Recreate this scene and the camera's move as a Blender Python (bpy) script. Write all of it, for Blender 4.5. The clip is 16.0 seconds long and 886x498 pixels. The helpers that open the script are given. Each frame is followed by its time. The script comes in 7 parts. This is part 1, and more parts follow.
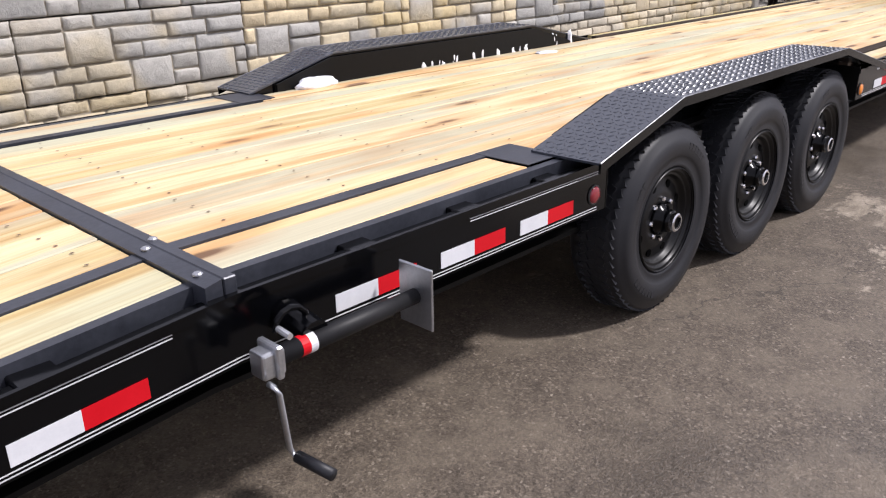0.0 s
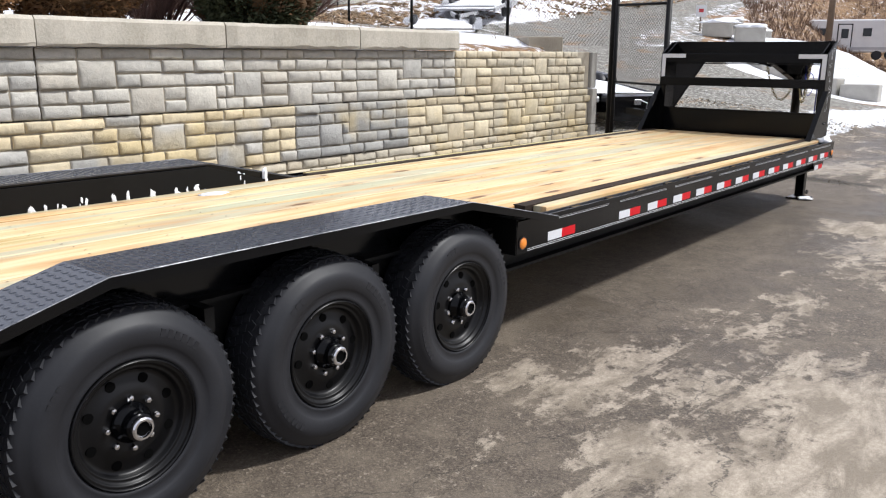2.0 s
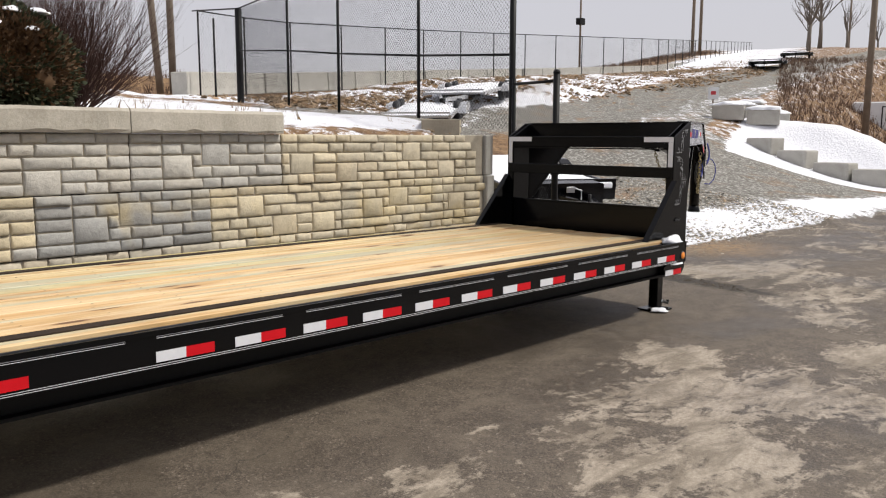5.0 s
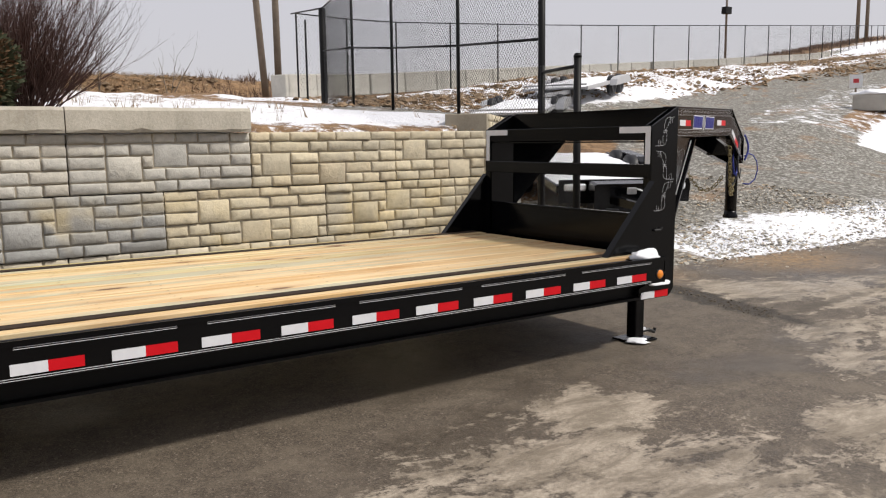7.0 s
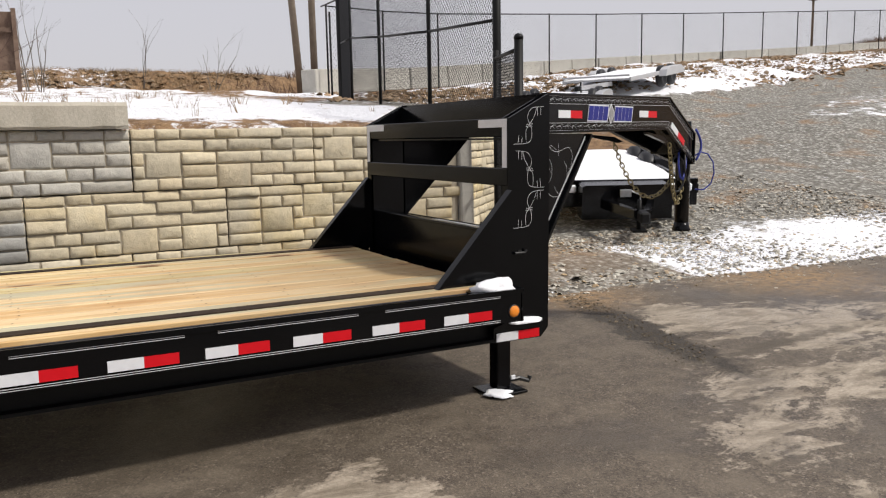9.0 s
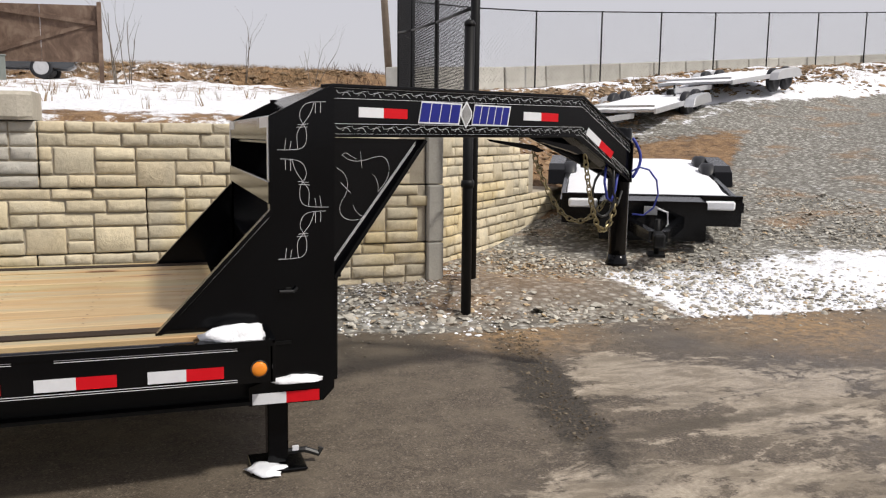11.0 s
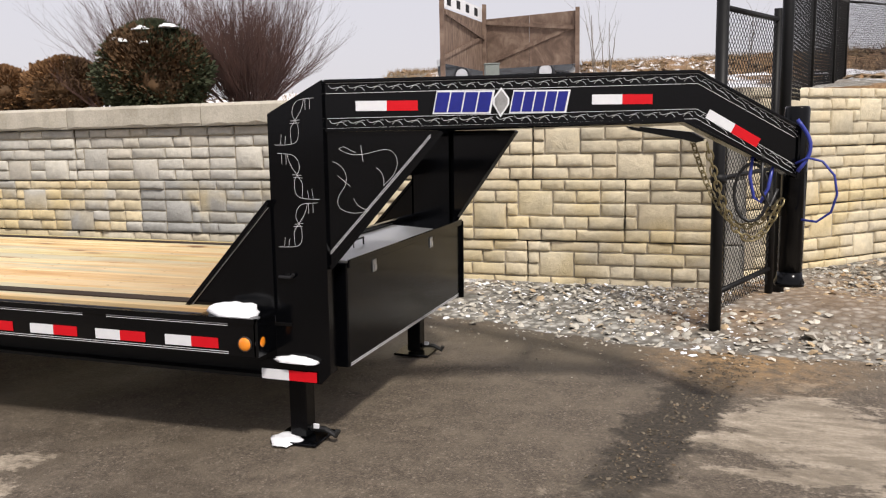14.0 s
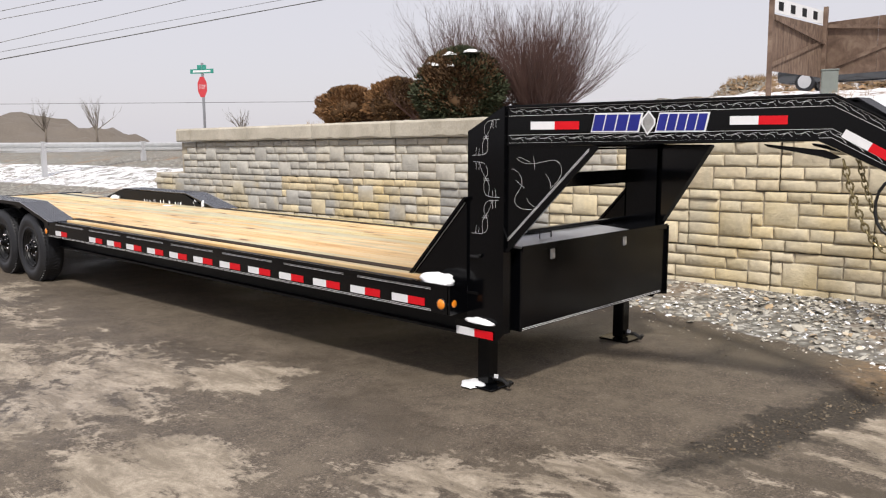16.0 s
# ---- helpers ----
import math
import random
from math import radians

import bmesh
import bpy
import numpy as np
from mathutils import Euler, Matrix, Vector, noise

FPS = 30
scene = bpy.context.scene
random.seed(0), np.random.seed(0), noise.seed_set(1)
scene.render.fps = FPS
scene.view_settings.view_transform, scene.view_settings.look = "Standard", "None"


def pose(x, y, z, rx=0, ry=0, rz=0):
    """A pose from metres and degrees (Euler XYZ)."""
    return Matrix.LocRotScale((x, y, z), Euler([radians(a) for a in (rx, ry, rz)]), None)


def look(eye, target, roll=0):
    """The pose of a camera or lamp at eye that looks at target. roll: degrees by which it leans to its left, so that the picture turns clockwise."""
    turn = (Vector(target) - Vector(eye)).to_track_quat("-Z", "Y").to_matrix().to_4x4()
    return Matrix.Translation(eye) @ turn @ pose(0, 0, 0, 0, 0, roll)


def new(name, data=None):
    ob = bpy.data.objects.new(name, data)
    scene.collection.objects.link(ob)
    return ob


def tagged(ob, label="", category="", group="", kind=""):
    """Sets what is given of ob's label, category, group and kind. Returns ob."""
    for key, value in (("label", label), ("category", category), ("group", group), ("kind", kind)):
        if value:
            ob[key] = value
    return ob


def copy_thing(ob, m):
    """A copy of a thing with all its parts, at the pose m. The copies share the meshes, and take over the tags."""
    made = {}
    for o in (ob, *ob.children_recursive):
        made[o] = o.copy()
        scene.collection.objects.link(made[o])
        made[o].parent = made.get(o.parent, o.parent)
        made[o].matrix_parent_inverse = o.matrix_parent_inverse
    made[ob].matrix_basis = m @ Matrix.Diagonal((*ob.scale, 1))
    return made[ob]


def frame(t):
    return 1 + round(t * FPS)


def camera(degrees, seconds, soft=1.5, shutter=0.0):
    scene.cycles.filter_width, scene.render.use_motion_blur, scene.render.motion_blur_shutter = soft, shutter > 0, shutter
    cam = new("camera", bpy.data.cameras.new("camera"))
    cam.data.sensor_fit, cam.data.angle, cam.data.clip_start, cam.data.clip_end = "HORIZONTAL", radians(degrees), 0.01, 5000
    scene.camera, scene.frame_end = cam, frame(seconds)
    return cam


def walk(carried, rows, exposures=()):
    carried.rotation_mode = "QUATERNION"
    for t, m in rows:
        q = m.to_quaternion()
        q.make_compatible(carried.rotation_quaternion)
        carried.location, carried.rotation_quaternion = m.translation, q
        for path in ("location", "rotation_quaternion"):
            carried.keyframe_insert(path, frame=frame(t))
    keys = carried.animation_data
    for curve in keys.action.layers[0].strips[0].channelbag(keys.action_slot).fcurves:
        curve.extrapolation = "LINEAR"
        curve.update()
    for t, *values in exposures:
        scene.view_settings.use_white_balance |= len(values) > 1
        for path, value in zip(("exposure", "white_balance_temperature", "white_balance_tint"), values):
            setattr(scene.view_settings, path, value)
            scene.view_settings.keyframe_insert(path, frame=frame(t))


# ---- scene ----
cam = camera(57.7, 16.0, soft=1.2)
PATH = [
    (0, (0.023, 0.313, 1.486), (1.362, 1.603, 0.75), -1.3),
    (0.5, (0.397, 0.163, 1.482), (1.732, 1.488, 0.8), -1.2),
    (1, (0.786, -0.063, 1.497), (2.158, 1.26, 0.891), -1.1),
    (1.5, (1.197, -0.298, 1.522), (2.627, 0.991, 0.98), -0.4),
    (2, (1.641, -0.473, 1.54), (3.141, 0.763, 1.066), 0.3),
    (2.5, (2.082, -0.711, 1.545), (3.607, 0.519, 1.144), 0.4),
    (3, (2.552, -0.884, 1.541), (4.091, 0.346, 1.195), -0.2),
    (3.5, (3.003, -1.128, 1.54), (4.522, 0.138, 1.243), 0.3),
    (4, (3.496, -1.252, 1.525), (4.994, 0.044, 1.251), 0.2),
    (4.2, (3.682, -1.314, 1.54), (5.164, 0.0, 1.267), 0.1),
    (6.3, (5.778, -1.77, 1.509), (7.048, -0.248, 1.24), -0.1),
    (6.5, (5.962, -1.805, 1.486), (7.194, -0.252, 1.219), -0.3),
    (7, (6.468, -1.832, 1.48), (7.605, -0.21, 1.208), -0.8),
    (7.5, (6.976, -1.802, 1.477), (8.092, -0.163, 1.215), -1.3),
    (8, (7.49, -1.795, 1.466), (8.571, -0.133, 1.2), -0.7),
    (8.5, (7.986, -1.702, 1.461), (9.023, -0.015, 1.184), -0.8),
    (9, (8.468, -1.682, 1.461), (9.429, 0.05, 1.182), -1.1),
    (9.5, (8.978, -1.567, 1.456), (9.871, 0.197, 1.152), -1.4),
    (9.7, (9.172, -1.549, 1.49), (10.06, 0.217, 1.185), -0.8),
    (11.8, (11.15, -1.335, 1.454), (11.576, 0.599, 1.176), -0.2),
    (12, (11.307, -1.315, 1.458), (11.662, 0.632, 1.173), -0.6),
    (12.5, (11.705, -1.257, 1.462), (11.797, 0.719, 1.167), -0.8),
    (13, (12.06, -1.113, 1.446), (11.946, 0.861, 1.142), -0.6),
    (13.5, (12.435, -1.103, 1.45), (12.073, 0.84, 1.147), -0.8),
    (14, (12.75, -1.239, 1.444), (12.119, 0.638, 1.16), -1.2),
    (14.5, (13.063, -1.373, 1.45), (12.165, 0.389, 1.152), -0.8),
    (15, (13.423, -1.447, 1.461), (12.315, 0.19, 1.157), -0.4),
    (15.5, (13.702, -1.589, 1.469), (12.475, -0.036, 1.183), -0.2),
    (16, (13.982, -1.631, 1.465), (12.631, -0.178, 1.21), -0.5),
]
walk(cam, [(t, look(eye, target, roll)) for t, eye, target, roll in PATH], exposures=((0.0, 0.28, 6050, 17), (1.0, 0.34, 5950, 12), (2.0, 0.3, 6000, 10), (3.5, -0.07, 6350, 10), (8.0, -0.07, 6500, 10), (12.0, -0.06, 6500, 10), (13.5, 0.15, 6550, 12), (16.0, 0.14, 6500, 11)))

# ---------- light ----------
world = bpy.data.worlds.new("sky")
scene.world = world
world.use_nodes = True
wn = world.node_tree
sky = wn.nodes.new("ShaderNodeTexSky")
sky.sky_type = "NISHITA"
sky.sun_disc = False
sky.sun_elevation = radians(51)
sky.sun_rotation = radians(137)
sky.air_density, sky.dust_density, sky.ozone_density = 1.0, 3.0, 1.0
haze = wn.nodes.new("ShaderNodeMix")
haze.data_type = "RGBA"
haze.inputs[0].default_value = 0.8
haze.inputs[7].default_value = (7.5, 7.25, 7.65, 1)
wn.links.new(sky.outputs[0], haze.inputs[6])
wn.links.new(haze.outputs[2], wn.nodes["Background"].inputs[0])
wn.nodes["Background"].inputs[1].default_value = 0.1

sun = new("sun", bpy.data.lights.new("sun", "SUN"))
sun.data.energy = 3.5
sun.data.angle = radians(5.0)
sun.data.color = (1.0, 0.95, 0.87)
sun.matrix_world = look((5.5, -6.0, 10.0), (0, 0, 0))

# ---------- small builders ----------


def part(name, bm, material, parent=None, label="", smooth=False):
    me = bpy.data.meshes.new(name)
    bm.to_mesh(me)
    bm.free()
    if smooth:
        for p in me.polygons:
            p.use_smooth = True
    for m in (material if isinstance(material, (list, tuple)) else [material]):
        me.materials.append(m)
    ob = new(name, me)
    if parent is not None:
        ob.parent = parent
    if label:
        ob["label"] = label
    return ob


def twin(ob, parent=None, m=None, name=None):
    """A further object on the same mesh."""
    o = new(name or ob.name.split(".")[0], ob.data)
    o.parent = parent if parent is not None else ob.parent
    if m is not None:
        o.matrix_basis = m
    if "label" in ob:
        o["label"] = ob["label"]
    return o


def thing(name, label, category, m=None, group="", kind=""):
    e = new(name)
    e.empty_display_size = 0.1
    if m is not None:
        e.matrix_basis = m
    return tagged(e, label, category, group, kind)


def bm_box(x0, x1, y0, y1, z0, z1, bevel=0.0, bm=None, seg=1):
    own = bmesh.new()
    bmesh.ops.create_cube(own, size=1)
    bmesh.ops.transform(own, verts=own.verts, matrix=Matrix.Translation(((x0 + x1) / 2, (y0 + y1) / 2, (z0 + z1) / 2)) @ Matrix.Diagonal((abs(x1 - x0), abs(y1 - y0), abs(z1 - z0), 1)))
    if bevel:
        bmesh.ops.bevel(own, geom=own.edges[:], offset=bevel, segments=seg, affect="EDGES", profile=0.5)
    return join(own, bm)


def join(own, bm):
    if bm is None:
        return own
    me = bpy.data.meshes.new("t")
    own.to_mesh(me)
    own.free()
    bm.from_mesh(me)
    bpy.data.meshes.remove(me)
    return bm


def bm_prism(pts, axis, a, b, bm=None, bevel=0.0):
    """A flat outline of 2D points pushed from a to b along an axis: 'y': points are x, z; 'x': y, z; 'z': x, y."""
    own = bmesh.new()

    def place(p, v):
        return {"y": (p[0], v, p[1]), "x": (v, p[0], p[1]), "z": (p[0], p[1], v)}[axis]
    lo = [own.verts.new(place(p, a)) for p in pts]
    hi = [own.verts.new(place(p, b)) for p in pts]
    own.faces.new(lo)
    own.faces.new(hi[::-1])
    n = len(pts)
    for i in range(n):
        own.faces.new((lo[i], hi[i], hi[(i + 1) % n], lo[(i + 1) % n]))
    bmesh.ops.recalc_face_normals(own, faces=own.faces)
    if bevel:
        bmesh.ops.bevel(own, geom=own.edges[:], offset=bevel, segments=1, affect="EDGES")
    return join(own, bm)


def bm_tube(points, r, bm=None, n=8, r_end=None, closed=False, caps=True):
    """A round bar along points."""
    own = bmesh.new()
    pts = [Vector(p) for p in points]
    rings = []
    up = Vector((0.13, 0.21, 0.97))
    for i, p in enumerate(pts):
        a = pts[i - 1] if (i or closed) else p
        b = pts[(i + 1) % len(pts)] if (i < len(pts) - 1 or closed) else p
        d = (b - a).normalized()
        u = d.cross(up)
        if u.length < 0.05:
            u = d.cross(Vector((1, 0.1, 0)))
        u.normalize()
        v = d.cross(u)
        rr = r if r_end is None else r + (r_end - r) * i / max(1, len(pts) - 1)
        rings.append([own.verts.new(p + (u * math.cos(k * 2 * math.pi / n) + v * math.sin(k * 2 * math.pi / n)) * rr) for k in range(n)])
    for i in range(len(rings) - (0 if closed else 1)):
        A, B = rings[i], rings[(i + 1) % len(rings)]
        for k in range(n):
            own.faces.new((A[k], A[(k + 1) % n], B[(k + 1) % n], B[k]))
    if caps and not closed:
        own.faces.new(rings[0][::-1])
        own.faces.new(rings[-1])
    bmesh.ops.recalc_face_normals(own, faces=own.faces)
    return join(own, bm)


def bm_lathe(profile, bm=None, n=32, closed=False, front=True):
    """Profile of (radius, y) turned round the y axis."""
    own = bmesh.new()
    rings = []
    for r, y in profile:
        rings.append([own.verts.new((r * math.cos(k * 2 * math.pi / n), y, r * math.sin(k * 2 * math.pi / n))) for k in range(n)])
    m = len(rings)
    for i in range(m if closed else m - 1):
        A, B = rings[i], rings[(i + 1) % m]
        for k in range(n):
            own.faces.new((A[k], B[k], B[(k + 1) % n], A[(k + 1) % n]))
    if not closed:
        if front:
            own.faces.new(rings[0])
        own.faces.new(rings[-1][::-1])
    bmesh.ops.recalc_face_normals(own, faces=own.faces)
    return join(own, bm)


def moved(bm, m):
    bmesh.ops.transform(bm, verts=bm.verts, matrix=m)
    return bm


# ---------- materials ----------
def nodes_of(name):
    m = bpy.data.materials.new(name)
    m.use_nodes = True
    t = m.node_tree
    return m, t, t.nodes["Principled BSDF"]


def link(t, a, b):
    t.links.new(a, b)


def noise_node(t, scale, detail=4, rough=0.55, vec=None, dist=0.0):
    n = t.nodes.new("ShaderNodeTexNoise")
    n.inputs["Scale"].default_value = scale
    n.inputs["Detail"].default_value = detail
    n.inputs["Roughness"].default_value = rough
    n.inputs["Distortion"].default_value = dist
    if vec is not None:
        link(t, vec, n.inputs["Vector"])
    return n.outputs["Fac"]


def ramp(t, fac, stops):
    r = t.nodes.new("ShaderNodeValToRGB")
    e = r.color_ramp.elements
    while len(e) < len(stops):
        e.new(0.5)
    for k, (p, c) in enumerate(stops):
        e[k].position = p
        e[k].color = (*c, 1) if isinstance(c, (tuple, list)) else (c, c, c, 1)
    link(t, fac, r.inputs[0])
    return r.outputs[0]


def mix(t, fac, a, b, mode="MIX"):
    m = t.nodes.new("ShaderNodeMix")
    m.data_type = "RGBA"
    m.blend_type = mode
    for v, s in ((fac, 0), (a, 6), (b, 7)):
        if isinstance(v, (int, float)):
            m.inputs[s].default_value = v if s == 0 else (v, v, v, 1)
        elif isinstance(v, tuple):
            m.inputs[s].default_value = (*v, 1)
        else:
            link(t, v, m.inputs[s])
    return m.outputs[2]


def math_node(t, op, a, b=0.0, clamp=False):
    m = t.nodes.new("ShaderNodeMath")
    m.operation = op
    m.use_clamp = clamp
    for v, s in ((a, 0), (b, 1)):
        if isinstance(v, (int, float)):
            m.inputs[s].default_value = v
        else:
            link(t, v, m.inputs[s])
    return m.outputs[0]


def bump(t, bsdf, height, strength=0.3, distance=0.01, normal=None):
    b = t.nodes.new("ShaderNodeBump")
    b.inputs["Strength"].default_value = strength
    b.inputs["Distance"].default_value = distance
    link(t, height, b.inputs["Height"])
    if normal is not None:
        link(t, normal, b.inputs["Normal"])
    link(t, b.outputs[0], bsdf.inputs["Normal"])
    return b.outputs[0]


def coords(t, which="Object", scale=(1, 1, 1)):
    c = t.nodes.new("ShaderNodeTexCoord")
    mp = t.nodes.new("ShaderNodeMapping")
    mp.inputs["Scale"].default_value = scale
    link(t, c.outputs[which], mp.inputs[0])
    return mp.outputs[0]


def place_of(t):
    return t.nodes.new("ShaderNodeNewGeometry").outputs["Position"]


def surface(name, dark, light, rough=0.6, scale=6.0, fine=60.0, relief=0.2, depth=0.004, metal=0.0, spread=0.25, coat=0.0, rough_spread=0.12, vary=0.0, spec=0.5):
    """A two-scale mottled surface between two colours."""
    m, t, b = nodes_of(name)
    v = coords(t)
    big = noise_node(t, scale, 5, 0.6, v, 0.4)
    small = noise_node(t, fine, 4, 0.6, v)
    f = math_node(t, "ADD", math_node(t, "MULTIPLY", big, 0.65), math_node(t, "MULTIPLY", small, 0.35))
    c = ramp(t, f, [(0.5 - spread, dark), (0.5 + spread, light)])
    if vary:
        o = t.nodes.new("ShaderNodeObjectInfo")
        k = t.nodes.new("ShaderNodeMapRange")
        k.inputs[3].default_value, k.inputs[4].default_value = 1 - vary, 1 + vary
        link(t, o.outputs["Random"], k.inputs[0])
        c = mix(t, 1.0, c, k.outputs[0], "MULTIPLY")
    link(t, c, b.inputs["Base Color"])
    r = t.nodes.new("ShaderNodeMapRange")
    r.inputs[3].default_value, r.inputs[4].default_value = max(0.02, rough - rough_spread), min(1, rough + rough_spread)
    link(t, big, r.inputs[0])
    link(t, r.outputs[0], b.inputs["Roughness"])
    b.inputs["Metallic"].default_value = metal
    b.inputs["Coat Weight"].default_value = coat
    b.inputs["Specular IOR Level"].default_value = spec
    if relief:
        bump(t, b, small, relief, depth)
    return m


black_paint = surface("black_paint", (0.0009, 0.001, 0.0014), (0.0022, 0.0024, 0.0032), 0.16, 2.0, 40, 0.05, 0.002, rough_spread=0.08, spec=0.2)
black_matt = surface("black_matt_paint", (0.006, 0.006, 0.007), (0.014, 0.014, 0.015), 0.5, 3.0, 50, 0.1, 0.003, spec=0.3)
frame_black = surface("chassis_black", (0.002, 0.002, 0.002), (0.005, 0.005, 0.005), 0.5, 3.0, 40, 0.1, 0.003, spec=0.18)
tread_black = surface("tread_plate_black", (0.022, 0.026, 0.036), (0.042, 0.048, 0.062), 0.26, 4.0, 60, 0.1, 0.003, coat=0.35, spec=0.6)
strip_brown = surface("rusty_deck_strip", (0.018, 0.013, 0.01), (0.06, 0.042, 0.03), 0.8, 5.0, 60, 0.2, 0.003, spec=0.15)
bare_strip = surface("worn_steel_strip", (0.014, 0.016, 0.022), (0.07, 0.075, 0.092), 0.35, 5.0, 60, 0.15, 0.003, metal=0.2)
rubber = surface("tyre_rubber", (0.008, 0.0085, 0.011), (0.018, 0.019, 0.023), 0.5, 6.0, 90, 0.15, 0.002, spec=0.4)
steel = surface("zinc_steel", (0.35, 0.36, 0.38), (0.6, 0.61, 0.63), 0.35, 12.0, 120, 0.08, 0.001, metal=0.9)
chrome = surface("bright_steel", (0.6, 0.6, 0.62), (0.8, 0.8, 0.82), 0.18, 12.0, 90, 0.03, 0.001, metal=1.0)
brass_chain = surface("yellow_zinc", (0.2, 0.16, 0.08), (0.4, 0.34, 0.19), 0.35, 20.0, 90, 0.08, 0.001, metal=0.85)
tape_white = surface("white_tape", (0.62, 0.63, 0.66), (0.74, 0.75, 0.77), 0.4, 20.0, 200, 0.15, 0.0008)
tape_red = surface("red_tape", (0.52, 0.002, 0.008), (0.62, 0.006, 0.014), 0.45, 20.0, 200, 0.15, 0.0008, spec=0.25)
pin_white = surface("white_pinstripe", (0.5, 0.5, 0.52), (0.68, 0.68, 0.7), 0.45, 20, 90, 0.0)
amber = surface("amber_lens", (0.75, 0.2, 0.01), (0.9, 0.3, 0.02), 0.2, 20, 90, 0.1, 0.001, coat=0.6)
red_lens = surface("red_lens", (0.16, 0.004, 0.012), (0.26, 0.01, 0.02), 0.2, 20, 90, 0.1, 0.001, coat=0.6)
decal_blue = surface("blue_decal", (0.012, 0.016, 0.16), (0.02, 0.026, 0.24), 0.4, 10, 80, 0.0, spec=0.25)
decal_grey = surface("grey_decal", (0.12, 0.12, 0.12), (0.4, 0.4, 0.4), 0.35, 18, 80, 0.0)
alloy = surface("aluminium", (0.55, 0.56, 0.57), (0.72, 0.73, 0.74), 0.38, 8, 90, 0.1, 0.001, metal=0.8)
concrete = surface("weathered_concrete", (0.3, 0.285, 0.25), (0.52, 0.5, 0.45), 0.85, 2.2, 50, 0.35, 0.006, vary=0.08)
coping_mat = surface("pale_cast_coping", (0.33, 0.3, 0.24), (0.6, 0.56, 0.48), 0.85, 2.6, 45, 0.5, 0.008, vary=0.1, spread=0.2)
snow = surface("snow", (0.78, 0.8, 0.85), (0.9, 0.91, 0.93), 0.6, 8, 60, 0.5, 0.01)
blue_hose = surface("blue_hose", (0.02, 0.03, 0.22), (0.04, 0.06, 0.35), 0.35, 20, 80, 0.0)
hose_black = surface("black_cable", (0.01, 0.01, 0.01), (0.02, 0.02, 0.02), 0.4, 20, 80, 0.0)


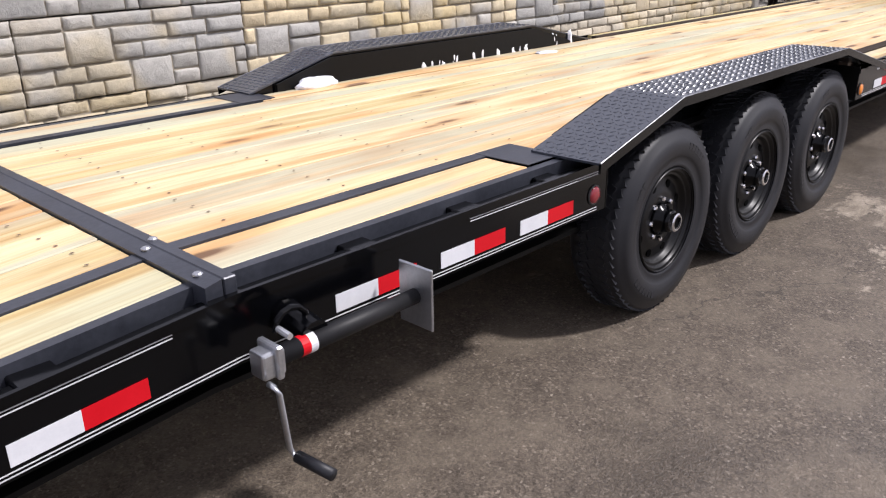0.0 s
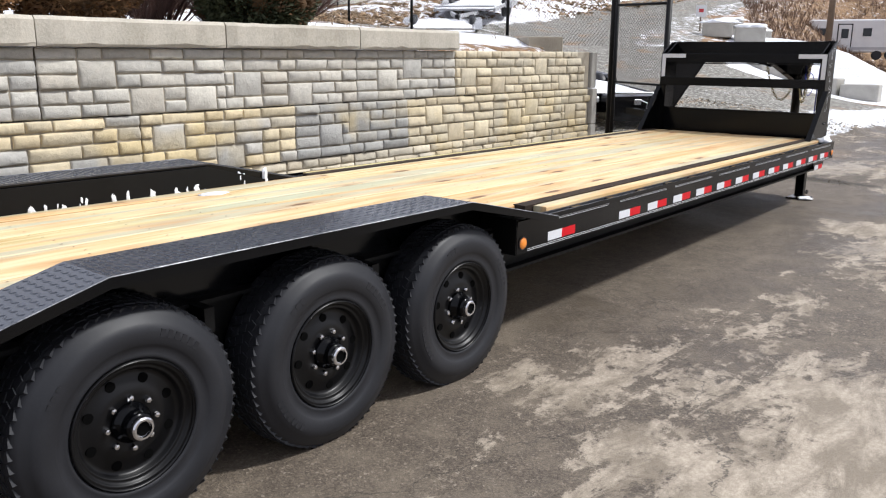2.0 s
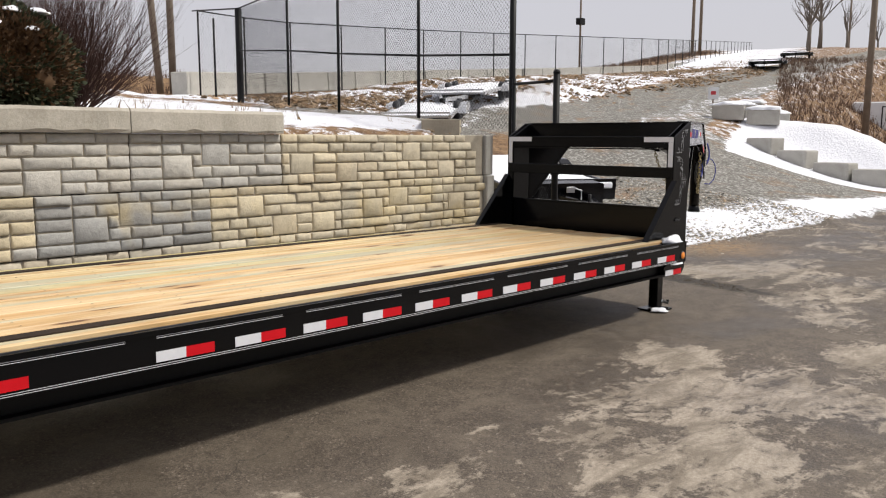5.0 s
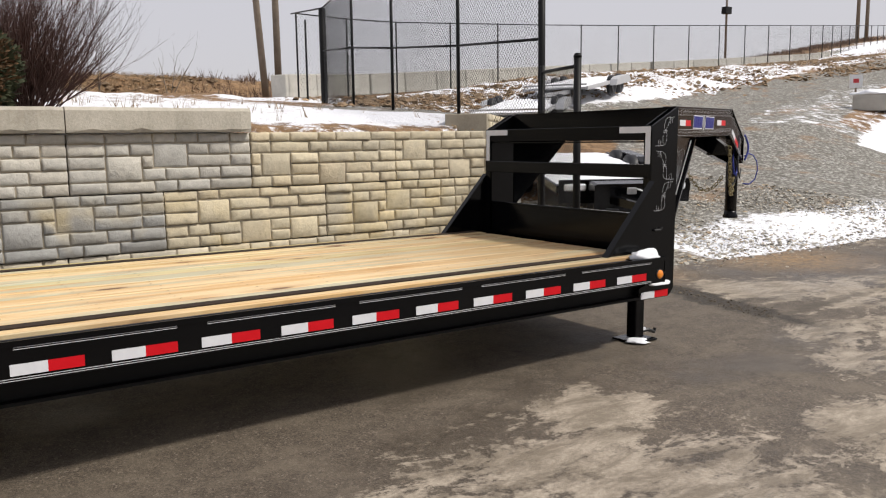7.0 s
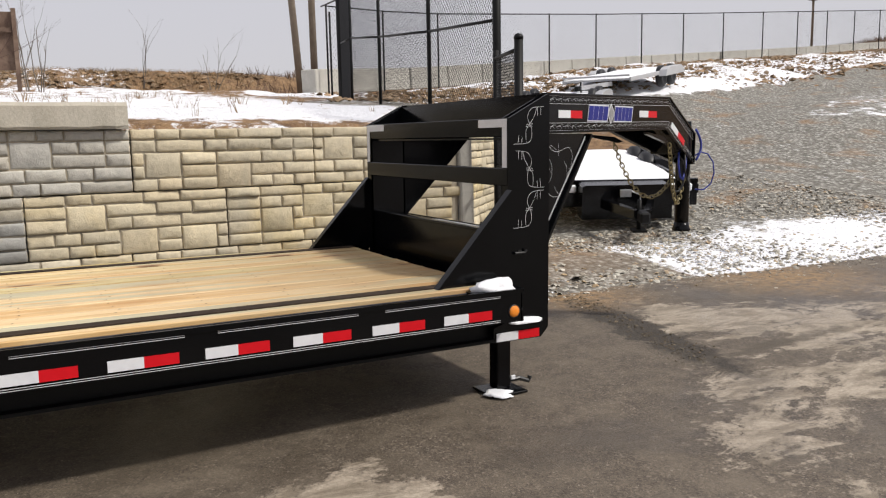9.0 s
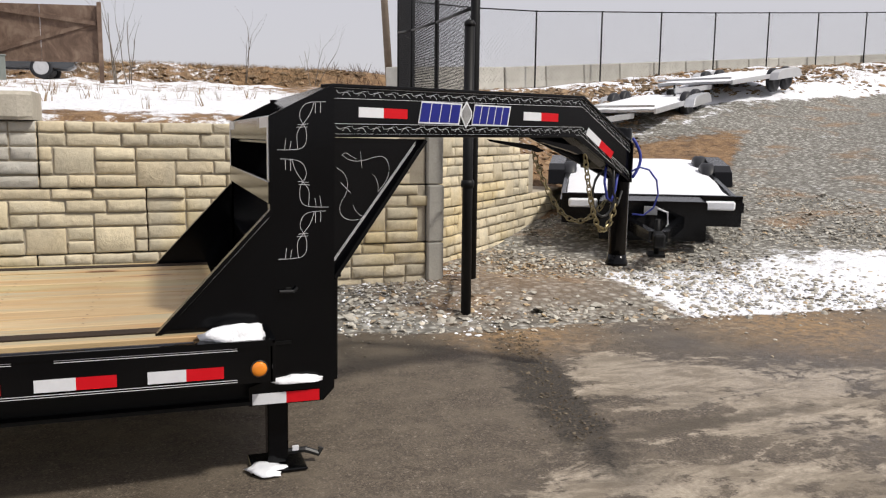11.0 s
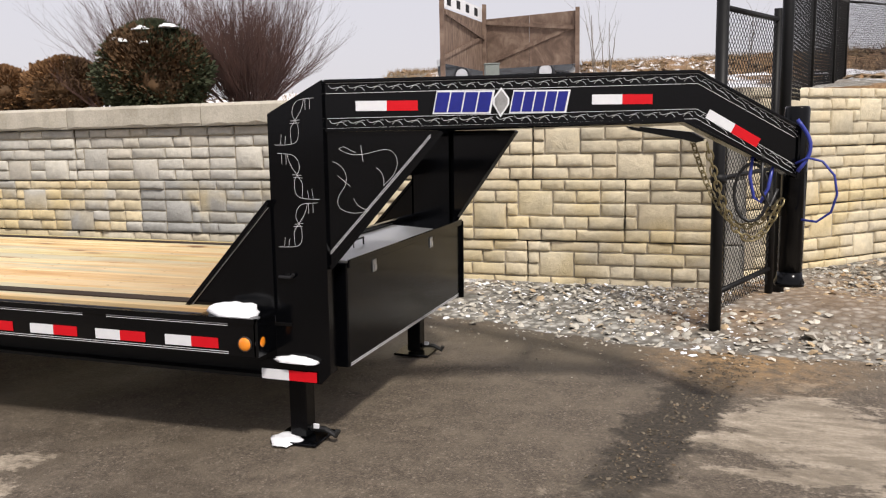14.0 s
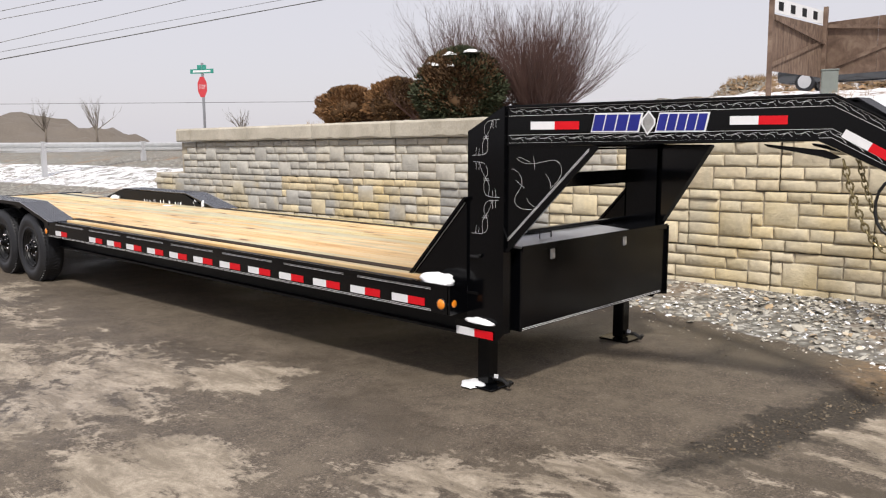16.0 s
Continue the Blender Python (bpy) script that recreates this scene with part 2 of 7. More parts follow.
def make_wood(name, weathered=False):
    m, t, b = nodes_of(name)
    v = coords(t, "Object", (1, 1, 1))
    o = t.nodes.new("ShaderNodeObjectInfo")
    off = t.nodes.new("ShaderNodeVectorMath")
    off.operation = "ADD"
    k = t.nodes.new("ShaderNodeCombineXYZ")
    link(t, math_node(t, "MULTIPLY", o.outputs["Random"], 57.0), k.inputs[0])
    link(t, math_node(t, "MULTIPLY", o.outputs["Random"], 13.0), k.inputs[2])
    link(t, v, off.inputs[0])
    link(t, k.outputs[0], off.inputs[1])
    st = t.nodes.new("ShaderNodeMapping")
    st.inputs["Scale"].default_value = (0.5, 9.0, 2.0)
    link(t, off.outputs[0], st.inputs[0])
    wide = t.nodes.new("ShaderNodeMapping")
    wide.inputs["Scale"].default_value = (1.6, 90.0, 6.0)
    link(t, off.outputs[0], wide.inputs[0])
    grain = noise_node(t, 1.0, 6, 0.6, st.outputs[0], 1.2)
    fibre = noise_node(t, 1.0, 4, 0.65, wide.outputs[0], 0.3)
    if weathered:
        c = ramp(t, grain, [(0.25, (0.07, 0.043, 0.03)), (0.5, (0.15, 0.098, 0.07)), (0.75, (0.26, 0.19, 0.14))])
    else:
        c = ramp(t, grain, [(0.25, (0.47, 0.28, 0.115)), (0.4, (0.63, 0.44, 0.21)), (0.56, (0.77, 0.63, 0.39)), (0.75, (0.57, 0.385, 0.185))])
        tone = ramp(t, o.outputs["Random"], [(0.0, (0.95, 0.78, 0.6)), (0.2, (1.07, 1.04, 0.98)), (0.4, (0.8, 0.92, 0.78)), (0.6, (1.1, 1.04, 1.0)), (0.8, (1.02, 0.85, 0.68)), (1.0, (0.84, 0.82, 0.7))])
        c = mix(t, 1.0, c, tone, "MULTIPLY")
        green = ramp(t, noise_node(t, 0.5, 3, 0.5, st.outputs[0], 0.6), [(0.51, 0.0), (0.6, 1.0)])
        c = mix(t, math_node(t, "MULTIPLY", green, 0.7), c, (0.46, 0.5, 0.38))
        # water stains along the boards
        blot = t.nodes.new("ShaderNodeMapping")
        blot.inputs["Scale"].default_value = (0.9, 2.6, 1.0)
        link(t, v, blot.inputs[0])
        wet = ramp(t, noise_node(t, 1.0, 6, 0.65, blot.outputs[0], 0.8), [(0.52, 0.0), (0.7, 1.0)])
        c = mix(t, math_node(t, "MULTIPLY", wet, 0.4), c, (0.36, 0.24, 0.12))
        # the boards turn darker and browner towards the front bulkhead
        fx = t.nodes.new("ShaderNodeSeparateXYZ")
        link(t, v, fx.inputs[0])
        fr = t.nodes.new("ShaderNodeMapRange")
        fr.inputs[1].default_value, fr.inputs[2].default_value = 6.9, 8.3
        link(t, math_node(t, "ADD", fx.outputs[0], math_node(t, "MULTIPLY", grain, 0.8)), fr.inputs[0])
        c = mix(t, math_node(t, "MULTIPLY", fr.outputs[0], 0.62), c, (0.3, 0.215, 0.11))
        vk = t.nodes.new("ShaderNodeTexVoronoi")
        km = t.nodes.new("ShaderNodeMapping")
        km.inputs["Scale"].default_value = (1.6, 6.0, 1.0)
        link(t, off.outputs[0], km.inputs[0])
        link(t, km.outputs[0], vk.inputs["Vector"])
        vk.inputs["Scale"].default_value = 1.0
        vk.inputs["Randomness"].default_value = 1.0
        knot = ramp(t, vk.outputs["Distance"], [(0.09, 1.0), (0.16, 0.0)])
        halo = ramp(t, vk.outputs["Distance"], [(0.1, 1.0), (0.45, 0.0)])
        c = mix(t, math_node(t, "MULTIPLY", halo, 0.55), c, (0.46, 0.23, 0.08))
        c = mix(t, math_node(t, "MULTIPLY", knot, 0.85), c, (0.11, 0.045, 0.016))
    c = mix(t, 0.4, c, ramp(t, fibre, [(0.3, 0.65), (0.7, 1.12)]), "MULTIPLY")
    link(t, c, b.inputs["Base Color"])
    b.inputs["Roughness"].default_value = 0.55 if not weathered else 0.85
    bump(t, b, fibre, 0.2, 0.002)
    return m


pine = make_wood("pine_boards")
old_wood = make_wood("weathered_plywood", True)


def make_stone():
    """Cast stone face: buff to grey, rust-yellow stains, dirt in the low spots."""
    m, t, b = nodes_of("cast_stone")
    o = t.nodes.new("ShaderNodeObjectInfo")
    p = place_of(t)
    g = noise_node(t, 0.55, 3, 0.5, p)
    base = ramp(t, o.outputs["Random"], [(0.0, (0.46, 0.44, 0.4)), (0.2, (0.62, 0.59, 0.53)), (0.45, (0.52, 0.505, 0.47)), (0.7, (0.68, 0.65, 0.58)), (0.85, (0.56, 0.52, 0.45)), (1.0, (0.5, 0.49, 0.46))])
    sx = t.nodes.new("ShaderNodeSeparateXYZ")
    link(t, p, sx.inputs[0])
    # every cast block has a batch colour of its own; those by the gate are buff
    crs = math_node(t, "FLOOR", math_node(t, "DIVIDE", math_node(t, "SUBTRACT", sx.outputs[2], 1.02), 0.55))
    odd = math_node(t, "ABSOLUTE", math_node(t, "MODULO", crs, 2.0))
    off = math_node(t, "SUBTRACT", 9.53, math_node(t, "MULTIPLY", odd, 0.87))
    nth = math_node(t, "FLOOR", math_node(t, "DIVIDE", math_node(t, "SUBTRACT", sx.outputs[0], off), 1.686))
    key = t.nodes.new("ShaderNodeCombineXYZ")
    link(t, nth, key.inputs[0])
    link(t, crs, key.inputs[1])
    wn = t.nodes.new("ShaderNodeTexWhiteNoise")
    link(t, key.outputs[0], wn.inputs["Vector"])
    along = math_node(t, "GREATER_THAN", nth, -0.5)
    buff = mix(t, 1.0, base, ramp(t, wn.outputs["Value"], [(0.0, (1.06, 0.96, 0.74)), (0.5, (1.0, 0.91, 0.72)), (1.0, (1.09, 1.01, 0.83))]), "MULTIPLY")
    grey = mix(t, 1.0, base, ramp(t, wn.outputs["Value"], [(0.0, (0.74, 0.75, 0.76)), (0.5, (0.92, 0.91, 0.88)), (1.0, (0.82, 0.82, 0.8))]), "MULTIPLY")
    c = mix(t, along, grey, buff)

    def only(course, number):
        return math_node(t, "MULTIPLY", math_node(t, "COMPARE", crs, course), math_node(t, "COMPARE", nth, number))

    # the one blue-grey block of the middle course, and the ochre ones beside it
    c = mix(t, only(-1.0, -1.0), c, mix(t, 1.0, base, (0.66, 0.675, 0.69), "MULTIPLY"))
    c = mix(t, math_node(t, "MULTIPLY", math_node(t, "MAXIMUM", only(-1.0, -2.0), only(-1.0, -3.0)), ramp(t, o.outputs["Random"], [(0.35, 0.0), (0.45, 1.0)])), c, mix(t, 1.0, base, (1.04, 0.92, 0.68), "MULTIPLY"))
    low = math_node(t, "LESS_THAN", crs, -1.5)
    c = mix(t, math_node(t, "MULTIPLY", low, 0.7), c, mix(t, 1.0, base, (1.06, 0.97, 0.78), "MULTIPLY"))
    # seepage stains on the middle course
    zone = t.nodes.new("ShaderNodeMapRange")
    zone.inputs[1].default_value, zone.inputs[2].default_value = 1.05, 0.85
    link(t, sx.outputs[2], zone.inputs[0])
    rust = ramp(t, noise_node(t, 1.1, 3, 0.5, p, 0.5), [(0.48, 0.0), (0.6, 1.0)])
    rust = math_node(t, "MULTIPLY", rust, zone.outputs[0], True)
    c = mix(t, math_node(t, "MULTIPLY", rust, 0.45), c, (0.6, 0.46, 0.2))
    dark = ramp(t, noise_node(t, 0.9, 4, 0.6, p, 0.8), [(0.5, 0.0), (0.68, 1.0)])
    c = mix(t, math_node(t, "MULTIPLY", dark, 0.3), c, (0.25, 0.25, 0.235))
    small = noise_node(t, 18, 5, 0.6, p)
    fine = noise_node(t, 90, 3, 0.6, p)
    chisel = noise_node(t, 9, 6, 0.65, p, 1.2)
    c = mix(t, 0.35, c, ramp(t, small, [(0.3, 0.62), (0.65, 1.15)]), "MULTIPLY")
    link(t, c, b.inputs["Base Color"])
    b.inputs["Roughness"].default_value = 0.9
    hgt = math_node(t, "ADD", math_node(t, "MULTIPLY", small, 0.9), math_node(t, "MULTIPLY", fine, 0.25))
    hgt = math_node(t, "ADD", hgt, math_node(t, "MULTIPLY", chisel, 1.5))
    bump(t, b, hgt, 0.5, 0.014)
    return m


stone_mat = make_stone()
mortar = surface("stone_joint", (0.26, 0.225, 0.17), (0.46, 0.41, 0.32), 0.95, 4, 40, 0.4, 0.006)


def make_ground():
    """Worn asphalt with pale dried patches and damp ones, slate gravel, and a bank of rock, dead grass and snow."""
    m, t, b = nodes_of("yard_ground")
    p = place_of(t)
    sx = t.nodes.new("ShaderNodeSeparateXYZ")
    link(t, p, sx.inputs[0])
    X, Y, Z = sx.outputs
    flat = t.nodes.new("ShaderNodeMapping")
    flat.inputs["Scale"].default_value = (1, 1, 0)
    link(t, p, flat.inputs[0])
    P = flat.outputs[0]
    grit = noise_node(t, 130, 2, 0.7, P)
    fine = noise_node(t, 45, 4, 0.7, P)
    mid = noise_node(t, 3.2, 7, 0.7, P, 0.3)
    big = noise_node(t, 0.75, 5, 0.6, P, 0.5)
    sv = t.nodes.new("ShaderNodeMapping")
    sv.inputs["Rotation"].default_value = (0, 0, -0.35)
    sv.inputs["Scale"].default_value = (1.0, 2.4, 0)
    link(t, P, sv.inputs[0])
    streak = noise_node(t, 1.5, 8, 0.72, sv.outputs[0], 0.7)
    mott = noise_node(t, 11, 6, 0.75, P, 0.2)
    # asphalt: pale and dark chippings in a brown-black binder
    chip = t.nodes.new("ShaderNodeTexVoronoi")
    chip.inputs["Scale"].default_value = 110
    link(t, P, chip.inputs["Vector"])
    asph = ramp(t, chip.outputs["Color"], [(0.1, (0.058, 0.045, 0.033)), (0.5, (0.102, 0.081, 0.06)), (0.8, (0.138, 0.111, 0.083)), (1.0, (0.27, 0.232, 0.185))])
    asph = mix(t, 0.5, asph, ramp(t, grit, [(0.35, 0.5), (0.65, 1.5)]), "MULTIPLY")
    asph = mix(t, 0.8, asph, ramp(t, mott, [(0.34, 0.75), (0.52, 1.0), (0.68, 1.35)]), "MULTIPLY")
    asph = mix(t, math_node(t, "MULTIPLY", ramp(t, mid, [(0.45, 0.0), (0.66, 1.0)]), 0.62), asph, (0.178, 0.146, 0.108))
    # dried silt lies out in the open yard, away from the wall
    out = t.nodes.new("ShaderNodeMapRange")
    out.inputs[1].default_value, out.inputs[2].default_value = 2.1, 1.0
    link(t, Y, out.inputs[0])
    fwd = t.nodes.new("ShaderNodeMapRange")
    fwd.inputs[1].default_value, fwd.inputs[2].default_value = 2.6, 3.6
    link(t, X, fwd.inputs[0])
    front = t.nodes.new("ShaderNodeMapRange")
    front.inputs[1].default_value, front.inputs[2].default_value = 12.2, 13.6
    link(t, X, front.inputs[0])
    zone = math_node(t, "MAXIMUM", math_node(t, "MULTIPLY", out.outputs[0], fwd.outputs[0]), front.outputs[0])
    patch = math_node(t, "ADD", math_node(t, "MULTIPLY", big, 0.34), math_node(t, "MULTIPLY", streak, 0.62))
    patch = math_node(t, "ADD", patch, math_node(t, "MULTIPLY", mott, 0.34))
    patch = math_node(t, "ADD", patch, math_node(t, "MULTIPLY", math_node(t, "SUBTRACT", zone, 1.0), 0.1))
    # where the dried silt has gathered, and where the asphalt stays bare
    for px, py, pr, pk in ((12.95, 2.7, 0.7, 0.11), (13.32, 2.5, 0.9, 0.1), (13.2, 3.25, 0.6, 0.13), (13.6, 2.7, 0.9, 0.08), (12.3, 1.13, 0.7, 0.15), (11.79, 0.92, 0.55, 0.12), (9.3, 0.1, 0.8, 0.13), (9.33, 1.25, 0.7, 0.12), (10.7, 0.07, 0.6, 0.11), (12, 1.59, 0.45, 0.1), (10.41, -0.19, 0.6, 0.11), (8.85, 0.6, 0.7, 0.13), (8.13, 0.14, 0.8, 0.13), (6.15, 1.07, 0.6, 0.11), (5.29, 1.37, 0.6, 0.1), (9.8, 1.18, 0.5, 0.1), (8.54, 1.58, 0.5, 0.1), (4.71, 1.44, 0.5, 0.1), (7.3, -0.4, 0.8, 0.1), (5.4, 0.2, 0.8, 0.15), (6.2, -0.5, 0.9, 0.13), (14.2, 2.3, 0.9, 0.05), (4.2, -0.05, 1.2, 0.2), (13.2, 1.2, 0.8, 0.13), (3.3, -0.2, 0.9, 0.12), (5.1, -0.3, 0.9, 0.13),
                           (10.62, 1.13, 0.6, -0.18), (11.5, 1.48, 0.6, -0.06), (10.9, 0.61, 0.45, -0.13), (10.5, 0.76, 0.4, -0.1), (11.3, 1.77, 0.7, -0.08), (6.87, 0.34, 0.5, -0.13), (5.96, 1.66, 0.7, -0.13), (8.48, 2.1, 0.9, -0.15), (11.1, 3.1, 1.3, -0.15), (12.15, 3.74, 0.7, -0.12), (13.82, 3.43, 0.5, -0.14), (7.4, 1.6, 0.8, -0.1)):
        vd = t.nodes.new("ShaderNodeVectorMath")
        vd.operation = "DISTANCE"
        link(t, P, vd.inputs[0])
        vd.inputs[1].default_value = (px, py, 0)
        inside = math_node(t, "SUBTRACT", 1.0, math_node(t, "DIVIDE", vd.outputs["Value"], pr), True)
        patch = math_node(t, "ADD", patch, math_node(t, "MULTIPLY", inside, pk * 0.95))
    patch = math_node(t, "SUBTRACT", patch, 0.2)
    silt = ramp(t, patch, [(0.49, 0.0), (0.51, 0.6), (0.55, 1.0)])
    siltc = mix(t, math_node(t, "MULTIPLY", ramp(t, fine, [(0.3, 0.35), (0.7, 1.0)]), ramp(t, noise_node(t, 2.3, 8, 0.75, sv.outputs[0], 0.5), [(0.42, 0.1), (0.58, 1.0)])), (0.2, 0.165, 0.12), (0.54, 0.465, 0.37))
    asph = mix(t, math_node(t, "MULTIPLY", silt, 0.85), asph, siltc)
    damp = ramp(t, noise_node(t, 0.6, 4, 0.55, P, 0.4), [(0.5, 0.0), (0.62, 1.0)])
    asph = mix(t, math_node(t, "MULTIPLY", damp, math_node(t, "SUBTRACT", 0.45, math_node(t, "MULTIPLY", silt, 0.4))), asph, (0.055, 0.045, 0.034))
    for cx, cy, ang, half in ((5.0, 0.8, 0.55, 2.2), (6.3, 0.6, -0.9, 1.4), (4.2, 1.15, -0.35, 1.6)):
        mp = t.nodes.new("ShaderNodeMapping")
        mp.vector_type = "TEXTURE"
        mp.inputs["Location"].default_value = (cx, cy, 0)
        mp.inputs["Rotation"].default_value = (0, 0, ang)
        link(t, P, mp.inputs[0])
        cs = t.nodes.new("ShaderNodeSeparateXYZ")
        link(t, mp.outputs[0], cs.inputs[0])
        wig = math_node(t, "MULTIPLY", math_node(t, "SUBTRACT", noise_node(t, 1.8, 6, 0.65, P), 0.5), 0.6)
        dd = math_node(t, "ABSOLUTE", math_node(t, "ADD", cs.outputs[1], wig))
        ln = math_node(t, "SUBTRACT", 1.0, math_node(t, "DIVIDE", dd, 0.007), True)
        ln = math_node(t, "MULTIPLY", ln, math_node(t, "LESS_THAN", math_node(t, "ABSOLUTE", cs.outputs[0]), half))
        asph = mix(t, math_node(t, "MULTIPLY", ln, 0.85), asph, (0.03, 0.026, 0.02))
    # a streak of washed dirt by the gate
    mp = t.nodes.new("ShaderNodeMapping")
    mp.vector_type = "TEXTURE"
    mp.inputs["Location"].default_value = (12.62, 2.85, 0)
    mp.inputs["Rotation"].default_value = (0, 0, -0.21)
    link(t, P, mp.inputs[0])
    cs = t.nodes.new("ShaderNodeSeparateXYZ")
    link(t, mp.outputs[0], cs.inputs[0])
    dirt = math_node(t, "SUBTRACT", 1.0, math_node(t, "DIVIDE", math_node(t, "ABSOLUTE", math_node(t, "ADD", cs.outputs[0], math_node(t, "MULTIPLY", math_node(t, "SUBTRACT", mid, 0.5), 0.7))), 0.22), True)
    dirt = math_node(t, "MULTIPLY", dirt, math_node(t, "SUBTRACT", 1.0, math_node(t, "DIVIDE", math_node(t, "ABSOLUTE", cs.outputs[1]), 1.7), True))
    asph = mix(t, ramp(t, dirt, [(0.03, 0.0), (0.24, 1.0)]), asph, mix(t, ramp(t, fine, [(0.4, 0.0), (0.6, 1.0)]), (0.018, 0.014, 0.01), (0.06, 0.048, 0.034)))
    mp2 = t.nodes.new("ShaderNodeMapping")
    mp2.vector_type = "TEXTURE"
    mp2.inputs["Location"].default_value = (13.1, 1.92, 0)
    mp2.inputs["Rotation"].default_value = (0, 0, 0.04)
    link(t, P, mp2.inputs[0])
    cs2 = t.nodes.new("ShaderNodeSeparateXYZ")
    link(t, mp2.outputs[0], cs2.inputs[0])
    arm = math_node(t, "SUBTRACT", 1.0, math_node(t, "DIVIDE", math_node(t, "ABSOLUTE", math_node(t, "ADD", cs2.outputs[1], math_node(t, "MULTIPLY", math_node(t, "SUBTRACT", mid, 0.5), 0.35))), 0.09), True)
    arm = math_node(t, "MULTIPLY", arm, math_node(t, "SUBTRACT", 1.0, math_node(t, "DIVIDE", math_node(t, "ABSOLUTE", cs2.outputs[0]), 1.2), True))
    asph = mix(t, ramp(t, arm, [(0.05, 0.0), (0.5, 0.75)]), asph, (0.075, 0.06, 0.042))

    def near(px, py, pr):
        vd = t.nodes.new("ShaderNodeVectorMath")
        vd.operation = "DISTANCE"
        link(t, P, vd.inputs[0])
        vd.inputs[1].default_value = (px, py, 0)
        return math_node(t, "SUBTRACT", 1.0, math_node(t, "DIVIDE", vd.outputs["Value"], pr), True)

    ochre = math_node(t, "MULTIPLY", math_node(t, "MAXIMUM", near(13.0, 4.0, 0.8), near(15.3, 3.6, 1.2)), ramp(t, mott, [(0.4, 0.2), (0.6, 1.6)]))
    asph = mix(t, math_node(t, "MULTIPLY", ochre, 0.8, True), asph, (0.3, 0.19, 0.09))
    # gravel
    vor = t.nodes.new("ShaderNodeTexVoronoi")
    vor.inputs["Scale"].default_value = 14
    link(t, P, vor.inputs["Vector"])
    grav = ramp(t, vor.outputs["Color"], [(0.1, (0.14, 0.138, 0.122)), (0.5, (0.315, 0.307, 0.276)), (0.9, (0.53, 0.517, 0.475))])
    grav = mix(t, ramp(t, vor.outputs["Distance"], [(0.25, 0.0), (0.6, 0.75)]), grav, (0.09, 0.08, 0.065))
    clay = ramp(t, noise_node(t, 0.9, 4, 0.6, P, 0.3), [(0.55, 0.0), (0.68, 1.0)])
    clay = math_node(t, "ADD", clay, math_node(t, "MULTIPLY", near(13.7, 5.7, 1.8), 0.9), True)
    grav = mix(t, math_node(t, "MULTIPLY", clay, 0.7), grav, mix(t, ramp(t, fine, [(0.35, 0.0), (0.65, 1.0)]), (0.17, 0.095, 0.045), (0.33, 0.215, 0.12)))
    # bank
    rock = noise_node(t, 3.2, 8, 0.75, p, 0.4)
    bank = ramp(t, rock, [(0.32, (0.055, 0.034, 0.022)), (0.46, (0.17, 0.1, 0.05)), (0.58, (0.29, 0.18, 0.09)), (0.7, (0.2, 0.155, 0.115)), (0.8, (0.33, 0.29, 0.24))])
    at = t.nodes.new("ShaderNodeAttribute")
    at.attribute_name = "gravel"
    ab = t.nodes.new("ShaderNodeAttribute")
    ab.attribute_name = "bank"
    asn = t.nodes.new("ShaderNodeAttribute")
    asn.attribute_name = "snow"
    wob = math_node(t, "MULTIPLY", math_node(t, "SUBTRACT", mid, 0.5), 0.9)
    isg = ramp(t, math_node(t, "ADD", at.outputs["Fac"], wob), [(0.46, 0.0), (0.56, 1.0)])
    isb = ramp(t, math_node(t, "ADD", ab.outputs["Fac"], wob), [(0.45, 0.0), (0.6, 1.0)])
    c = mix(t, isg, asph, grav)
    c = mix(t, isb, c, bank)
    lie = math_node(t, "ADD", math_node(t, "MULTIPLY", noise_node(t, 2.2, 9, 0.82, p, 0.2), 1.0), math_node(t, "MULTIPLY", math_node(t, "SUBTRACT", asn.outputs["Fac"], 0.5), 0.8))
    iss = ramp(t, lie, [(0.53, 0.0), (0.6, 1.0)])
    iss = math_node(t, "MULTIPLY", iss, math_node(t, "MAXIMUM", isg, isb))
    c = mix(t, iss, c, (0.8, 0.81, 0.85))
    link(t, c, b.inputs["Base Color"])
    rr = mix(t, isg, mix(t, damp, 0.68, 0.42), 0.9)
    link(t, mix(t, isb, rr, 0.95), b.inputs["Roughness"])
    hgt = math_node(t, "ADD", math_node(t, "MULTIPLY", grit, 0.5), math_node(t, "MULTIPLY", fine, 0.6))
    hb = math_node(t, "ADD", hgt, math_node(t, "MULTIPLY", math_node(t, "MULTIPLY", isg, math_node(t, "SUBTRACT", 1.0, vor.outputs["Distance"])), 3.0))
    hb = math_node(t, "ADD", hb, math_node(t, "MULTIPLY", math_node(t, "MULTIPLY", isb, rock), 9.0))
    bump(t, b, hb, 0.6, 0.012)
    return m


ground_mat = make_ground()

# ---------- the ground: yard, gravel lane, terrace behind the wall, bank and hill ----------
FENCE_X = (-200, 8, 17.5, 22, 32, 40, 46, 60, 85, 120, 400)
FENCE_Y = (34, 34, 22.4, 25, 27, 28, 28.2, 30, 38, 52, 120)
FENCE_Z = (4.2, 4.2, 3.05, 3.4, 4.2, 4.82, 5.25, 6.4, 9, 12, 20)


def step(a, b, v):
    k = np.clip((v - a) / (b - a), 0, 1)
    return k * k * (3 - 2 * k)


def edge_of_yard(x):
    return np.interp(x, (-200, -30, -6, 8.5, 10, 10.86, 12, 13, 14.4, 16, 18, 24, 60, 400), (9, 7, 5.4, 5.5, 4.9, 4.65, 4.2, 4.05, 4.0, 3.88, 3.65, 2.95, 1.0, -60))


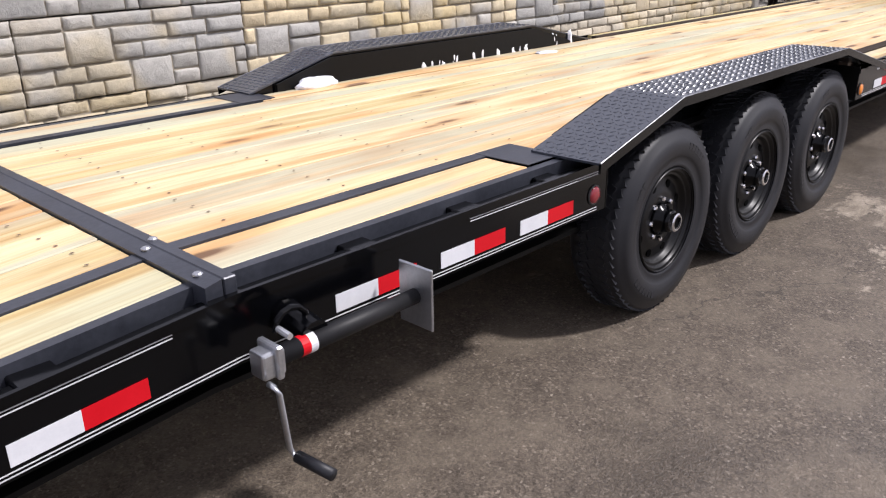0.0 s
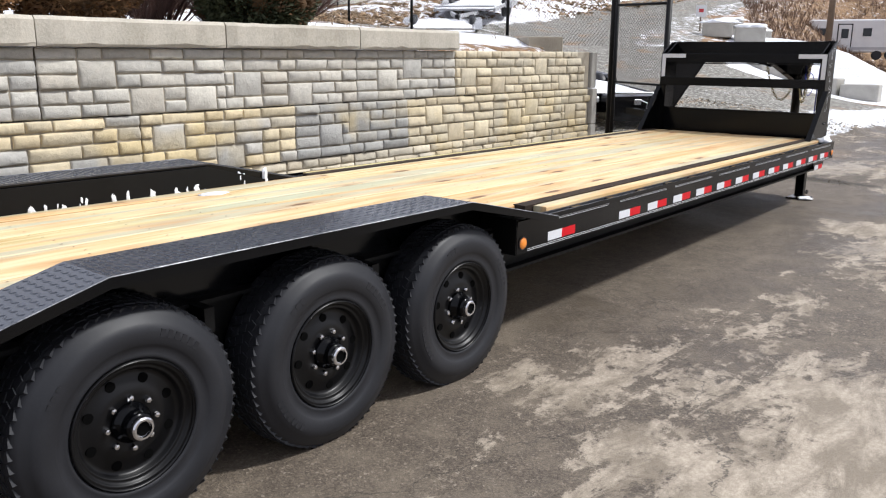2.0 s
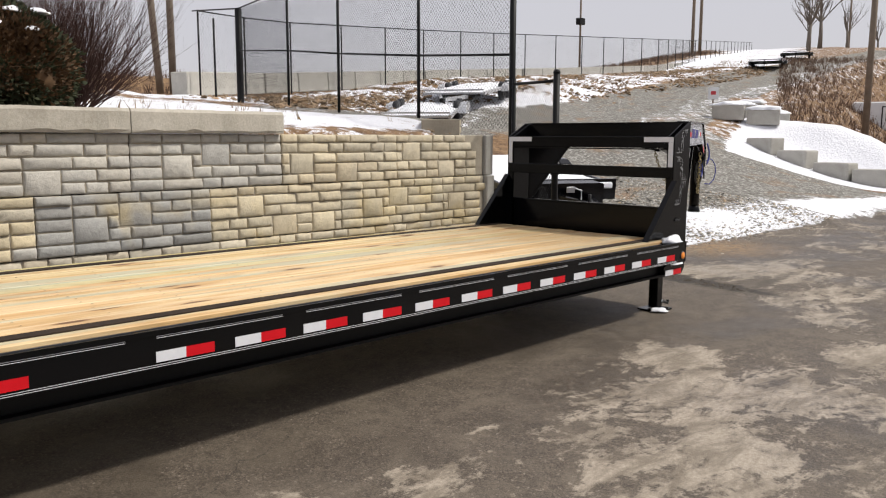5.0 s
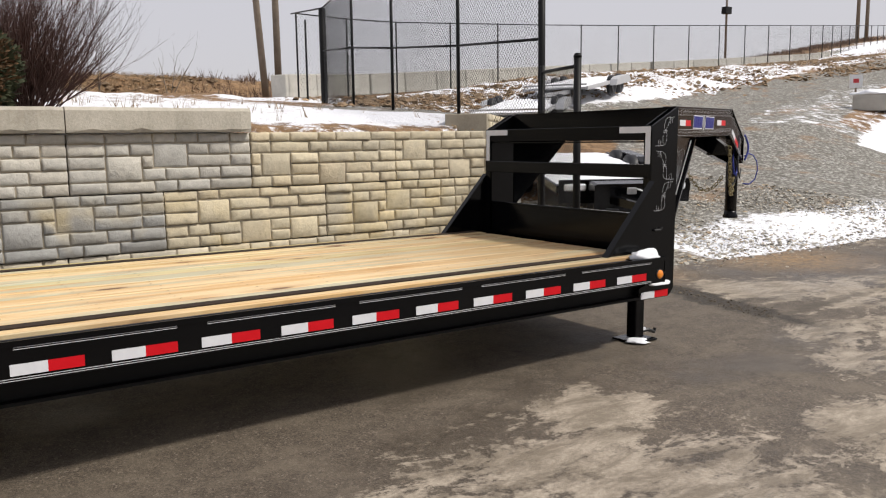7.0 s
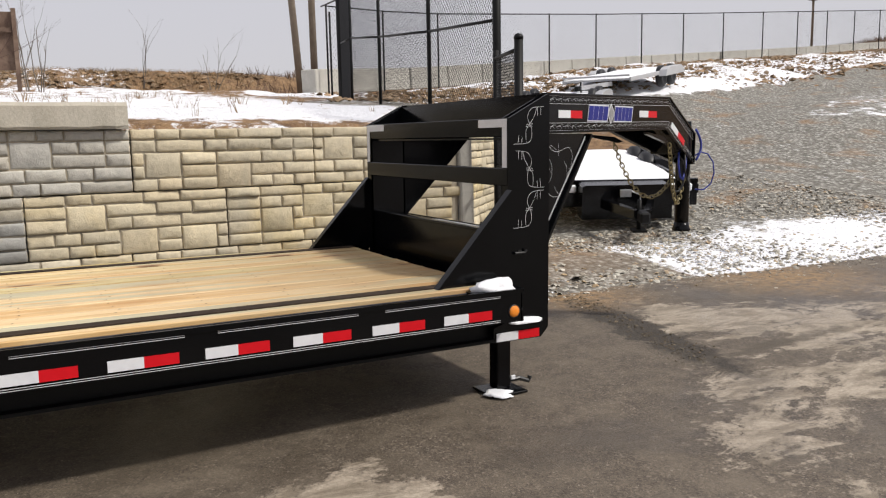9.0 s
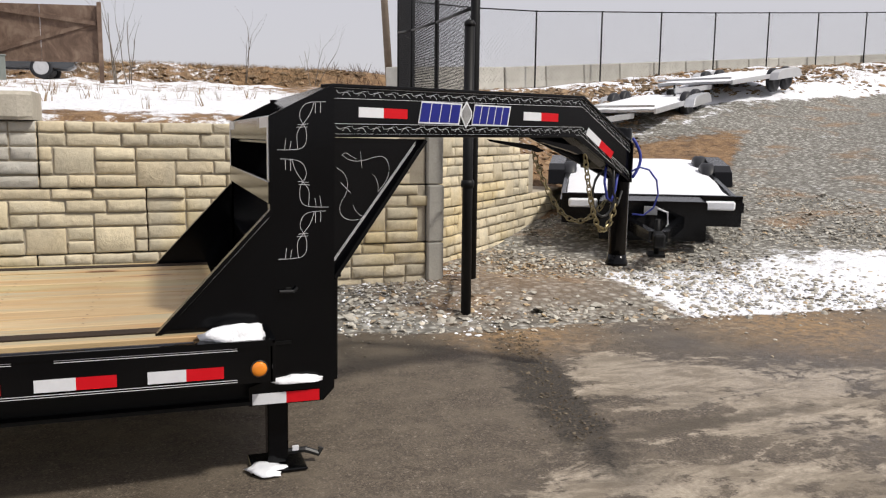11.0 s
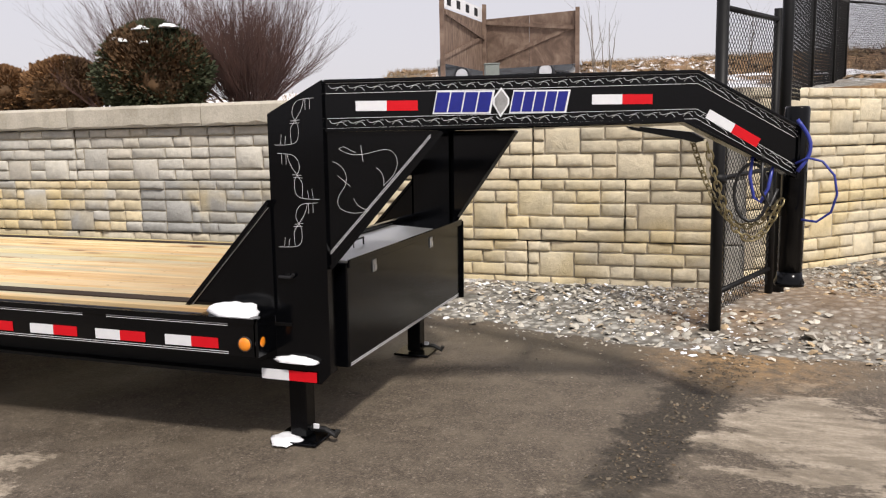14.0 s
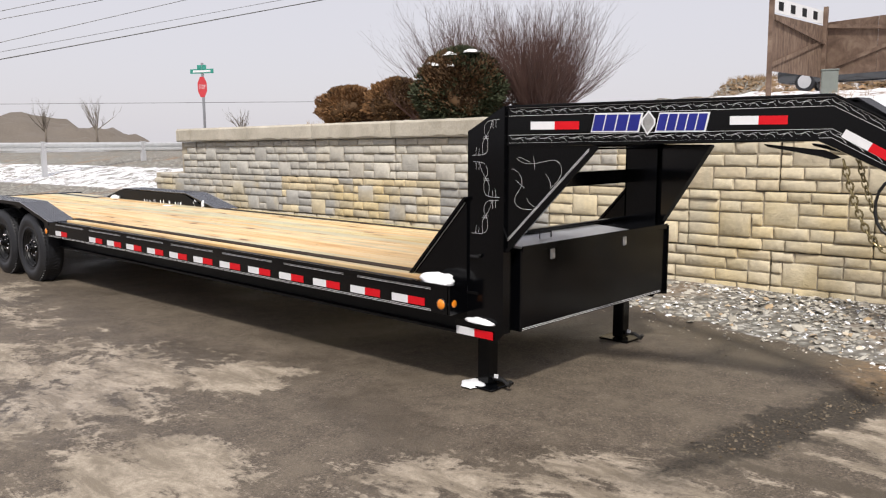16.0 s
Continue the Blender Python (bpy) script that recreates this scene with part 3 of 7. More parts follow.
def lane_middle(u):
    return np.interp(u, (0, 10, 16.9, 26.7, 41.9, 54.9, 68.2, 120), (2.0, 1.4, 0.13, -2.9, -9.1, -14.65, -22.9, -55.0))


def land(x, y):
    x, y = np.asarray(x, float), np.asarray(y, float)
    fy, fz = np.interp(x, FENCE_X, FENCE_Y), np.interp(x, FENCE_X, FENCE_Z)
    e = edge_of_yard(x)
    # gravel apron in front of the wall, then the lane that climbs to the hill
    apron = 0.1 * step(0, 1.3, y - e)
    u = (x - 14.5) * 0.83 + (y - 5) * 0.55
    v = -(x - 14.5) * 0.55 + (y - 5) * 0.83
    w = v - lane_middle(u)
    low = np.interp(u, (20, 40), (-9.5, -13.0))
    lane = np.interp(u, (0, 1.5, 8, 16.9, 26.7, 41.9, 54.9, 68.2, 120), (0, 0, 0.75, 2.1, 3.1, 4.8, 6.8, 8.7, 15.0)) * step(0.0, 1.0, (w - low) / (-2.0 - low)) + 0.07 * np.clip(u - 6, 0, 7) * step(0.5, 5.0, v)
    crest = np.interp(y, (4.6, 5.6, 7.4, 10, 12.5), (32.4, 33.8, 34.9, 35.1, 34.5))
    berm = np.interp(y, (4.0, 4.6, 5.6, 7.4, 8.6, 10, 11.5, 12.7), (0, 0.17, 0.67, 1.45, 1.6, 1.15, 0.45, 0)) * np.exp(-((x - crest) / 1.8) ** 2)
    lane = lane + berm
    right = apron + lane
    k = step(0.0, 1.0, (y - (fy - 10.0)) / 9.0)
    right = right * (1 - k) + np.maximum(fz, right) * k - 3.0 * step(1.5, 25.0, y - fy)
    left = 1.57 + np.clip(y - 6.3, 0, 1.5) * 0.1 + np.clip(y - 6.2, 0, 60) * 0.066
    left = np.minimum(left, 3.25) + 1.0 * step(31.0, 34.0, y)
    xb = np.where(y < 6.43, 12.95, 12.95 + (y - 6.43) * 1.0 - 0.42)
    wide = 0.3 + np.clip(y - 8.6, 0, 12) * 2.6
    h = left + (right - left) * step(-0.35, 0.0, (x - xb) / wide)
    # towards the street the terrace runs down
    street = 0.05 + 1.15 * step(5.0, 14.0, y) + 0.4 * step(16, 40, y)
    h = street + (h - street) * step(-0.4, 0.9, x + 0.08 * (y - 6))
    back = step(6.02, 6.3, y)
    h = np.where((x < 12.95) & (x > -0.9), apron * (1 - back) + h * back, h)
    h = np.where(y < e, 0.0, h)
    ridge = 10.8 * step(55, 105, x + 0.12 * y) * step(4, 14, y - e) * step(-8.0, -20.0, v)
    h = np.maximum(h, ridge)
    far = step(130, 420, np.hypot(x, y))
    return h * (1 - far) + (fz * 0.4) * far * (y > e)


def graded(lo, hi, a, b, fine):
    """Steps of `fine` between a and b, growing outside."""
    mid_ = list(np.arange(a, b + 1e-6, fine))
    s, v = fine, b
    while v < hi:
        s *= 1.16
        v += s
        mid_.append(v)
    s, v = fine, a
    while v > lo:
        s *= 1.16
        v -= s
        mid_.insert(0, v)
    return np.array(mid_)


gx, gy = graded(-700, 900, -3, 34, 0.25), graded(-700, 900, 2.5, 31, 0.25)
GX, GY = np.meshgrid(gx, gy, indexing="ij")
GZ = land(GX, GY)
rough_k = step(0.15, 1.0, GY - edge_of_yard(GX))
bumpy = np.array([[noise.fractal((float(a) * 0.55, float(b) * 0.55, 3.1), 0.9, 2.1, 4) if -60 < a < 160 and 3 < b < 130 else 0.0 for b in gy] for a in gx])
hill = step(2.2, 3.2, GZ)
GZ = GZ + bumpy * rough_k * (0.035 + 0.16 * hill)
nx, ny = len(gx), len(gy)
verts = np.stack([GX, GY, GZ], -1).reshape(-1, 3)
idx = np.arange(nx * ny).reshape(nx, ny)
quads = np.stack([idx[:-1, :-1], idx[1:, :-1], idx[1:, 1:], idx[:-1, 1:]], -1).reshape(-1, 4)
me = bpy.data.meshes.new("ground")
me.from_pydata(verts.tolist(), [], quads.tolist())
me.polygons.foreach_set("use_smooth", np.ones(len(quads), bool))
fyG = np.interp(GX, FENCE_X, FENCE_Y)
u_ = (GX - 14.5) * 0.83 + (GY - 5) * 0.55
v_ = -(GX - 14.5) * 0.55 + (GY - 5) * 0.83
w_ = v_ - lane_middle(u_)
lane_half = np.interp(u_, (0, 8, 12, 16, 30), (9.5, 8.8, 7.0, 3.6, 2.8))
lane_k = step(1.15, 0.9, np.abs(w_) / lane_half) * step(0, 1, GX - 13.2)
apron_k = step(-0.15, 0.25, GY - edge_of_yard(GX))
bank_k = apron_k * np.where((GX < 13.3) & (GY > 5.9), 1.0, np.where(GX < 13.3, 0.0, 1 - lane_k))
near = step(0.6, 2.2, GY - edge_of_yard(GX))
bank_k = np.where(GX > 13.3, near * np.where(GX < 24, np.maximum(step(6.0, 8.0, v_), step(12.0, 16.0, GY) * (1 - lane_k)), 1 - lane_k), bank_k)
snow_k = np.where((GX < 17) & (GY > 5.9), np.where(GY < 14, 0.72, np.where(GY < 29.5, 0.64, 0.54)), 0.42)
right_snow = np.where(w_ < -4.5, np.where((GX > 27) & (GX < 38), 0.8, np.where(GX >= 38, 0.47, 0.36)), np.where((w_ < -1.5) & (u_ > 14), 0.52, 0.4))
snow_k = np.where(GX > 13.4, np.where(w_ > 3.0, np.where(fyG - GY < 2.0, np.where(fyG - GY < -1.2, 0.3, 0.75), 0.5), right_snow), snow_k)
sx_k = np.hypot(np.gradient(GZ, gx, axis=0), np.gradient(GZ, gy, axis=1))
mound = step(2.6, 1.2, np.abs((GX - 13.6) - (GY - 6.4)) / 1.2) * step(8.6, 9.6, GY) * step(16.0, 12.0, GY)
bank_k = np.maximum(bank_k, apron_k * np.maximum(mound, step(0.3, 0.5, sx_k) * (GY > 6.6)))
bank_d = fyG - GY
on_bank = (GX > 15) & (w_ > 3.2)
snow_k = np.where(on_bank, np.where(bank_d < -1.2, 0.3, np.where(bank_d < 2.2, 0.85, np.where(bank_d < 6.3, 0.66, np.where(bank_d < 8.6, 0.74, snow_k)))), snow_k)
snow_k = np.where(mound > 0.5, 0.2, snow_k)
snow_k = np.where((GX < 13.4) & (GX > 9.4) & (GY > 5.9) & (GY < 7.0), 0.52, snow_k)
street_k = (GX < 0.6) & (GY > 5.5)
snow_k = np.where(street_k, np.where((GY > 8) & (GY < 11), 0.6, 0.3), snow_k)
bank_k = np.where(street_k, 0.25, bank_k)
fringe = np.exp(-((GY - edge_of_yard(GX) - 0.75) / np.interp(GX, (14, 18, 22, 30), (1.35, 1.1, 0.55, 0.5))) ** 2)
snow_k = np.where((GX > 14.5) & (GX < 40), np.maximum(snow_k, 0.32 + 0.5 * fringe), snow_k)
for nm, arr in (("gravel", apron_k), ("bank", np.clip(bank_k, 0, 1)), ("snow", snow_k)):
    a_ = me.attributes.new(nm, "FLOAT", "POINT")
    a_.data.foreach_set("value", np.ascontiguousarray(arr.reshape(-1), dtype=np.float32))
me.materials.append(ground_mat)
ground = tagged(new("ground", me), "worn damp asphalt yard running into gravel and a snowy bank", "ground", kind="structure")

# ---------- the block retaining wall ----------
WALL_Y, UNIT, COURSE = 5.87, 1.686, 0.55
SEAM = 1.02


def pattern(seed):
    """Stones of one cast block on a grid of 16 by 5: column, row, width, height."""
    r = random.Random(seed)
    used = [[False] * 16 for _ in range(5)]
    out = []
    spots = [(r.choice((1, 2, 3)), r.choice((1, 2))), (r.choice((7, 8)), r.choice((1, 3))), (r.choice((11, 12, 13)), r.choice((0, 2, 3)))]
    for c, w in spots[: r.choice((2, 2, 3))]:
        out.append((c, w, 3, 2))
        for i in range(3):
            used[w][c + i] = used[w + 1][c + i] = True
    for row in range(5):
        c = 0
        while c < 16:
            if used[row][c]:
                c += 1
                continue
            run = 1
            while c + run < 16 and not used[row][c + run]:
                run += 1
            w = r.choice((2, 2, 2, 3, 3, 4))
            if run - w < 2:
                w = run if run <= 4 else run - 2
            out.append((c, row, w, 1))
            c += w
    return out


ROWS_H = (0.0, 0.175, 0.38, 0.59, 0.8, 1.0)
stone_sets = []
for k in range(4):
    made = []
    for i, (c, row, w, h) in enumerate(pattern(30 + k)):
        x0, x1 = c / 16 * UNIT + 0.005, (c + w) / 16 * UNIT - 0.005
        z1, z0 = COURSE * (1 - ROWS_H[row]) - 0.005, COURSE * (1 - ROWS_H[row + h]) + 0.005
        bm = bmesh.new()
        nu, nv = 7, 6
        r = random.Random(k * 100 + i)
        lift, tx, tz = r.uniform(0.012, 0.03), r.uniform(-0.014, 0.014), r.uniform(-0.016, 0.012)
        wx, wz = x1 - x0, z1 - z0
        us = (0, 0.005 / wx, 0.016 / wx, 0.38, 0.62, 1 - 0.016 / wx, 1 - 0.005 / wx, 1)
        vs_ = (0, 0.005 / wz, 0.015 / wz, 0.5, 1 - 0.015 / wz, 1 - 0.005 / wz, 1)
        eu, ev = (0, 0.7, 1, 1, 1, 1, 0.7, 0), (0, 0.7, 1, 1, 1, 0.7, 0)
        grid = []
        for a in range(nu + 1):
            line = []
            for b in range(nv + 1):
                inner = 1 < a < nu - 1 and 1 < b < nv - 1
                jx = (r.random() - 0.5) * (0.02 if inner else 0.009)
                jz = (r.random() - 0.5) * (0.012 if inner else 0.007)
                e = min(eu[a], ev[b])
                out = -0.004 + (lift + 0.004) * e * (0.92 + 0.16 * r.random()) + (tx * (us[a] - 0.5) + tz * (vs_[b] - 0.5)) * 1.2 * e
                line.append(bm.verts.new((x0 + us[a] * wx + jx, -out, z0 + vs_[b] * wz + jz)))
            grid.append(line)
        for a in range(nu):
            for b in range(nv):
                bm.faces.new((grid[a][b], grid[a + 1][b], grid[a + 1][b + 1], grid[a][b + 1]))
        bmesh.ops.recalc_face_normals(bm, faces=bm.faces)
        sm = bpy.data.meshes.new("stone")
        bm.to_mesh(sm)
        bm.free()
        sm.polygons.foreach_set("use_smooth", [True] * len(sm.polygons))
        sm.materials.append(stone_mat)
        made.append((sm, x0, x1))
    stone_sets.append(made)


def block(parent, x, y, z, yaw, kind, length=UNIT, from_x=0.0, deep=0.55):
    """One cast block with the stones of its face; cut to the stretch from_x..length where a course ends."""
    ob = part("concrete_block", bm_box(from_x + 0.007, length - 0.007, 0.0, deep, 0.005, COURSE - 0.005, 0.008), mortar, parent)
    ob.matrix_basis = pose(x, y, z, 0, 0, yaw)
    for sm, a, b in stone_sets[kind]:
        if a >= from_x - 0.02 and b <= length + 0.02:
            o = new("stone", sm)
            o.parent = ob
    return ob


wall = thing("wall_north", "retaining wall of cast stone-faced concrete blocks", "wall", kind="structure")
kr = random.Random(5)
for course, (zz, x_start, x_from) in enumerate(((SEAM, 9.54, 0.6), (SEAM - COURSE, 8.666, -0.385), (SEAM - 2 * COURSE, 9.489, -1.2))):
    x = x_start
    while x > x_from:
        x -= UNIT
    last = -1
    while x < 12.7:
        k = kr.choice([q for q in range(4) if q != last])
        last = k
        block(wall, x, WALL_Y + kr.uniform(-0.012, 0.006), zz, 0, k, min(UNIT, 12.86 - x), max(0.0, x_from - x))
        x += UNIT
x = 9.53
while x > 0.6:
    x0 = max(x - UNIT, 0.58)
    cbm = bmesh.new()
    n_c = 16
    rings = []
    for i in range(n_c + 1):
        xx = x0 + 0.005 + (x - x0 - 0.01) * i / n_c
        end = 0.012 if i in (0, n_c) else 0.0
        chip = 0.016 * max(0.0, kr.gauss(0, 0.6)) if 0 < i < n_c else 0.01
        top = 1.797 + kr.uniform(-0.003, 0.003)
        y_f = WALL_Y - 0.1 + kr.uniform(-0.006, 0.006)
        prof = ((y_f + 0.012 + chip * 0.6, 1.572), (y_f + end, 1.592 + chip), (y_f + end, top - 0.03), (y_f + 0.02 + end, top), (WALL_Y + 0.5, top + 0.003), (WALL_Y + 0.5, 1.572))
        rings.append([cbm.verts.new((xx, py, pz)) for py, pz in prof])
    for A, B in zip(rings[:-1], rings[1:]):
        for i in range(6):
            cbm.faces.new((A[i], B[i], B[(i + 1) % 6], A[(i + 1) % 6]))
    cbm.faces.new(rings[0])
    cbm.faces.new(rings[-1][::-1])
    bmesh.ops.recalc_face_normals(cbm, faces=cbm.faces)
    part("coping_stone", cbm, coping_mat, wall, "pale cast coping slab with a chipped lower edge")
    x -= UNIT
# plain ends of the courses at the gate
for zz in (SEAM, SEAM - COURSE, SEAM - 2 * COURSE):
    part("end_block", bm_box(12.862, 13.02, WALL_Y - 0.07 + (0.03 if zz == SEAM else 0.0), WALL_Y + 0.55, zz + 0.004, zz + COURSE - 0.004, 0.012), concrete, wall, "plain grey concrete end block")

wing = thing("wall_east", "stepped wing wall of buff stone-faced blocks beside the gate", "wall", kind="structure")
wa = 45.5
wd = Vector((math.cos(radians(wa)), math.sin(radians(wa)), 0))
for course, run in enumerate((5.3, 5.2, 3.6, 2.95)):
    zz = -0.40 + course * COURSE
    s = -0.5 * UNIT if course % 2 else 0.0
    i = 0
    while s < run - 0.2:
        block(wing, 12.98 + wd.x * s, 6.43 + wd.y * s, zz, wa, (course + i) % 4, min(UNIT, run - s), max(0.0, -s))
        s += UNIT
        i += 1

# ---------- the trailer ----------
TRAILER = pose(2.263, 1.77, 0, 0, 0.55, 0)
trailer = thing("gooseneck_trailer", "long black gooseneck flatbed trailer with new pine deck and triple axles", "trailer", TRAILER)
C = 1.085          # half the width: the middle line
W = 2 * C
MIRROR = Matrix.Translation((0, W, 0)) @ Matrix.Diagonal((1, -1, 1, 1))


def both(name, make, material, label="", smooth=False):
    """A part on the near side and its mirror image on the far side."""
    a = part(name, make(), material, trailer, label, smooth)
    bm = make()
    bmesh.ops.transform(bm, verts=bm.verts, matrix=MIRROR)
    bmesh.ops.reverse_faces(bm, faces=bm.faces)
    b = part(name, bm, material, trailer, label, smooth)
    return a, b


TAIL, HEAD = -3.3, 8.588
DROP = -1.4                      # the dovetail falls away behind this
SLOPE = 0.075


def tail_z(x):
    return min(0.0, (x - DROP) * SLOPE)


def rail_bar(x0, x1, y0, y1, z0, z1, bev=0.004):
    """A bar along the side that follows the dovetail."""
    bm = bmesh.new()
    cuts = [x0] + ([DROP] if x0 < DROP < x1 else []) + [x1]
    for a, b in zip(cuts[:-1], cuts[1:]):
        bm_prism([(a, z0 + tail_z(a)), (b, z0 + tail_z(b)), (b, z1 + tail_z(b)), (a, z1 + tail_z(a))], "y", y0, y1, bm)
    return bm


def section(profile, x0, x1):
    """A rolled section, given as (y, z) points, along the side; it follows the dovetail."""
    bm = bmesh.new()
    cuts = [x0] + ([DROP] if x0 < DROP < x1 else []) + [x1]
    rings = [[bm.verts.new((x, y, z + tail_z(x))) for y, z in profile] for x in cuts]
    n = len(profile)
    for A, B in zip(rings[:-1], rings[1:]):
        for i in range(n):
            bm.faces.new((A[i], A[(i + 1) % n], B[(i + 1) % n], B[i]))
    bm.faces.new(rings[0])
    bm.faces.new(rings[-1][::-1])
    bmesh.ops.recalc_face_normals(bm, faces=bm.faces)
    return bm


for name, xa, xb in (("side_rail", TAIL, 0.10), ("side_rail", 2.68, HEAD)):
    def channel():
        return section([(0, 0.562), (0.06, 0.562), (0.06, 0.573), (0.012, 0.573), (0.012, 0.711), (0.055, 0.711), (0.055, 0.722), (0, 0.722)], xa, xb)
    both(name, channel, black_paint)


    def rub():
        return rail_bar(xa, xb, -0.006, 0.006, 0.712, 0.737)
    both("rub_rail", rub, black_paint)


    def edge_angle():
        return rail_bar(xa, xb, 0.085, 0.118, 0.66, 0.75) if xa < 0 else rail_bar(2.95, 8.54, 0.064, 0.076, 0.66, 0.73)
    both("deck_edge_angle", edge_angle, bare_strip, "dark worn steel edge angle")
    k = xa + 0.25
    while k < xb - 0.1:
        z = tail_z(k)
        a = part("stake_pocket", bm_box(k - 0.045, k + 0.045, 0.012, 0.085, 0.58 + z, 0.727 + z, 0.004), black_paint, trailer)
        twin(a, trailer, Matrix.Translation((0, W - 0.097, 0)))
        k += 0.41

# pinstripes: a broken pair along the top edge, an unbroken pair below
for xa, xb in ((TAIL, 0.04), (2.78, 8.45)):
    for zc in (0.571, 0.580):
        part("pinstripe", rail_bar(xa, xb, -0.0022, -0.0006, zc - 0.0012, zc + 0.0012), pin_white, trailer, "thin white pinstripe")
    k = xb
    while k > xa + 0.2:
        a = max(xa, k - 0.66)
        if not (a < DROP < k):
            for zc in (0.7, 0.708):
                part("pinstripe", rail_bar(a, k, -0.0022, -0.0006, zc - 0.0012, zc + 0.0012), pin_white, trailer, "thin white pinstripe")
        k -= 0.80

# conspicuity tape, white then red
tape_at = [-2.7, -2.3, -1.91, -1.125, -0.745, -0.387, 2.975] + [3.785 + 0.3935 * i for i in range(12)]


def tape(x, z, y=-0.003, length=0.284, high=0.048, parent=None, m=None):
    h = length / 2
    wbm = rail_bar(x, x + h, y, y + 0.002, z, z + high) if m is None else moved(bm_box(0, h, -0.001, 0.001, 0, high), m)
    rbm = rail_bar(x + h, x + length, y, y + 0.002, z, z + high) if m is None else moved(bm_box(h, length, -0.001, 0.001, 0, high), m)
    part("reflective_tape", wbm, tape_white, trailer, "white reflective tape")
    part("reflective_tape", rbm, tape_red, trailer, "red reflective tape")


for x in tape_at:
    tape(x, 0.591)
tape(8.522, 0.42, 0.147)

# main beams, cross members, axle hangers
for a, b, zb in ((TAIL, HEAD + 0.1, 0.42),):
    def main_beam():
        return section([(0.15, 0.42), (0.27, 0.42), (0.27, 0.436), (0.216, 0.436), (0.216, 0.675), (0.27, 0.675), (0.27, 0.69), (0.15, 0.69), (0.15, 0.675), (0.204, 0.675), (0.204, 0.436), (0.15, 0.436)], a, b)
    both("main_beam", main_beam, frame_black)
k = TAIL + 0.1
while k < 8.5:
    z = tail_z(k)
    part("cross_member", bm_box(k - 0.02, k + 0.02, 0.06, W - 0.06, 0.60 + z, 0.69 + z), frame_black, trailer)
    k += 0.41
both("torque_tube", lambda: bm_tube([(3.1, 0.55, 0.47), (8.2, 0.55, 0.47)], 0.06, n=12), frame_black)

# deck boards
rows = []
y = 0.365
while y < W - 0.4:
    rows.append((y + 0.002, min(y + 0.1755, W - 0.365) - 0.002))
    y += 0.1763
segs = [(TAIL, DROP - 0.06), (DROP + 0.03, 8.45)]
br = random.Random(3)


def board(x0, x1, y0, y1, z1):
    bm = bmesh.new()
    n = max(1, int((x1 - x0) / 1.2))
    cup = br.uniform(-0.002, 0.002)
    prof = ((y0, z1 - 0.036), (y0, z1 - 0.004), (y0 + 0.004, z1), ((y0 + y1) / 2, z1 + cup), (y1 - 0.004, z1), (y1, z1 - 0.004), (y1, z1 - 0.036))
    rings = []
    for i in range(n + 1):
        x = x0 + (x1 - x0) * i / n
        w = br.uniform(-0.0015, 0.0015)
        rings.append([bm.verts.new((x, py, pz + w + tail_z(x))) for py, pz in prof])
    for A, B in zip(rings[:-1], rings[1:]):
        for i in range(len(prof)):
            j = (i + 1) % len(prof)
            bm.faces.new((A[i], B[i], B[j], A[j]))
    bm.faces.new(rings[0])
    bm.faces.new(rings[-1][::-1])
    bmesh.ops.recalc_face_normals(bm, faces=bm.faces)
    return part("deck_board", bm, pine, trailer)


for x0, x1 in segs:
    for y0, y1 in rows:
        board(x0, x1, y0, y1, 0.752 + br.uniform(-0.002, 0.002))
for x0, x1 in ((TAIL, DROP - 0.06), (DROP + 0.03, -0.07), (3.08, 8.45)):
    out = 0.12 if x0 < 0 else 0.08
    inn = 0.305 if x0 < 0 else 0.165
    board(x0, x1 - (0.13 if x1 < 0.1 and x1 > -1 else 0), out, inn, 0.751)
    board(x0, x1, W - inn, W - out, 0.751)
    if x0 > 0:
        board(x0, x1, 0.25, 0.362, 0.752)
        board(x0, x1, W - 0.362, W - 0.25, 0.752)
board(-0.07, 3.08, 0.235, 0.362, 0.752)
board(-0.07, 3.08, W - 0.362, W - 0.235, 0.752)
both("deck_strip", lambda: rail_bar(TAIL, -0.02, 0.308, 0.36, 0.70, 0.755), bare_strip, "worn dark steel wear strip in the deck")
both("deck_strip", lambda: rail_bar(3.0, 8.45, 0.168, 0.247, 0.69, 0.7565), strip_brown, "worn dark steel wear strip in the deck")
both("fender_foot_plate", lambda: bm_box(-0.19, 0.0, 0.125, 0.36, 0.7535, 0.7565, 0.001), bare_strip, "flat dark steel plate at the fender foot")
part("crossbar", bm_prism([(DROP - 0.055, 0.757), (DROP - 0.012, 0.766), (DROP - 0.012, 0.70), (DROP - 0.055, 0.70)], "y", 0.03, W - 0.03), bare_strip, trailer, "dark steel bar across the deck with bolt heads")
part("crossbar", bm_box(DROP - 0.008, DROP + 0.026, 0.03, W - 0.03, 0.70, 0.766, 0.003), bare_strip, trailer, "dark steel bar across the deck with bolt heads")
bolt = part("bolt_head", moved(bm_lathe([(0.0125, 0), (0.0125, 0.004), (0.008, 0.0075), (0.001, 0.008)], n=10), pose(DROP - 0.03, 0.1, 0.762, 90)), steel, trailer, "round zinc bolt head")
for dx, dy in ((0, 0.24), (0.04, 0.28), (0, W - 0.44), (0.04, W - 0.48), (0, W - 0.2)):
    twin(bolt, trailer, Matrix.Translation((dx, dy, 0.004 if dx else 0)))
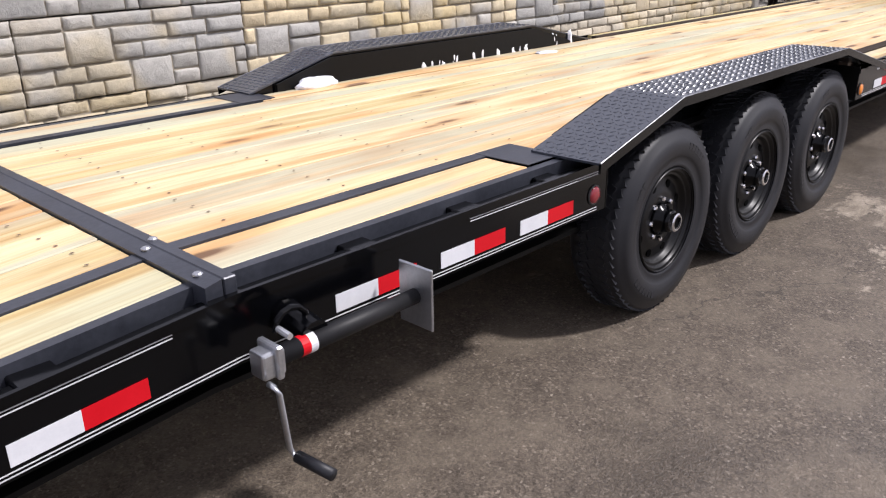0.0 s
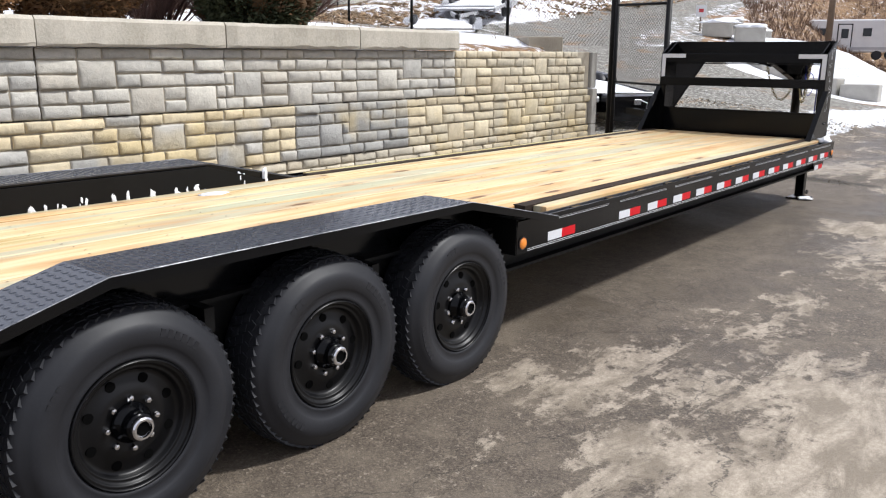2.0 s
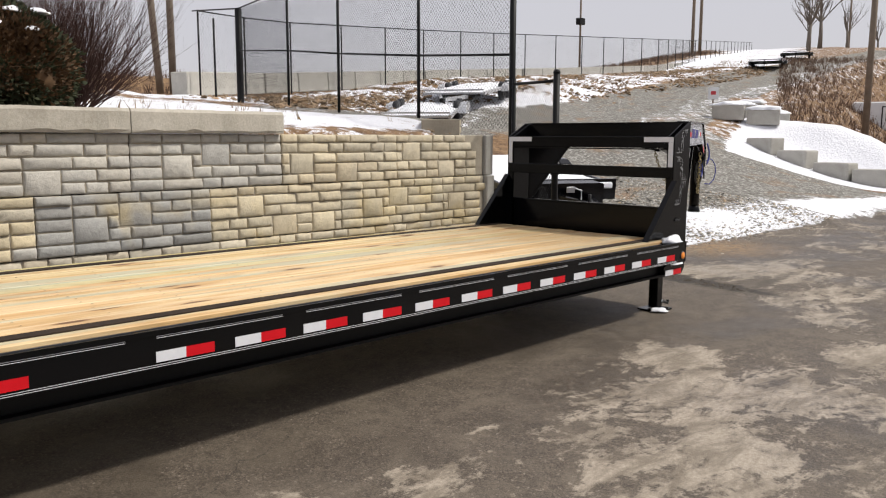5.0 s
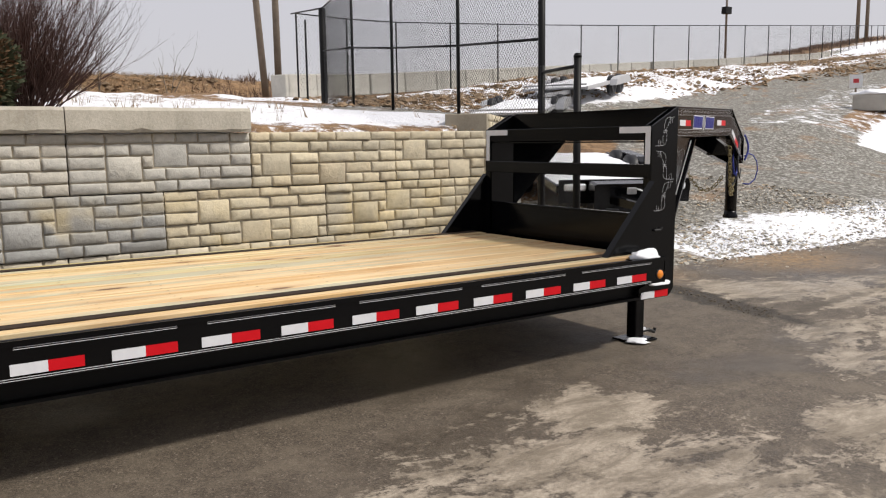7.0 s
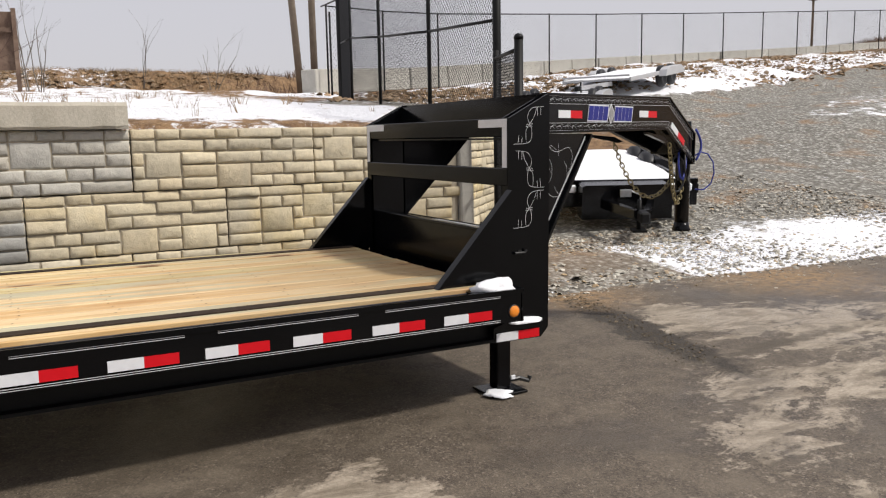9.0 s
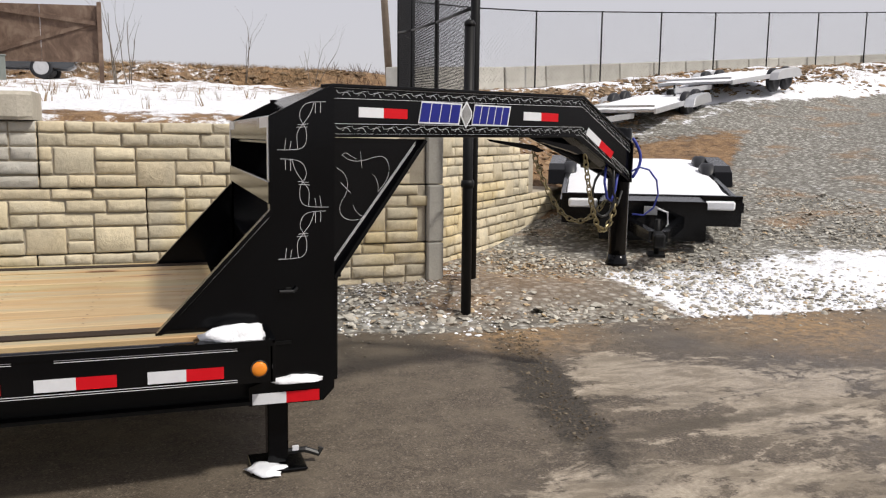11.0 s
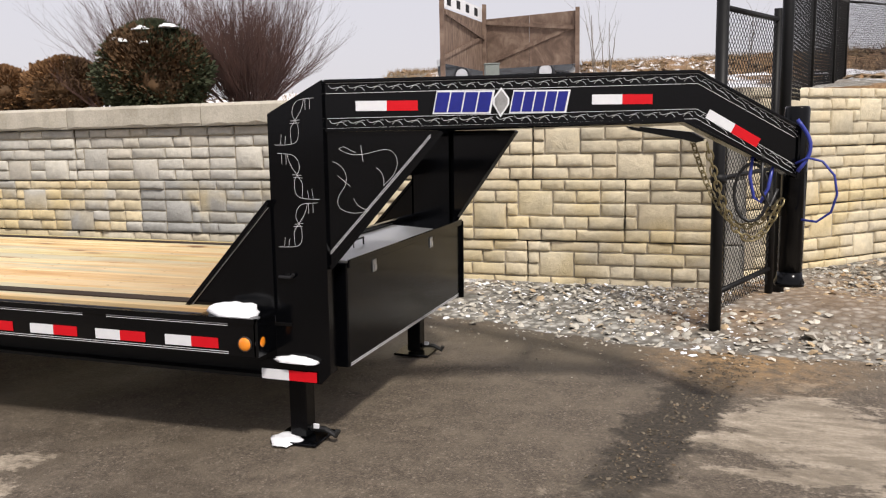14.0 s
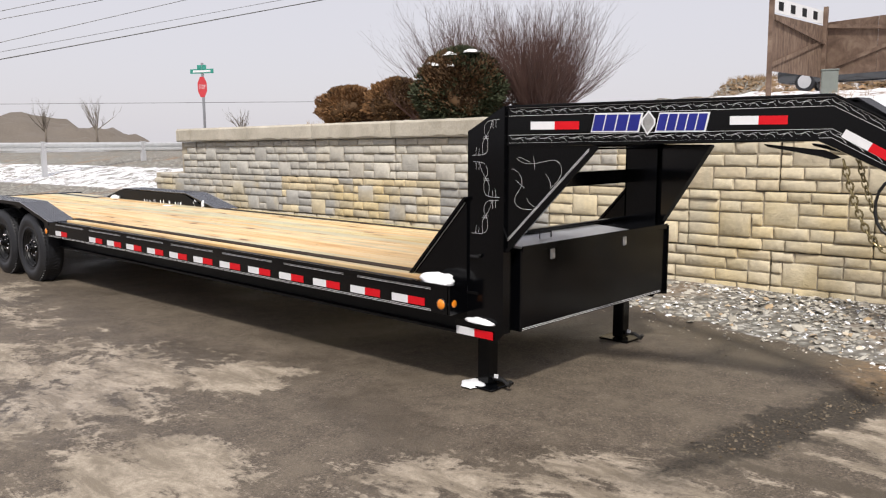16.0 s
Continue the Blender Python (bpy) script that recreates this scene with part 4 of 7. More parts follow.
# countersunk screws where the boards cross the frame
vs, fs = [], []
k = TAIL + 0.1
while k < 8.4:
    if abs(k - DROP) > 0.12:
        for y0, y1 in rows:
            for yy in (y0 + 0.04 + br.uniform(-0.008, 0.008), y1 - 0.04 + br.uniform(-0.008, 0.008)):
                xx, b0 = k + br.uniform(-0.02, 0.02), len(vs)
                vs.extend((xx + 0.0065 * math.cos(a * 1.0472), yy + 0.0045 * math.sin(a * 1.0472), 0.7555 + tail_z(xx)) for a in range(6))
                fs.append(tuple(range(b0, b0 + 6)))
    k += 0.41
sm_ = bpy.data.meshes.new("deck_screw")
sm_.from_pydata(vs, [], fs)
sm_.materials.append(old_wood)
so_ = new("deck_screw", sm_)
so_.parent = trailer
so_["kind"] = "stuff"

# drive-over fenders
bright_edge = surface("rubbed_paint_edge", (0.05, 0.055, 0.065), (0.5, 0.5, 0.52), 0.4, 9.0, 60, 0.1, 0.002, metal=0.4, spread=0.12)
FX = (-0.05, 0.49, 2.22, 2.97)
FZ = (0.764, 0.905, 0.905, 0.735)
F_OUT, F_IN = -0.06, 0.22


def fender_top():
    pts = list(zip(FX, FZ))
    return bm_prism(pts + [(x, z - 0.008) for x, z in pts[::-1]], "y", F_OUT, F_IN)


def fender_lip():
    pts = list(zip(FX, FZ))
    return bm_prism([(x, z - 0.0) for x, z in pts] + [(x, z - 0.035) for x, z in pts[::-1]], "y", F_OUT - 0.008, F_OUT + 0.001)


def fender_inner():
    pts = list(zip(FX, FZ))
    return bm_prism([(x, z - 0.008) for x, z in pts] + [(FX[3], 0.69), (FX[0], 0.69)], "y", F_IN - 0.008, F_IN)


def well():
    bm = bm_prism([(0.1, 0.79), (0.45, 0.885), (2.2, 0.885), (2.68, 0.75), (2.68, 0.5), (0.1, 0.5)], "y", 0.232, 0.242)
    bm_prism([(0.0, 0.562), (0.23, 0.562), (0.23, 0.79), (0.0, 0.79)], "x", 0.095, 0.105, bm)
    bm_prism([(0.0, 0.562), (0.23, 0.562), (0.23, 0.75), (0.0, 0.75)], "x", 2.675, 2.685, bm)
    return bm


def fender_edge():
    return bm_tube([(x, F_OUT - 0.006, z + 0.0005) for x, z in zip(FX, FZ)], 0.0025, n=5)


def lugs():
    """Raised lugs of the tread plate, alternate ones turned."""
    vs, fs = [], []
    s, row = 0.0, 0
    along = []
    for i in range(3):
        L = math.hypot(FX[i + 1] - FX[i], FZ[i + 1] - FZ[i])
        n = int(L / 0.028)
        for j in range(n):
            k = (j + 0.5) / n
            along.append((FX[i] + (FX[i + 1] - FX[i]) * k, FZ[i] + (FZ[i + 1] - FZ[i]) * k, math.atan2(FZ[i + 1] - FZ[i], FX[i + 1] - FX[i])))
    ny_ = 11
    for a, (x, z, tilt) in enumerate(along):
        for b in range(ny_):
            yy = F_OUT + 0.018 + (b + (0.0 if a % 2 else 0.5)) * (F_IN - F_OUT - 0.03) / ny_
            ang = radians(45 if (a + b) % 2 else -45)
            d, q = Vector((math.cos(ang), math.sin(ang), 0)) * 0.012, Vector((-math.sin(ang), math.cos(ang), 0)) * 0.0042
            base = len(vs)
            up = Vector((-math.sin(tilt), 0, math.cos(tilt))) * 0.0022
            for p in (-d, -q, d, q):
                vs.append((x + p.x * math.cos(tilt), yy + p.y, z + p.x * math.sin(tilt) + 0.0002))
            for p in (-d * 0.5, -q * 0.4, d * 0.5, q * 0.4):
                vs.append((x + p.x * math.cos(tilt) + up.x, yy + p.y, z + p.x * math.sin(tilt) + up.z))
            fs.append((base + 4, base + 5, base + 6, base + 7))
            for i in range(4):
                fs.append((base + i, base + (i + 1) % 4, base + 4 + (i + 1) % 4, base + 4 + i))
    bm = bmesh.new()
    m_ = bpy.data.meshes.new("t")
    m_.from_pydata(vs, [], fs)
    bm.from_mesh(m_)
    bpy.data.meshes.remove(m_)
    return bm


# thin bright line run along the outer top edge of each fender
both("worn_edge", fender_edge, bright_edge, "thin broken bright line along the fender's outer edge")
fn, ff = both("fender", fender_top, tread_black, "black steel tread-plate drive-over fender")
for side, maker, nm, mt in ((0, lugs, "tread_lug", tread_black), (0, fender_lip, "lip", black_paint), (0, fender_inner, "inner_skirt", black_paint), (0, well, "wheel_well", frame_black)):
    for host, far in ((fn, False), (ff, True)):
        bm = maker()
        if far:
            bmesh.ops.transform(bm, verts=bm.verts, matrix=MIRROR)
            bmesh.ops.reverse_faces(bm, faces=bm.faces)
        o = part(nm, bm, mt, host)
        if nm == "tread_lug":
            o["kind"] = "stuff"
# snow clinging along the far fender's foot
sr = random.Random(11)


def snow_lump(parent, x, y, z, sx, sy, sz, name="snow_patch", seed=0):
    bm = bmesh.new()
    bmesh.ops.create_icosphere(bm, subdivisions=3, radius=1)
    for v in bm.verts:
        n = noise.fractal(v.co * 1.6 + Vector((seed * 3.1, seed, 0)), 0.8, 2.0, 4)
        v.co = v.co * (1 + 0.38 * n)
        v.co.z = max(v.co.z, -0.05)
        v.co = Vector((v.co.x * sx + x, v.co.y * sy + y, v.co.z * sz + z))
    return part(name, bm, snow, parent, "small patch of crusted white snow", True)


# wheels
rim_black = surface("rim_black", (0.002, 0.002, 0.0025), (0.005, 0.005, 0.0055), 0.36, 3.0, 40, 0.05, 0.002, spec=0.28)
hole_shade = surface("hole_dark", (0.001, 0.001, 0.001), (0.002, 0.002, 0.002), 0.8, 3.0, 40, 0.0, spec=0.05)


def tyre_profile():
    return [(0.205, 0.035), (0.218, 0.014), (0.228, 0.006), (0.233, 0.009), (0.262, 0.0), (0.267, -0.004), (0.305, -0.006), (0.332, -0.002), (0.336, 0.003), (0.362, 0.012), (0.378, 0.028), (0.3865, 0.05),
            (0.388, 0.12), (0.3865, 0.19), (0.378, 0.212), (0.362, 0.228), (0.34, 0.24), (0.3, 0.244), (0.24, 0.238), (0.205, 0.205)]


def make_wheel():
    e = new("wheel")
    e.parent = trailer
    tyre = part("tyre", bm_lathe(tyre_profile(), n=72, closed=True), rubber, e, "black ribbed rubber tyre", True)
    # shoulder blocks and tread ribs
    tb = bmesh.new()
    for k in range(60):
        a = k * 2 * math.pi / 60
        for yy, wid, lean in ((0.045, 0.022, 0.5), (0.079, 0.032, -0.4), (0.12, 0.032, 0.3), (0.161, 0.032, 0.4), (0.195, 0.022, -0.5)):
            r0 = 0.3865 if 0.05 < yy < 0.19 else 0.3825
            own = bm_box(-0.015, 0.015, yy - wid / 2, yy + wid / 2, r0 - 0.012, r0 + 0.0025)
            moved(own, Matrix.Rotation(lean, 4, "Z"))
            moved(own, Matrix.Rotation(a + yy * 3, 4, "Y"))
            join(own, tb)
    part("tread", tb, rubber, tyre)["kind"] = "stuff"
    # moulded lettering stays as plain raised bars
    lb = bmesh.new()
    for a0, cnt in ((200, 7), (20, 6), (300, 3)):
        for i in range(cnt):
            own = bm_box(-0.008, 0.008, -0.0065, -0.002, 0.292, 0.318)
            moved(own, Matrix.Rotation(radians(a0 + i * 5.2), 4, "Y"))
            join(own, lb)
    part("moulded_mark", lb, rubber, tyre)["kind"] = "stuff"
    rim = part("rim", bm_lathe([(0.212, 0.006), (0.217, 0.01), (0.216, 0.016), (0.208, 0.019), (0.204, 0.017), (0.199, 0.02), (0.197, 0.03), (0.189, 0.033), (0.186, 0.031), (0.182, 0.035), (0.178, 0.05), (0.168, 0.058), (0.16, 0.056), (0.126, 0.05), (0.116, 0.044), (0.09, 0.043), (0.066, 0.05), (0.02, 0.05)], n=48, front=False), rim_black, e, "gloss black steel rim with round holes", True)
    # black discs on the closed rim paint in the dark of its holes
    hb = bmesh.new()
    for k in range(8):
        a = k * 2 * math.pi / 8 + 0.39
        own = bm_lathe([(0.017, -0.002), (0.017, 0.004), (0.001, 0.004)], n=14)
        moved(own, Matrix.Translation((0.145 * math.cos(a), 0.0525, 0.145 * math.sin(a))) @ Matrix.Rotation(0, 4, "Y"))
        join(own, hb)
    part("rim_hole", hb, hole_shade, rim)["kind"] = "stuff"
    hub = part("hub", bm_lathe([(0.068, 0.06), (0.066, 0.035), (0.05, 0.028), (0.046, 0.0), (0.044, -0.012), (0.001, -0.012)], n=24), black_paint, e, "", True)
    part("hub_cap", bm_lathe([(0.038, -0.010), (0.038, -0.03), (0.033, -0.034), (0.027, -0.034), (0.026, -0.024), (0.001, -0.024)], n=24), chrome, hub, "bright chromed hub cap", False)
    # black disc paints in the shade inside the cap's hollow
    part("cap_centre", bm_lathe([(0.024, -0.02), (0.024, -0.0265), (0.001, -0.0265)], n=20), hole_shade, hub)
    nb = part("lug_nut", moved(bm_lathe([(0.012, 0.06), (0.012, 0.036), (0.009, 0.03), (0.001, 0.028)], n=6), Matrix.Translation((0.085, 0, 0))), chrome, hub)
    for k in range(1, 8):
        twin(nb, hub, Matrix.Rotation(k * math.pi / 4, 4, "Y"))
    return e


w0 = make_wheel()
HUBX = (0.57, 1.415, 2.25)
spots = [pose(x, -0.012, 0.387 + 0.004, 0, 17 * i, 0) for i, x in enumerate(HUBX)] + [pose(x, W + 0.012, 0.391, 0, 25 * i, 180) for i, x in enumerate(HUBX)]
w0.matrix_basis = spots[0]
for m_ in spots[1:]:
    copy_thing(w0, m_)
for x in HUBX:
    part("axle", bm_tube([(x, 0.05, 0.39), (x, W - 0.05, 0.39)], 0.045, n=12), frame_black, trailer)
both("spring_hanger", lambda: bm_prism([(0.2, 0.46), (0.0, 0.62), (2.8, 0.62), (2.6, 0.46), (2.1, 0.5), (1.85, 0.44), (1.6, 0.5), (1.2, 0.5), (0.95, 0.44), (0.7, 0.5)], "y", 0.3, 0.36), frame_black)

# side lamps
def lamp(x, y, z, lens, label, yaw=0):
    e = new("marker_lamp")
    e.parent = trailer
    e.matrix_basis = pose(x, y, z, 0, 0, yaw)
    part("grommet", bm_lathe([(0.036, 0.0), (0.036, -0.004), (0.031, -0.006), (0.03, 0.0)], n=24, closed=True), hose_black, e, "", True)
    part("lens", bm_lathe([(0.031, 0.0), (0.031, -0.006), (0.026, -0.011), (0.012, -0.014), (0.001, -0.0145)], n=24), lens, e, label, True)


lamp(0.02, 0.0, 0.628, red_lens, "round red lens")
lamp(2.735, 0.0, 0.618, amber, "round amber lens")
lamp(8.535, 0.0, 0.62, amber, "round amber lens")
lamp(8.588, 0.035, 0.625, amber, "round amber lens", 85)

# ---------- gooseneck ----------
rear_parts = {o.name for o in trailer.children}
FRONT = Matrix.Translation((0.588, 0, 0.64)) @ Matrix.Diagonal((1, 1, 1.03, 1)) @ Matrix.Translation((0, 0, -0.64))
RX0, RX1 = 8.015, 8.285
RY = 0.155


def riser():
    bm = bm_prism([(RX0, 0.56), (RX0, 1.60), (RX1, 1.735), (RX1, 0.47), (RX1 - 0.05, 0.42), (7.92, 0.42), (7.92, 0.5), (RX0, 0.53)], "y", RY, RY + 0.012)
    bm_prism([(RX0, 0.56), (RX0 + 0.012, 0.56), (RX0 + 0.012, 1.60), (RX0, 1.60)], "y", RY + 0.012, RY + 0.07, bm)
    bm_prism([(RX1 - 0.012, 0.47), (RX1, 0.47), (RX1, 1.73), (RX1 - 0.012, 1.73)], "y", RY + 0.012, RY + 0.07, bm)
    bm_prism([(RX0, 0.56), (RX0, 1.6), (RX1, 1.735), (RX1, 0.47), (RX0, 0.47)], "y", RY + 0.06, RY + 0.07, bm)
    return bm


both("neck_riser", riser, black_paint)
both("deck_gusset", lambda: bm_prism([(7.55, 0.72), (8.02, 0.72), (8.02, 1.222)], "y", 0.14, 0.1545), black_paint)
both("gusset_flange", lambda: bm_prism([(7.535, 0.725), (7.55, 0.715), (8.024, 1.22), (8.014, 1.232)], "y", 0.118, 0.17), black_paint)
both("rail_end", lambda: bm_box(7.99, 8.012, 0.0, 0.16, 0.562, 0.735, 0.003), black_paint)
both("ledge", lambda: bm_box(7.7, 8.015, 0.0, 0.16, 0.722, 0.734), black_paint)
# header across the risers
part("header", bm_box(RX0, RX0 + 0.03, RY + 0.004, W - RY - 0.004, 1.505, 1.603, 0.003), black_paint, trailer)
part("header_front", bm_box(RX1 - 0.015, RX1 - 0.003, RY + 0.07, W - RY - 0.07, 1.505, 1.733), black_paint, trailer)
part("header_floor", bm_box(RX0 + 0.031, RX1 - 0.016, RY + 0.07, W - RY - 0.07, 1.49, 1.5), black_paint, trailer)
part("middle_bar", bm_box(RX0 - 0.004, RX0 + 0.06, RY + 0.006, W - RY - 0.006, 1.25, 1.342, 0.004), black_paint, trailer)
part("bulkhead", bm_box(RX0 + 0.02, RX0 + 0.032, RY + 0.07, W - RY - 0.07, 0.74, 0.995, 0.002), black_paint, trailer)
part("bulkhead_lip", bm_box(RX0 + 0.01, RX0 + 0.05, RY + 0.07, W - RY - 0.07, 0.985, 1.002, 0.003), black_paint, trailer)
for y0, y1 in ((RY + 0.012, RY + 0.30), (W - RY - 0.30, W - RY - 0.012)):
    part("reflective_tape", bm_box(RX0 - 0.003, RX0 - 0.001, y0, y1, 1.555, 1.598), tape_white, trailer, "white reflective tape")
for y0 in (RY + 0.012, W - RY - 0.057):
    part("reflective_tape", bm_box(RX0 - 0.003, RX0 - 0.001, y0, y0 + 0.045, 1.345, 1.5545), tape_white, trailer, "white reflective tape")

# neck beams: local frame s along the beam, n inwards
NA = math.atan(0.405)
NECK = Matrix.Translation((RX1, RY + 0.02, 0)) @ Matrix.Rotation(NA, 4, "Z")
BEND, TIP = 1.65, 2.12
TOPZ, BOTZ = (1.737, 1.767, 1.525), (1.52, 1.545, 1.295)


def neck_line(s, zs):
    return float(np.interp(s, (0, BEND, TIP), zs))


def neck(bm):
    return moved(bm, NECK)


def beam_web():
    pts = [(0, TOPZ[0]), (BEND, TOPZ[1]), (TIP, TOPZ[2]), (TIP, BOTZ[2]), (BEND - 0.06, BOTZ[1]), (0, BOTZ[0])]
    return neck(bm_prism(pts, "y", 0.012, 0.02))


def beam_flange(zs, d, bend):
    def make():
        pts = [(0, zs[0]), (bend, zs[1]), (TIP, zs[2])]
        return neck(bm_prism(pts + [(s, z + d) for s, z in pts[::-1]], "y", 0.0, 0.1, bevel=0.002))
    return make


both("neck_beam", beam_web, black_paint)
both("top_flange", beam_flange(TOPZ, -0.014, BEND), black_paint)
both("bottom_flange", beam_flange(BOTZ, 0.014, BEND - 0.06), black_paint)
both("neck_end_plate", lambda: neck(bm_prism([(TIP, TOPZ[2]), (TIP + 0.012, TOPZ[2]), (TIP + 0.012, BOTZ[2]), (TIP, BOTZ[2])], "y", 0.0, 0.1)), black_paint)
both("neck_gusset", lambda: neck(bm_prism([(0.0, 1.52), (0.5, 1.52), (0.0, 0.946)], "y", 0.02, 0.03)), black_paint)
both("neck_gusset_flange", lambda: neck(bm_prism([(0.0, 0.946), (0.5, 1.52), (0.515, 1.51), (0.012, 0.931)], "y", -0.005, 0.035)), black_paint)
for zc in (0.012, 0.022):
    part("pinstripe", neck(bm_prism([(0.0, 0.976 + zc), (0.0, 0.9795 + zc), (0.46, 1.4785 + 0.026 + zc - 0.02), (0.46, 1.475 + 0.026 + zc - 0.02)], "y", 0.0175, 0.0195)), pin_white, trailer, "thin white pinstripe")
    part("pinstripe", bm_prism([(7.575, 0.728 + zc * 0.8), (7.575, 0.7315 + zc * 0.8), (8.01, 1.1915 + zc * 0.8), (8.01, 1.188 + zc * 0.8)], "y", 0.1375, 0.1395), pin_white, trailer, "thin white pinstripe")

# coupler
part("coupler_plate", bm_prism([(10.05, C - 0.15), (10.19, C - 0.09), (10.19, C + 0.09), (10.05, C + 0.15)], "z", 1.37, 1.53, bevel=0.006), black_paint, trailer)
part("coupler_tube", moved(bm_lathe([(0.056, 0.8), (0.056, 1.6), (0.05, 1.61), (0.001, 1.61)], n=24), pose(10.25, C, 0, 90, 0, 0) @ Matrix.Diagonal((1, 1, -1, 1))), black_paint, trailer, "", True)
part("coupler_foot", moved(bm_lathe([(0.001, 0.795), (0.068, 0.795), (0.07, 0.81), (0.06, 0.83), (0.056, 0.86)], n=24), pose(10.25, C, 0, 90, 0, 0) @ Matrix.Diagonal((1, 1, -1, 1))), black_paint, trailer, "", True)
part("neck_brace", bm_box(9.55, 9.63, 0.73, W - 0.73, 1.55, 1.65, 0.004), black_paint, trailer)
both("chain_bracket", lambda: neck(bm_prism([(1.34, 1.53), (1.63, 1.5), (1.7, 1.465), (1.66, 1.455), (1.6, 1.47), (1.36, 1.515)], "y", 0.03, 0.06)), black_paint)

# tool box
tb_x0, tb_x1 = 7.99, 8.325
box_ob = part("toolbox", bm_box(tb_x0 + 0.06, tb_x1, RY + 0.115, W - RY - 0.005, 0.47, 0.945, 0.006), black_paint, trailer, "gloss black steel toolbox between the risers")
part("toolbox_side", bm_prism([(tb_x1 - 0.3, 0.42), (tb_x1 + 0.02, 0.455), (tb_x1 + 0.02, 0.95), (tb_x1 - 0.3, 0.97)], "y", W - RY - 0.003, W - RY + 0.007), black_paint, box_ob)
part("lid", bm_prism([(tb_x0 + 0.06, 0.975), (tb_x1 + 0.002, 0.957), (tb_x1 + 0.002, 0.947), (tb_x0 + 0.06, 0.947)], "y", RY + 0.118, C + 0.42), alloy, box_ob, "dull grey metal toolbox lid")
part("lid", bm_prism([(tb_x0 + 0.06, 0.975), (tb_x1 + 0.002, 0.957), (tb_x1 + 0.002, 0.947), (tb_x0 + 0.06, 0.947)], "y", C + 0.424, W - RY - 0.034), black_paint, box_ob)
part("lid_edge", bm_box(tb_x1 + 0.003, tb_x1 + 0.014, RY + 0.116, W - RY - 0.006, 0.925, 0.962, 0.002), black_paint, box_ob)
part("lid_handle", bm_tube([(8.2, 0.62, 0.96), (8.2, 0.62, 1.0), (8.2, 0.74, 1.0), (8.2, 0.74, 0.96)], 0.005), hose_black, box_ob)
for yy in (0.578, 1.421):
    lt = part("latch", bm_box(tb_x1 + 0.0, tb_x1 + 0.006, yy - 0.022, yy + 0.022, 0.86, 0.92, 0.002), steel, box_ob, "zinc paddle latch")
    part("paddle", bm_prism([(yy - 0.012, 0.87), (yy + 0.012, 0.87), (yy + 0.012, 0.895), (yy - 0.012, 0.895)], "x", tb_x1 + 0.006, tb_x1 + 0.012), alloy, lt)
for zc in (0.477, 0.486):
    part("pinstripe", bm_box(tb_x1 + 0.0006, tb_x1 + 0.002, RY + 0.13, W - RY - 0.06, zc, zc + 0.0035), pin_white, box_ob, "thin white pinstripe")


# spring latch on the riser
part("latch_plate", bm_box(8.075, 8.1, RY - 0.006, RY - 0.001, 0.885, 0.91, 0.002), frame_black, trailer)
part("latch_pin", bm_tube([(8.05, RY - 0.012, 0.895), (8.11, RY - 0.016, 0.895), (8.125, RY - 0.016, 0.91)], 0.008, n=8), black_matt, trailer)

# front jacks
def jack(y):
    e = new("landing_jack")
    e.parent = trailer
    part("leg", bm_box(8.01, 8.10, y - 0.045, y + 0.045, 0.10, 0.62, 0.006), black_paint, e)
    part("foot_plate", bm_box(7.935, 8.175, y - 0.11, y + 0.11, 0.082, 0.096, 0.004), black_paint, e)
    part("lock_pin", bm_tube([(8.10, y, 0.135), (8.18, y - 0.01, 0.14), (8.24, y - 0.02, 0.118), (8.25, y - 0.02, 0.145)], 0.014), hose_black, e)
    part("pin_tag", bm_box(8.12, 8.15, y - 0.02, y - 0.012, 0.14, 0.165, 0.002), tape_white, e)


jack(0.30)
jack(W - 0.30)

# spare parking jack swung up along the rear rail
dj = new("drop_leg_jack")
dj.parent = trailer
dj["label"] = "swivel trailer jack folded level with grey crank head"
JX, JY, JZ = -1.375, -0.11, 0.612
part("tube", moved(bm_lathe([(0.024, 0), (0.024, 0.33), (0.0205, 0.335), (0.0205, 0.425), (0.001, 0.425)], n=20), pose(JX, JY, JZ, 0, 0, -90)), black_matt, dj, "", True)
part("gear_head", bm_box(JX - 0.06, JX + 0.0, JY - 0.027, JY + 0.027, JZ - 0.034, JZ + 0.03, 0.007, seg=2), steel, dj, "grey zinc gear head")
part("head_rib", bm_box(JX - 0.03, JX - 0.012, JY - 0.038, JY + 0.038, JZ - 0.038, JZ + 0.042, 0.004), steel, dj)
part("foot_plate", bm_prism([(JY - 0.06, JZ - 0.085), (JY + 0.06, JZ - 0.085), (JY + 0.06, JZ + 0.085), (JY - 0.06, JZ + 0.085)], "x", JX + 0.421, JX + 0.429, bevel=0.003), steel, dj, "bare steel foot plate")
part("crank", bm_tube([(JX - 0.06, JY - 0.042, JZ - 0.03), (JX - 0.06, JY - 0.062, JZ - 0.03), (JX - 0.056, JY - 0.072, JZ - 0.045), (JX - 0.045, JY - 0.075, JZ - 0.185), (JX - 0.04, JY - 0.085, JZ - 0.2), (JX - 0.02, JY - 0.16, JZ - 0.205)], 0.007, n=10), steel, dj, "bent zinc crank arm", True)
part("grip", bm_tube([(JX - 0.038, JY - 0.09, JZ - 0.201), (JX - 0.02, JY - 0.19, JZ - 0.21)], 0.014, n=14), rubber, dj, "black rubber grip", True)
part("pivot", bm_tube([(JX + 0.1, 0.0, JZ + 0.03), (JX + 0.1, JY, JZ + 0.01)], 0.04, n=16), black_paint, dj)
